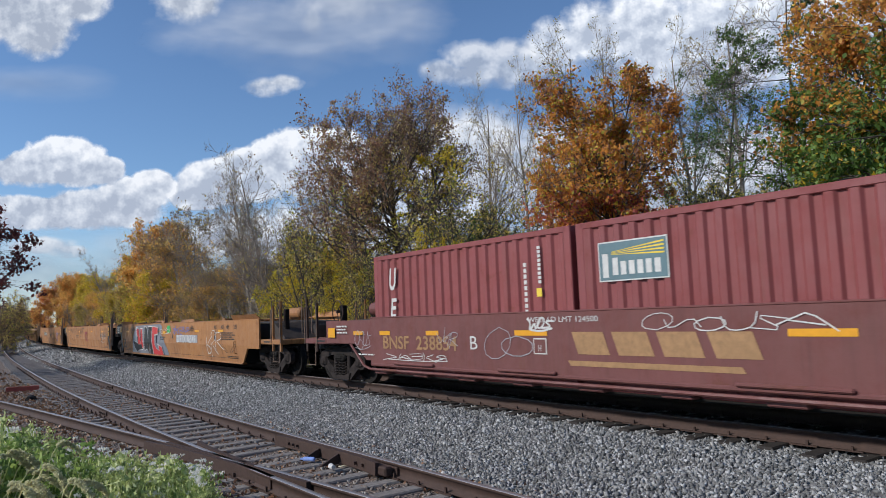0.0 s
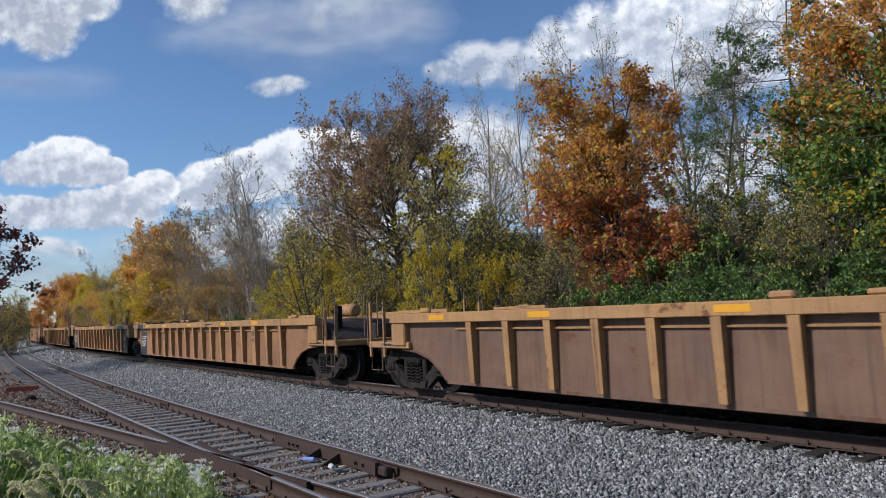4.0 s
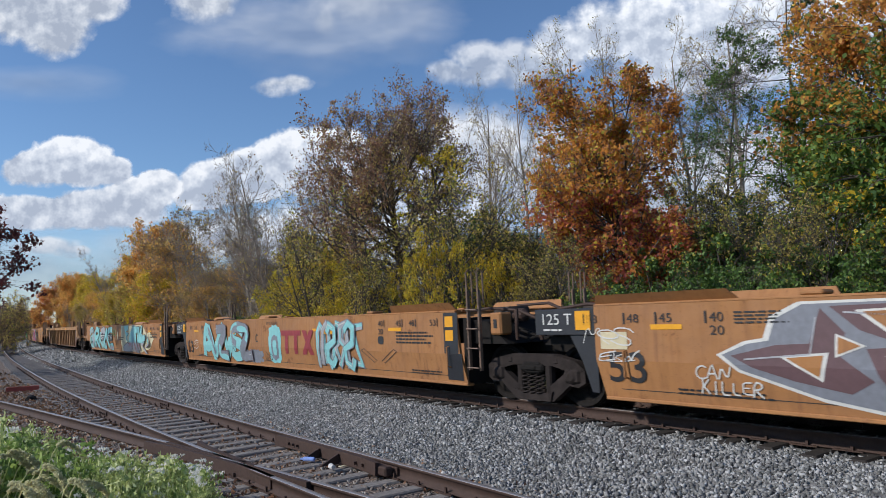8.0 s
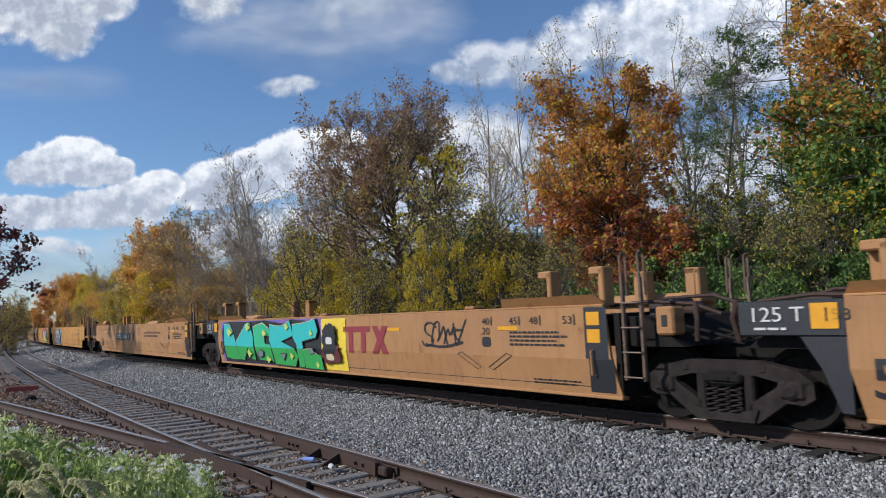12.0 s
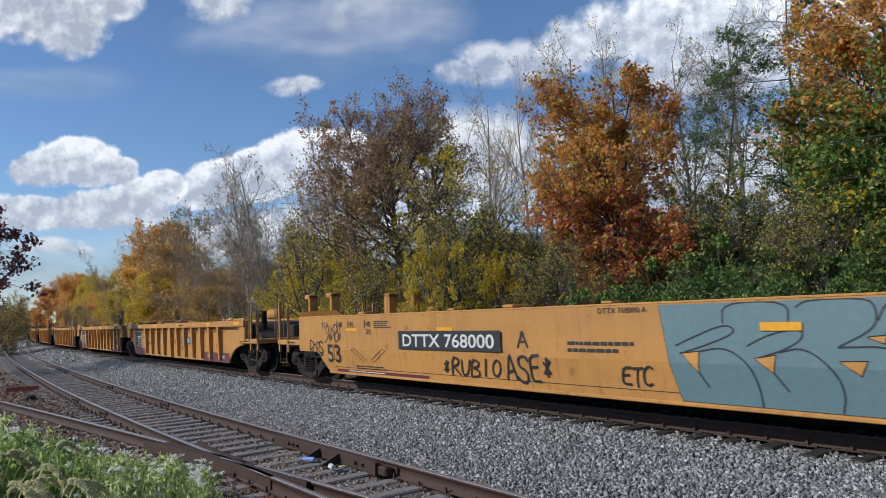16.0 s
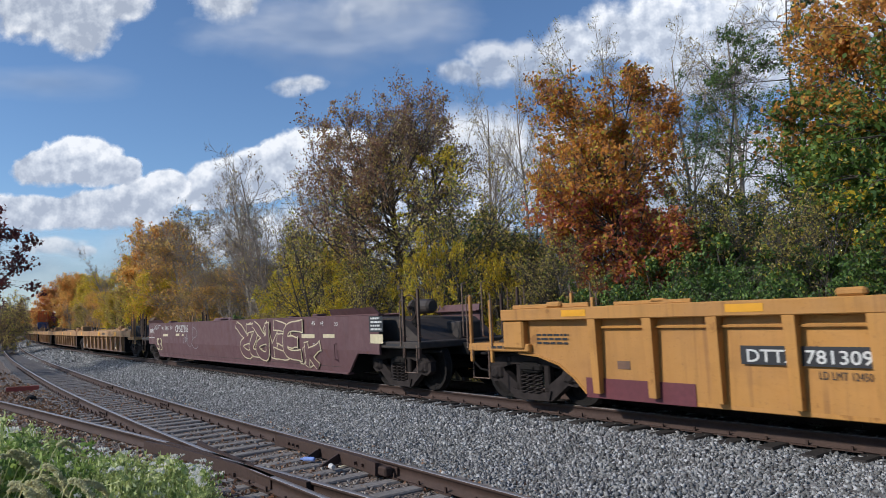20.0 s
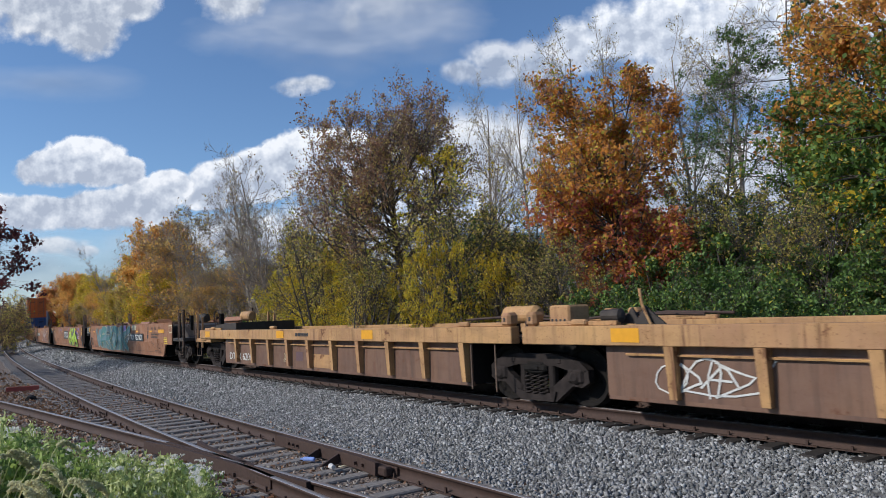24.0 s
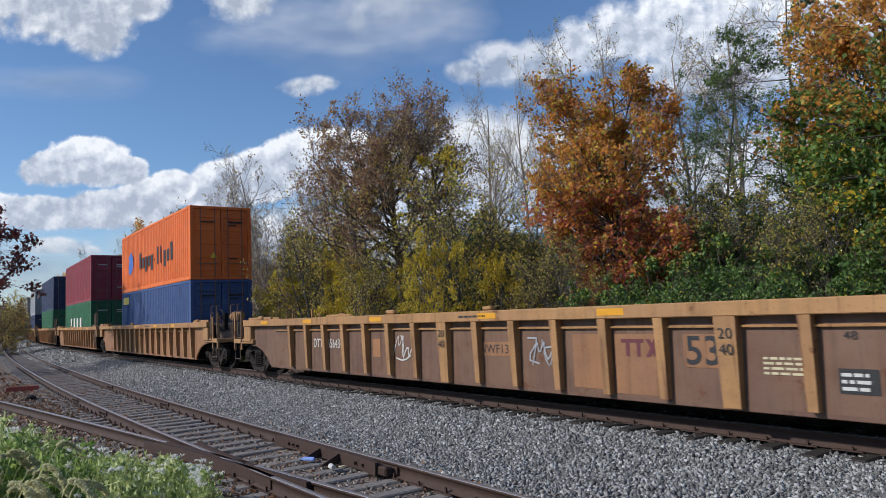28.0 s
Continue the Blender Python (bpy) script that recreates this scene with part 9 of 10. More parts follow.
# the wood beyond the line: rows set back from the track
for row, (o, step, keys) in enumerate(((8.0, 4.4, ("olive_small", "grey_thicket", "grey_thicket", "yellow_small")), (13.0, 5.6, ("grey_thicket", "olive_small", "far_olive")), (20, 6.5, ("olive_small", "bare_fan", "yellow_small")))):
    for s_ in np.arange(-18, 66, step):
        s = s_ + rw.uniform(-1.3, 1.3)
        x, y, _ = line(s, o + rw.uniform(-1.5, 1.5))
        if y < 5:
            continue
        px = 784 + F_LEN * x / y
        k = rw.choice(keys)
        top = rw.uniform(4.2, 6.2)
        if px > 1150:
            k = rw.choice(("grey_thicket", "bare_fan", "olive_small")) if row else rw.choice(("shrub_tall", "shrub_tall", "grey_thicket"))
            top = rw.uniform(4.5, 6.5) if k != "shrub_tall" else rw.uniform(3.4, 4.8)
        if row == 2 and px > 700:
            continue
        if px < 520:
            top = rw.uniform(5.0, 7.5)
            k = rw.choice(("far_olive", "half_bare", "grey_thicket", "bare_fan", "half_bare", "bare_fan"))
        tree(k, x, y, top, WORDS[k], rw.uniform(0, 360))
for s_ in np.arange(66, 330, 4.5):
    for o in (8.5, 14, 22):
        s = s_ + rw.uniform(-2, 2)
        x, y, _ = line(s, o + rw.uniform(-2, 2))
        k = rw.choice(("far_orange", "far_orange", "far_yellow", "far_olive", "far_olive", "bare_fan", "far_red"))
        tree(k, x, y, rw.uniform(6.0, 8.5), WORDS[k], rw.uniform(0, 360))
# shrubs at the wood's foot
for s_ in np.arange(-16, 62, 1.7):
    s = s_ + rw.uniform(-0.6, 0.6)
    x, y, _ = line(s, 5.4 + rw.uniform(-0.6, 1.4))
    if y < 3:
        continue
    px = 784 + F_LEN * x / y
    if 850 < px < 1010 or (px > 930 and rw.random() < 0.45):
        continue
    k = rw.choice(("shrub_green", "shrub_green", "shrub_yellow")) if px > 930 or rw.random() < 0.2 else rw.choice(("shrub_yellow", "shrub_brown", "shrub_yellow"))
    tree(k, x, y, rw.uniform(1.7, 2.5) if px > 930 else rw.uniform(2.0, 2.9), WORDS[k], rw.uniform(0, 360), name="shrub")
# taller green growth under the tall thin trees
for px, top, depth in ((1190, 440, 18), (1222, 392, 20), (1262, 430, 17), (1300, 372, 21), (1378, 378, 20), (1420, 440, 16), (1120, 488, 16), (1050, 496, 17), (1235, 470, 14.5), (1320, 468, 14), (1440, 470, 13.5)):
    plant("shrub_tall", px, top, depth, WORDS["shrub_green"], px * 5.0, 1.0, "shrub")
# the near side, down the line
plant("dark_red", -118, 300, 34, "tree with dark red leaves", 0)
for s, o, k, hh in ((120, -10.5, "shrub_brown", 3.0), (140, -10, "far_orange", 4.5), (165, -9, "far_orange", 6.0), (200, -8.5, "far_olive", 7.0), (240, -8, "far_orange", 7.0), (290, -8, "far_red", 7.0)):
    x, y, _ = line(s, o)
    tree(k, x, y, hh, "autumn growth on the near side down the line", s * 3.0, name="shrub" if "shrub" in k else "tree")

for px, top, depth, k in ((-22, 512, 60, "shrub_brown"), (-2, 530, 74, "shrub_brown"), (12, 548, 92, "shrub_brown"), (20, 566, 120, "shrub_yellow")):
    plant(k, px, top, depth, "autumn shrub on the near bank down the line", px * 7.0, 0.8, "shrub")
for px, top, depth, k in ((44, 548, 260, "far_red"), (60, 545, 280, "far_orange"), (30, 552, 300, "far_orange"), (74, 540, 250, "far_red")):
    plant(k, px, top, depth, "autumn tree at the end of the visible line", px * 5.0)
# dark stems that stand in front of the leaves
for px, top, depth in ((560, 380, 25), (625, 430, 22), (655, 300, 24), (815, 300, 22), (885, 330, 21), (960, 400, 19), (1010, 420, 17), (1215, 300, 20), (1290, 350, 18), (1345, 300, 17), (1430, 330, 16)):
    plant("stems", px, top, depth, "slim dark stems with a few leaves", px * 3.0)

# ---------------------------------------------------------------- white vans and a pale building behind the wood
def van(px, depth, turn):
    x, y = reach(px, depth)
    v = empty("parked_van", "white van parked behind the trees", "van", "parked vans")
    v.matrix_basis = pose(x, y, on_ground(x, y), 0, 0, turn)
    part("body", Shape().prism([(-2.4, 0.45), (2.5, 0.45), (2.5, 1.1), (1.7, 1.25), (1.1, 2.1), (-2.4, 2.15)], -0.95, 0.95), WHITE, v)
    part("window", Shape().prism([(1.0, 1.3), (1.55, 1.3), (1.05, 1.95), (0.5, 1.95), (0.5, 1.3)], -0.97, 0.97), BLACK, v)
    for a in (-1.6, 1.6):
        for b in (-0.85, 0.85):
            part("wheel", Shape().lathe([(0, -0.11), (0.28, -0.11), (0.34, -0.06), (0.34, 0.06), (0.28, 0.11), (0, 0.11)], sides=16, at=(a, b, 0.34)), BLACK, v)


van(1350, 44, 12)
van(1545, 36, 20)
van(1460, 46, 5)
x, y = reach(965, 52)
house = empty("white_building", "pale building glimpsed behind the wood", "building")
house.matrix_basis = pose(x, y, on_ground(x, y) - 0.1, 0, 0, 8)
part("wall", Shape().box(-7, 7, -3, 3, 0, 3.4), WHITE, house)
part("roof", Shape().add([(-7.4, -3.4, 3.4), (7.4, -3.4, 3.4), (7.4, 3.4, 3.4), (-7.4, 3.4, 3.4), (-7.4, 0, 4.7), (7.4, 0, 4.7)], [(0, 1, 5, 4), (2, 3, 4, 5), (0, 4, 3), (1, 2, 5), (0, 3, 2, 1)]), SLATE, house)
for a in (-5, -2.5, 0, 2.5, 5):
    part("window", Shape().box(a - 0.5, a + 0.5, -3.03, -2.98, 1.2, 2.4), BLACK, house)

# ---------------------------------------------------------------- clouds: a far backdrop that drifts
def cloud_material(name, seed, puffs, base, tall, bright, soft, opacity, fray, scale, streak):
    """Glowing vapour: heaped puffs with frayed edges, flatter below; the sunlit side and grey underside are painted
    into the colour.
    """
    m, t, b = nodes_of(name)
    t.nodes.remove(b)
    tc = t.nodes.new("ShaderNodeTexCoord")

    def wire(n, vals):
        for sock, v in zip(n.inputs, vals):
            if v is None:
                continue
            if isinstance(v, (int, float, tuple)):
                sock.default_value = v
            else:
                t.links.new(v, sock)
        return n.outputs[0]

    def calc(op, *vals):
        n = t.nodes.new("ShaderNodeMath")
        n.operation = op
        return wire(n, vals)

    def vec(op, *vals):
        n = t.nodes.new("ShaderNodeVectorMath")
        n.operation = op
        wire(n, vals)
        return n.outputs["Value"] if op == "DISTANCE" else n.outputs["Vector"]

    def field(shift, detail=8):
        mp = t.nodes.new("ShaderNodeMapping")
        mp.inputs["Location"].default_value = (seed * 3.7 + shift[0], seed * 1.9 + shift[1], seed * 0.7)
        mp.inputs["Rotation"].default_value = (0, 0, radians(18 if streak != 1 else 0))
        mp.inputs["Scale"].default_value = (1.0 / streak, 1.0, 1.0)
        t.links.new(tc.outputs["Object"], mp.inputs[0])
        return noise_of(t, mp.outputs[0], scale, detail, 0.58)
    here = field((0, 0), 9)
    sunward = field((0.10, -0.13), 3)
    coarse = noise_of(t, vec("ADD", tc.outputs["Object"], (seed * 1.3, 4.0, 0.0)), scale * 0.45, 3, 0.5)
    p = tc.outputs["Object"]
    body = None
    for x, y, rx, ry in puffs:
        q = vec("MULTIPLY", vec("SUBTRACT", p, (x, y, 0.0)), (1.0 / rx, 1.0 / ry, 0.0))
        d = calc("SUBTRACT", 1.0, vec("DISTANCE", q, (0.0, 0.0, 0.0)))
        body = d if body is None else calc("SMOOTH_MAX", body, d, 0.12)
    sep = t.nodes.new("ShaderNodeSeparateXYZ")
    t.links.new(p, sep.inputs[0])
    over = calc("SUBTRACT", sep.outputs["Y"], base)
    body = calc("MINIMUM", body, calc("MULTIPLY", over, 1.6))
    edge = calc("ADD", body, calc("MULTIPLY", calc("SUBTRACT", here, 0.5), fray))
    edge = calc("ADD", edge, calc("MULTIPLY", calc("SUBTRACT", coarse, 0.5), fray * 0.7))
    a = ramp(t, calc("ADD", calc("MULTIPLY", edge, 1.0 / soft), 0.25), [(0.0, (0, 0, 0)), (0.35, (0.25, 0.25, 0.25)), (1.0, (1, 1, 1))])
    alpha = calc("MULTIPLY", a, opacity)
    # Sun and shade on the heaps are painted by noise shifted sunward.
    painted_relief = calc("MULTIPLY", calc("SUBTRACT", field((0, 0), 3), sunward), 1.2)
    lift = calc("ADD", calc("ADD", painted_relief, 0.12), calc("MULTIPLY", over, 0.62 / tall))
    lift = calc("ADD", lift, calc("MULTIPLY", calc("SUBTRACT", coarse, 0.5), 0.5))
    lift = calc("ADD", lift, calc("MULTIPLY", calc("SUBTRACT", 0.25, body), 0.35))
    col = ramp(t, lift, [(0.12, (0.42, 0.47, 0.56)), (0.38, (0.60, 0.645, 0.715)), (0.68, (0.86, 0.875, 0.895))])
    em = t.nodes.new("ShaderNodeEmission")
    em.inputs["Strength"].default_value = bright
    t.links.new(col, em.inputs[0])
    tr = t.nodes.new("ShaderNodeBsdfTransparent")
    mx = t.nodes.new("ShaderNodeMixShader")
    t.links.new(alpha, mx.inputs[0])
    t.links.new(tr.outputs[0], mx.inputs[1])
    t.links.new(em.outputs[0], mx.inputs[2])
    t.links.new(mx.outputs[0], t.nodes["Material Output"].inputs[0])
    return m


CLOUDS = []
CAM_R = CAM.to_3x3()


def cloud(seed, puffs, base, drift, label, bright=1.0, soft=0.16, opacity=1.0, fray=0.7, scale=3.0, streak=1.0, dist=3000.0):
    """A cloud far away. Puffs (x, y, rx, ry) and base are pixel positions in the camera's view, as it stands twelve
    seconds in.
    """
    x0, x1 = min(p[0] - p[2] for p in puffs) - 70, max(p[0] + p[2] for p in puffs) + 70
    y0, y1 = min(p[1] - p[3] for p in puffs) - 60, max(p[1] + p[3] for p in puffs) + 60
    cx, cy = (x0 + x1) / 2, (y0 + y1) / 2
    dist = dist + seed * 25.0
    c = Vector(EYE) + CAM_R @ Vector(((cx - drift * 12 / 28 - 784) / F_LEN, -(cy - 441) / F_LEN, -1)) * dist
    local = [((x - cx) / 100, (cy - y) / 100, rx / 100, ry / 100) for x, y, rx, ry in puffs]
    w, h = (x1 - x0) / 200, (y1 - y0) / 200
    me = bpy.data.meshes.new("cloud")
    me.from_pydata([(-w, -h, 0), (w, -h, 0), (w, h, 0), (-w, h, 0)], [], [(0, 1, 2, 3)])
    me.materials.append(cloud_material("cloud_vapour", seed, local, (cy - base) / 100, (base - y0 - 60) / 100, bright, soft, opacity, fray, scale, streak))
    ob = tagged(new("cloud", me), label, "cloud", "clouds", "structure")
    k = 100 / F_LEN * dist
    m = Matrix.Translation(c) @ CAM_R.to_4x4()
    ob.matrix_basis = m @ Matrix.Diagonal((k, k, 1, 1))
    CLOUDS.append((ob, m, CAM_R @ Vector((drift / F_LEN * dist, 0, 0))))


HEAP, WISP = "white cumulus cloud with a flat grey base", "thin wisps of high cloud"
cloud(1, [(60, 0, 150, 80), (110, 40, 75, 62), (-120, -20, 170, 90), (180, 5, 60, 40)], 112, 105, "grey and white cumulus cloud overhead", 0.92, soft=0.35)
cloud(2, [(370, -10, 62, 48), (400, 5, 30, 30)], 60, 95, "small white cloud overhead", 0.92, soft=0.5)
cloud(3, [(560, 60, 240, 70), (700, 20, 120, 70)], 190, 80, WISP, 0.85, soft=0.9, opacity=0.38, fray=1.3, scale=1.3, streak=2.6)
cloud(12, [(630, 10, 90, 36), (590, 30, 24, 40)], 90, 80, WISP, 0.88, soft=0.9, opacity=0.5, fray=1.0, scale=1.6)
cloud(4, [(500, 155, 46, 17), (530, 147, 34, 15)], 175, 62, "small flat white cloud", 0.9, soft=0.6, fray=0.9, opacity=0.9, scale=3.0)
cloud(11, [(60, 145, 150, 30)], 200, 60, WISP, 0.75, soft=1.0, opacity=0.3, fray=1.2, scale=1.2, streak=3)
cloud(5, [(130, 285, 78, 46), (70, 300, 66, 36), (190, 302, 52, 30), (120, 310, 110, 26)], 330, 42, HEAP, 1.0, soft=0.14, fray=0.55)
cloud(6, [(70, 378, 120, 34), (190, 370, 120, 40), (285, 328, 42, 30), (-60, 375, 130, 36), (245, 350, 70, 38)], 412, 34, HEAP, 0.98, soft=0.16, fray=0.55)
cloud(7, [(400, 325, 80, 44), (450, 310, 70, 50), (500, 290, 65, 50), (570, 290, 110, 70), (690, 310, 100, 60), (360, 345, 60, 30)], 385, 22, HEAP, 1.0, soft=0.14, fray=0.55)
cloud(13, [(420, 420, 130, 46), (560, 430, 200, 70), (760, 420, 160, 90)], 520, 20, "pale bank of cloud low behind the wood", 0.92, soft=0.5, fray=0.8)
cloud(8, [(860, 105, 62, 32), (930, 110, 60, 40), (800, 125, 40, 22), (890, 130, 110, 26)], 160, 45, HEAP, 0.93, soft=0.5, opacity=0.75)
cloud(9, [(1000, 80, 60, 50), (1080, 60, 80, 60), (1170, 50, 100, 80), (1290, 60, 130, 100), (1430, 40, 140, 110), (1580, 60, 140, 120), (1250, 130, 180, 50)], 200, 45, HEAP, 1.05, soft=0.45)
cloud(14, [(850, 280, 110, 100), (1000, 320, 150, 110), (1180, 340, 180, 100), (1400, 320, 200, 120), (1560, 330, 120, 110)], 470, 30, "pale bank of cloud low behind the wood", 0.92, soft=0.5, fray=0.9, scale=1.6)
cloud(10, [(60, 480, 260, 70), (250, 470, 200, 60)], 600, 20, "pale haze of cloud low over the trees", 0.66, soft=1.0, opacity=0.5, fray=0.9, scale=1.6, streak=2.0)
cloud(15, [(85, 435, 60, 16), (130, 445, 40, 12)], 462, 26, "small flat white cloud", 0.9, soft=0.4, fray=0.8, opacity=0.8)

# ---------------------------------------------------------------- weeds in the foreground
def weed_kind(seed, height, leaves, blooms, spread=0.35, size=0.026, leaf=None):
    """A bushy weed: arching stems with side shoots, broad leaves, and flat heads of tiny blooms."""
    rnd = random.Random(seed)
    stems, pts, heads = Shape(), [], []
    for k in range(11):
        az = rnd.random() * 6.28
        rr = spread * rnd.random() ** 0.6
        p = Vector((0.05 * math.cos(az), 0.05 * math.sin(az), 0))
        q = Vector((rr * math.cos(az), rr * math.sin(az), height * rnd.uniform(0.62, 0.97)))
        m = p.lerp(q, 0.5) + Vector((-0.05 * math.cos(az), -0.05 * math.sin(az), 0.08))
        stems.tube([p, m, q], [0.006, 0.005, 0.003], 4, False)
        for i in range(9):
            f0 = rnd.uniform(0.25, 1.0)
            o = p.lerp(q, f0)
            e = o + Vector((rnd.gauss(0, 0.08), rnd.gauss(0, 0.08), rnd.uniform(0.02, 0.12)))
            stems.tube([o, e], 0.0025, 3, False)
            pts += [tuple(o.lerp(e, rnd.random()) + Vector((rnd.gauss(0, 0.02), rnd.gauss(0, 0.02), rnd.gauss(0, 0.02)))) for _ in range(4)]
            if f0 > 0.72 and rnd.random() < blooms:
                heads.append(e + Vector((0, 0, 0.03)))
    petals = []
    for hd in heads:
        for _ in range(26):
            a, d = rnd.random() * 6.28, 0.028 * rnd.random() ** 0.5
            petals.append(tuple(hd + Vector((d * math.cos(a), d * math.sin(a), 0.012 - 6.0 * d * d + rnd.gauss(0, 0.004)))))
    return (stems.mesh("foliage", L_WEED), leaf_mesh("leaves", pts, leaves, size, 0.022, leaf or L_WEED, seed, slim=0.45), leaf_mesh("flowers", petals, len(petals) * 2, 0.0070, 0.003, L_FLOWER, seed + 1) if petals else None)


WEEDS = [weed_kind(61, 1.0, 2100, 0.16, size=0.018), weed_kind(62, 0.85, 2000, 0.32, size=0.019), weed_kind(63, 1.15, 2000, 0.0, size=0.026, leaf=L_LUSH), weed_kind(64, 0.7, 1900, 0.2, size=0.021, leaf=L_LUSH)]
rv = random.Random(8)


def weed(x, y, kind, h=1.0):
    st, lv, fl = WEEDS[kind]
    w = empty("weed", "flowering weed with small white blooms" if fl else "tall bushy green weed", "weed", "weeds by the spur")
    w.matrix_basis = pose(x, y, -0.60, 0, 0, rv.uniform(0, 360)) @ Matrix.Diagonal((1, 1, h, 1))
    part("stalk", st, None, w)
    tagged(part("foliage", lv, None, w), kind="stuff")
    if fl:
        tagged(part("bloom", fl, None, w), kind="stuff")


def weed_top(px):
    """Height of the growth's outline across the view."""
    return float(np.interp(px, (-60, 60, 95, 115, 150, 200, 250, 310, 345), (742, 748, 768, 812, 800, 786, 800, 812, 868)))


for i in range(84):
    d = rv.uniform(5.0, 8.9)
    px = rv.uniform(-60, 338)
    horizon = 552 + 0.0413 * (784 - px)
    h = EYE[2] + 0.6 - (weed_top(px) + rv.uniform(0, 26) - horizon) / F_LEN * d
    if h < 0.3:
        continue
    k = 2 if px < 100 and rv.random() < 0.7 else rv.choice((0, 1, 1, 3, 3))
    weed((px - 784) / F_LEN * d, d, k, h / (1.0, 0.85, 1.15, 0.7)[k] * 0.97)


def foxtail_mesh(seed):
    rnd = random.Random(seed)
    st, V = Shape(), []
    bend = rnd.uniform(0.15, 0.4)
    path = [Vector((bend * t * t, 0, 1.7 * t - 0.26 * t ** 5)) for t in np.linspace(0, 1, 11)]
    st.tube(path, [0.004] * 11, 4, False)
    head = [Vector((bend + 0.19 * t, 0, 1.44 + 0.05 * t - 0.19 * t * t)) for t in np.linspace(0, 1, 16)]
    cs = [tuple(p + Vector((rnd.gauss(0, 0.007), rnd.gauss(0, 0.007), rnd.gauss(0, 0.007)))) for p in head for _ in range(10)]
    return st.mesh("stalk", L_SEED), leaf_mesh("seed_head", cs, 1300, 0.010, 0.005, L_SEED, seed, slim=0.35)


FOX = [foxtail_mesh(71), foxtail_mesh(72), foxtail_mesh(73)]
for i in range(22):
    px, d = rv.uniform(-80, 85), rv.uniform(4.4, 5.2)
    w = empty("foxtail_grass", "foxtail grass with a drooping pale seed head", "grass", "foxtail grass")
    w.matrix_basis = pose((px - 784) / F_LEN * d, d, -0.60, 0, 0, rv.uniform(-60, 60)) @ Matrix.Diagonal((1, 1, rv.uniform(0.80, 0.95), 1))
    a, b = FOX[i % 3]
    part("stalk", a, None, w)
    part("seed_head", b, None, w)


def tufts(name, count, s0, s1, o0, o1, size, material, label, seed, lift=0.02):
    r = np.random.RandomState(seed)
    s, o = r.uniform(s0, s1, count), r.uniform(o0, o1, count)
    x, y, _ = line(s, o)
    z = np.array([ground_z(a, b) for a, b in zip(s, o)]) + lift
    ob = new(name, leaf_mesh(name, np.stack([x, y, z], 1), count, size, 0.012, material, seed))
    tagged(ob, label, "fallen leaves", kind="stuff")


tufts("fallen_leaves", 6500, 0, 26, -8.6, -6.05, 0.042, L_FALLEN, "brown fallen leaves between the rails and weeds", 5)
tufts("leaves_on_verge", 5000, 24, 80, -12.5, -6.2, 0.06, L_FALLEN, "brown fallen leaves on the verge down the line", 8)
tufts("leaves_on_siding", 2600, -4, 22, -6.2, -4.3, 0.03, L_FALLEN, "brown fallen leaves among the siding ties", 6)
tufts("leaves_by_siding", 900, -4, 30, -4.3, -3.6, 0.03, L_FALLEN, "brown fallen leaves at the ballast's foot", 7)

# ---------------------------------------------------------------- litter and loose pieces
def spot(px, py, z=-0.5):
    """Plan place where a view line meets the height z."""
    d = CAM.to_3x3() @ Vector(((px - 784) / F_LEN, -(py - 441) / F_LEN, -1))
    k = (z - EYE[2]) / d.z
    return d.x * k, d.y * k


def loose(name, px, py, shape, material, label, category, turn=0.0, z=-0.48):
    x, y = spot(px, py, z)
    ob = tagged(new(name, shape.mesh(name, material)), label, category)
    ob.matrix_basis = pose(x, y, z, 0, 0, turn)
    return ob


loose("rusty_plate", 38, 697, Shape().box(-0.5, 0.5, -0.36, 0.36, 0.0, 0.05, 0.01).box(-0.5, 0.5, 0.3, 0.36, 0.05, 0.22, 0.01), painted_steel("red_oxide", (0.32, 0.075, 0.05), wear=0.3), "red oxide painted steel channel lying in the cinders", "steel scrap", 25, -0.56)
loose("plank", 345, 832, Shape().box(-0.42, 0.42, -0.07, 0.07, 0.0, 0.05, 0.008), SLATE, "blue-grey painted plank beside the frog", "plank", -35, -0.52)
bottle = Shape().lathe([(0, -0.12), (0.03, -0.12), (0.033, -0.1), (0.033, 0.05), (0.014, 0.09), (0.014, 0.12), (0, 0.12)], sides=12, at=(0, 0, 0.035))
loose("plastic_bottle", 544, 817, bottle, plain("blue_plastic", (0.25, 0.36, 0.72), 0.3), "crushed blue and white plastic bottle between the ties", "bottle", 70, -0.47)
loose("paper_cup", 588, 831, Shape().lathe([(0, -0.05), (0.03, -0.05), (0.04, 0.06), (0, 0.06)], sides=10, at=(0, 0, 0.035)), WHITE, "crumpled white paper cup between the ties", "litter", 30, -0.47)
loose("paper_scrap", 606, 826, Shape().box(-0.05, 0.05, -0.035, 0.035, 0, 0.012, 0.004), CREAM, "scrap of pale paper among the leaves", "litter", 50, -0.47)
loose("dark_clod", 55, 712, Shape().lathe([(0, -0.3), (0.14, -0.22), (0.17, 0.0), (0.13, 0.2), (0, 0.28)], sides=9, at=(0, 0, 0.05)), BLACK_IRON, "dark lump beside the spur", "debris", 20, -0.58)
loose("metal_strip", 1012, 800, Shape().box(-0.16, 0.16, -0.02, 0.02, 0, 0.02, 0.005), BLACK_IRON, "dark strip of metal lying on the ballast", "steel scrap", 40, -0.38)
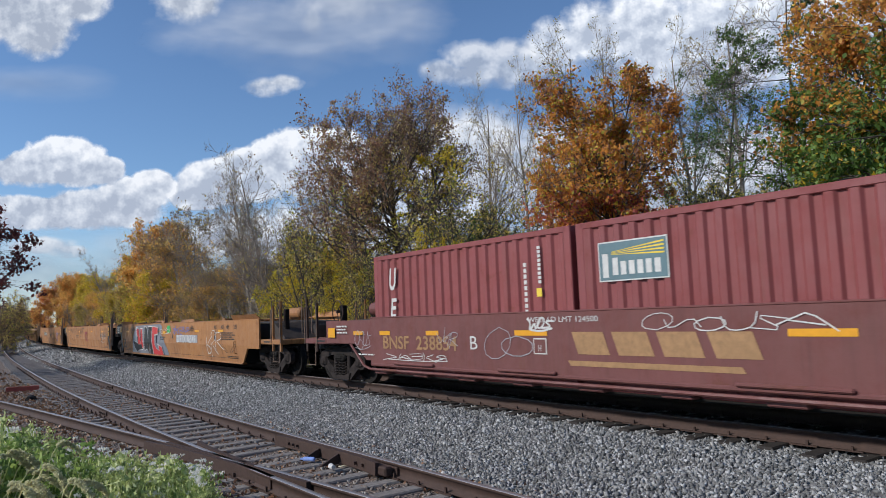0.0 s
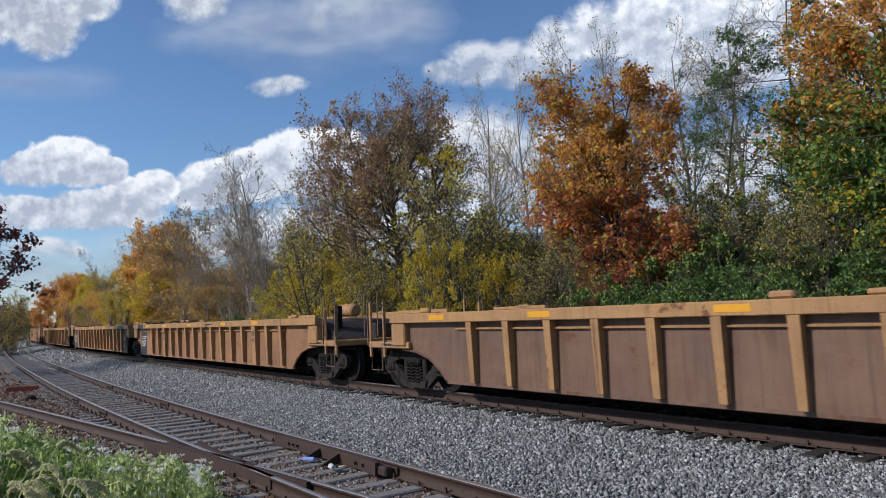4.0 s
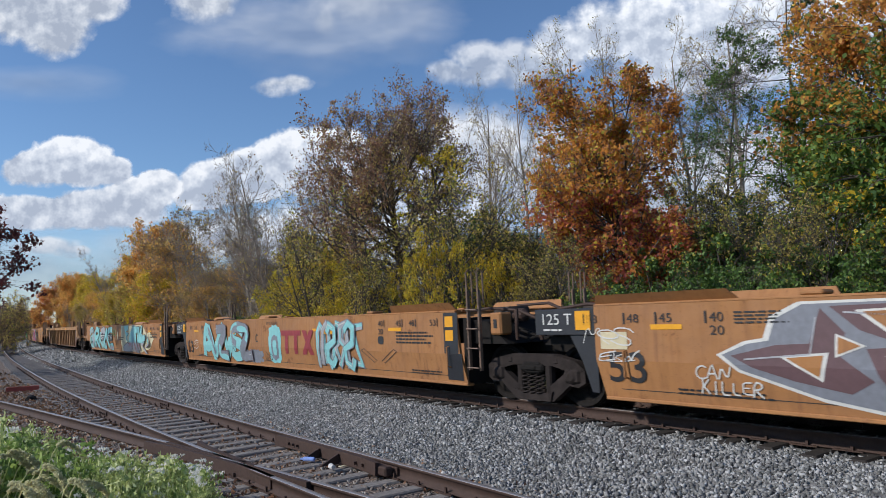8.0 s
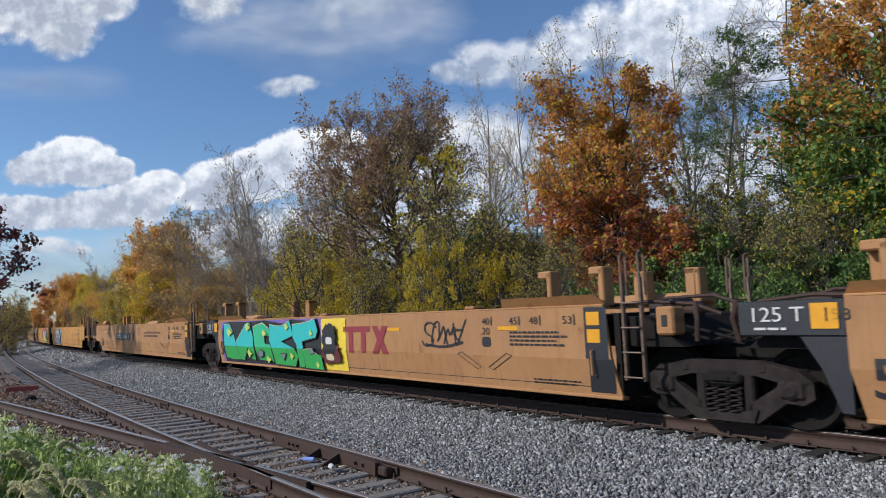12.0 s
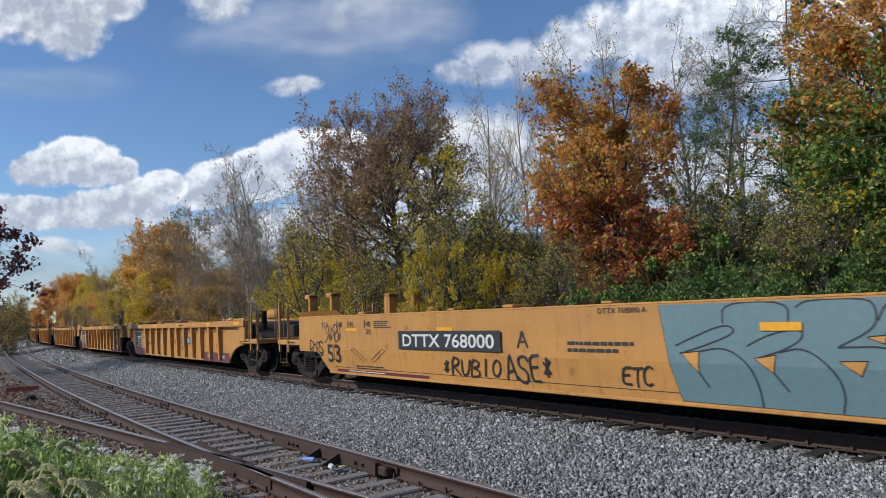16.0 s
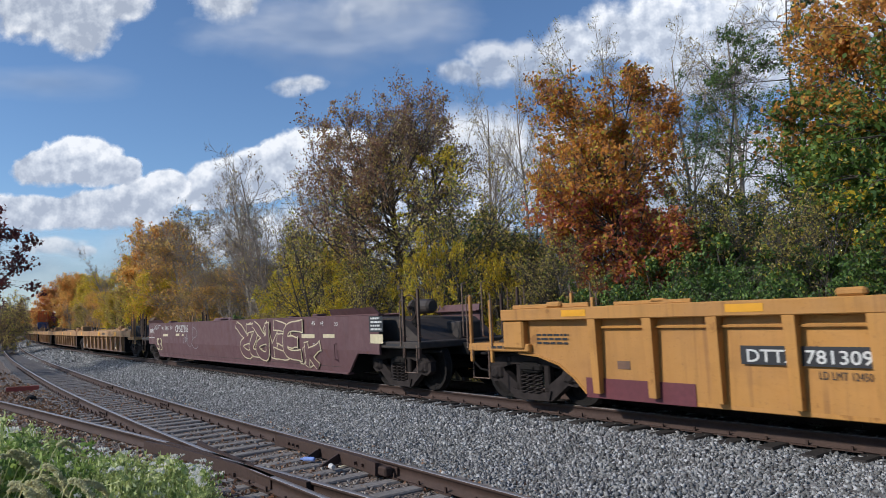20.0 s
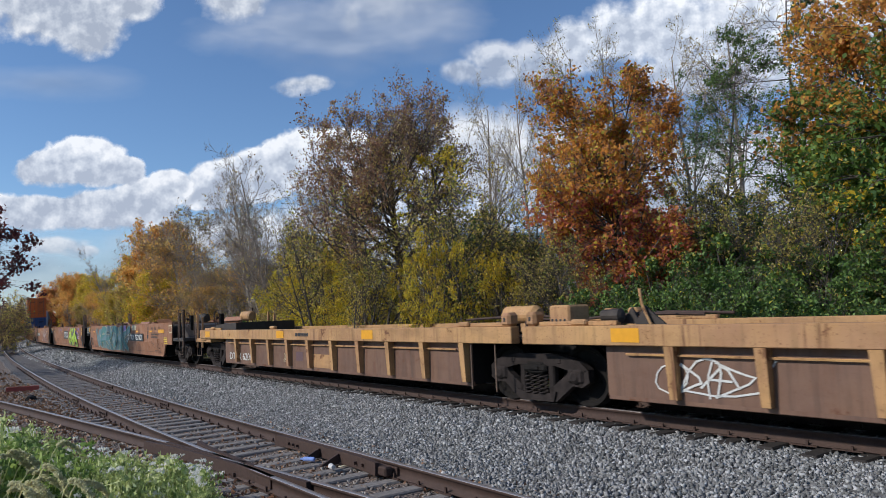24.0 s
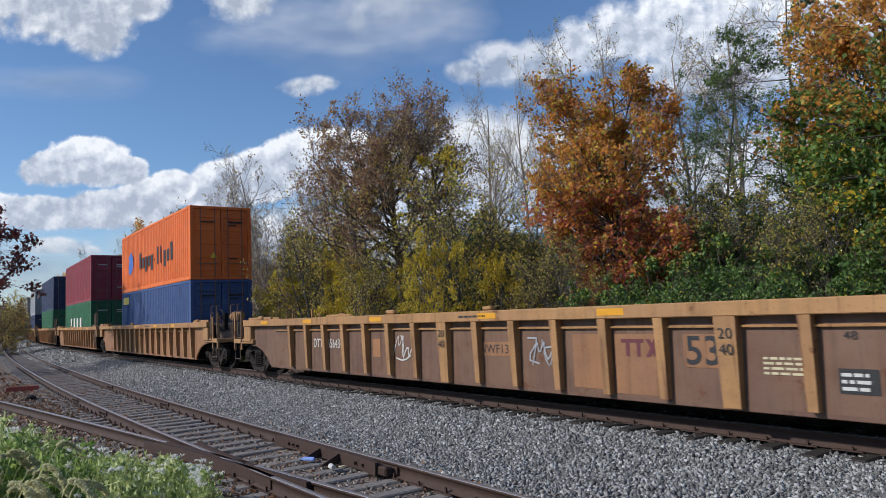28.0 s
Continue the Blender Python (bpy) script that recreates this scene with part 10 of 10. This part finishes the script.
for px, py, sd in ((305, 712, 1), (205, 683, 1), (690, 815, 1), (140, 706, -1), (185, 728, -1)):
    x, y = spot(px, py, -0.36)
    s, _ = plan_of(x, y)
    jb = Shape().box(-0.35, 0.35, -0.03, 0.012, -0.145, -0.05, 0.006)
    for e in (-0.26, -0.1, 0.1, 0.26):
        jb.lathe([(0, 0.045), (0.02, 0.045), (0.02, 0)], sides=6, at=(e, 0, -0.1))
    ob = tagged(new("joint_bar", jb.mesh("joint_bar", RAIL_RUST)), "rusty bolted joint bar on the siding rail", "joint bar", "joint bars")
    ob.matrix_basis = frame_at(s, siding_off(s) + sd * GAUGE - 0.035, siding_z(s))

# ---------------------------------------------------------------- ties
def tie_set(name, s0, s1, step, off, z, material, label, near, seed, length=2.55):
    """Ties across a track: those near the camera are parts of their own, the rest one joined part."""
    rnd = random.Random(seed)
    root = tagged(new(name), label, "railway ties", kind="structure")
    kinds = []
    for k in range(4):
        w, h = 0.105 + 0.012 * rnd.random(), 0.2
        e = [rnd.uniform(-0.05, 0.05) for _ in range(2)]
        kinds.append(Shape().box(-w, w, -length / 2 + e[0], length / 2 + e[1], -h, 0.0, 0.018).mesh("tie", material))
    far = Shape()
    s, n = s0, 0
    while s < s1:
        o, h = (off(s) if callable(off) else off), (z(s) if callable(z) else z)
        m = frame_at(s, o, h - 0.185 + rnd.uniform(-0.012, 0.008)) @ pose(0, rnd.uniform(-0.05, 0.05), 0, 0, 0, rnd.uniform(-2.2, 2.2))
        if near[0] <= s <= near[1] and n < 290:
            ob = new("tie", kinds[n % 4])
            ob.parent = root
            ob.matrix_basis = m
            n += 1
        else:
            v = [m @ Vector(c) for c in [(x, y, q) for x in (-0.11, 0.11) for y in (-length / 2, length / 2) for q in (-0.15, 0)]]
            far.add([tuple(c) for c in v], [(0, 1, 3, 2), (4, 6, 7, 5), (0, 4, 5, 1), (2, 3, 7, 6), (0, 2, 6, 4), (1, 5, 7, 3)])
        s += step * rnd.uniform(0.94, 1.06)
    ob = part("distant_ties", far, material, root)
    tagged(ob, kind="stuff")


def spikes(name, s0, s1, step, off, z, seed):
    rnd = random.Random(seed)
    sh = Shape()
    for s in np.arange(s0, s1, step):
        o, h = (off(s) if callable(off) else off), (z(s) if callable(z) else z)
        for side in (-1, 1):
            m = frame_at(s, o + side * GAUGE, h)
            for c in ((-0.17, 0.17, -0.11, 0.11, -0.185, -0.168), (-0.06, -0.03, 0.075, 0.1, -0.17, -0.125 + rnd.random() * 0.02), (0.03, 0.06, -0.1, -0.075, -0.17, -0.125 + rnd.random() * 0.02)):
                v = [m @ Vector((x, y, q)) for x in c[0:2] for y in c[2:4] for q in c[4:6]]
                sh.add([tuple(p) for p in v], [(0, 1, 3, 2), (4, 6, 7, 5), (0, 4, 5, 1), (2, 3, 7, 6), (0, 2, 6, 4), (1, 5, 7, 3)])
    tagged(new(name, sh.mesh(name, RAIL_RUST)), "rusty tie plates and spikes under the rails", "track fastenings", kind="stuff")


tie_set("main_ties", -30, 330, 0.52, 0.0, 0.0, TIE_DARK, "dark oily wooden ties under the main line", (-8, 60), 3)
tie_set("siding_ties", -12, 150, 0.55, siding_off, siding_z, TIE, "grey weathered wooden ties of the siding", (-6, 60), 4)
tie_set("spur_ties", -4, 40, 0.55, lambda s: spur_off(s) - 0.35, -0.35, TIE, "grey weathered ties of the overgrown spur", (6, 24), 5, 2.2)
spikes("main_fastenings", -8, 45, 0.52, 0.0, 0.0, 6)
spikes("siding_fastenings", -6, 40, 0.55, siding_off, siding_z, 7)

# ---------------------------------------------------------------- loose stone
def scatter_stones(name, count, s_range, off_fn, size, material, label, seed, lift=0.3, z_fn=None):
    """Angular stones, eight faces each, in one mesh."""
    r = np.random.RandomState(seed)
    base = np.array([[1, 0, 0], [-1, 0, 0], [0, 1, 0], [0, -1, 0], [0, 0, 1], [0, 0, -1]], float)
    tri = np.array([[0, 2, 4], [2, 1, 4], [1, 3, 4], [3, 0, 4], [2, 0, 5], [1, 2, 5], [3, 1, 5], [0, 3, 5]])
    s = s_range[0] + (s_range[1] - s_range[0]) * r.rand(count)
    off = off_fn(s, r.rand(count))
    x, y, _ = line(s, off)
    zf = z_fn or ground_z
    z = np.array([zf(a, b) for a, b in zip(s, off)])
    rad = size * (0.55 + 0.75 * r.rand(count) ** 1.5)
    V = base[None] * (0.7 + 0.6 * r.rand(count, 6, 1)) + r.uniform(-0.28, 0.28, (count, 6, 3))
    V *= r.uniform(0.55, 1.35, (count, 1, 3))
    V[:, :, 2] *= 0.8
    q = r.randn(count, 4)
    q /= np.linalg.norm(q, axis=1)[:, None]
    w, a, b, c = q.T
    R = np.stack([1 - 2 * (b * b + c * c), 2 * (a * b - c * w), 2 * (a * c + b * w), 2 * (a * b + c * w), 1 - 2 * (a * a + c * c), 2 * (b * c - a * w),
                  2 * (a * c - b * w), 2 * (b * c + a * w), 1 - 2 * (a * a + b * b)], 1).reshape(-1, 3, 3)
    V = np.einsum("nij,nkj->nki", R, V) * rad[:, None, None]
    V += np.stack([x, y, z + rad * lift], 1)[:, None, :]
    F = tri[None] + (np.arange(count) * 6)[:, None, None]
    tagged(new(name, mesh_np(name, V.reshape(-1, 3), F.reshape(-1, 3), material)), label, "gravel", kind="stuff")


def shoulder(s, u):
    return -0.95 - 3.3 * u


scatter_stones("ballast", 72000, (-7, 13), shoulder, 0.029, BALLAST, "pale grey crushed stone ballast", 11)
scatter_stones("ballast_further", 42000, (13, 40), shoulder, 0.041, BALLAST, "pale grey crushed stone ballast along the line", 12)
scatter_stones("ballast_distant", 16000, (40, 130), lambda s, u: -0.95 - (2.9 - np.clip((s - 60) / 60, 0, 1) * 2.0) * u, 0.085, BALLAST, "pale grey crushed stone ballast in the distance", 13)
scatter_stones("track_ballast", 9000, (-8, 30), lambda s, u: -0.95 + 2.2 * u, 0.045, BALLAST, "grey crushed stone between the main line ties", 14, 0.0)
scatter_stones("siding_gravel", 15000, (-8, 26), lambda s, u: -5.27 - 1.9 + 3.1 * u, 0.032, SOIL_STONE, "dirty gravel and cinders round the siding ties", 15, 0.1)
scatter_stones("foot_cinders", 7000, (-6, 34), lambda s, u: -3.3 - 1.2 * u ** 0.6, 0.026, SOIL_STONE, "dark cinders at the ballast's foot", 17, 0.35)
scatter_stones("verge_gravel", 9000, (2, 40), lambda s, u: -6.6 - 5.5 * u, 0.035, SOIL_STONE, "dirty gravel on the verge", 16, 0.1)

motions()
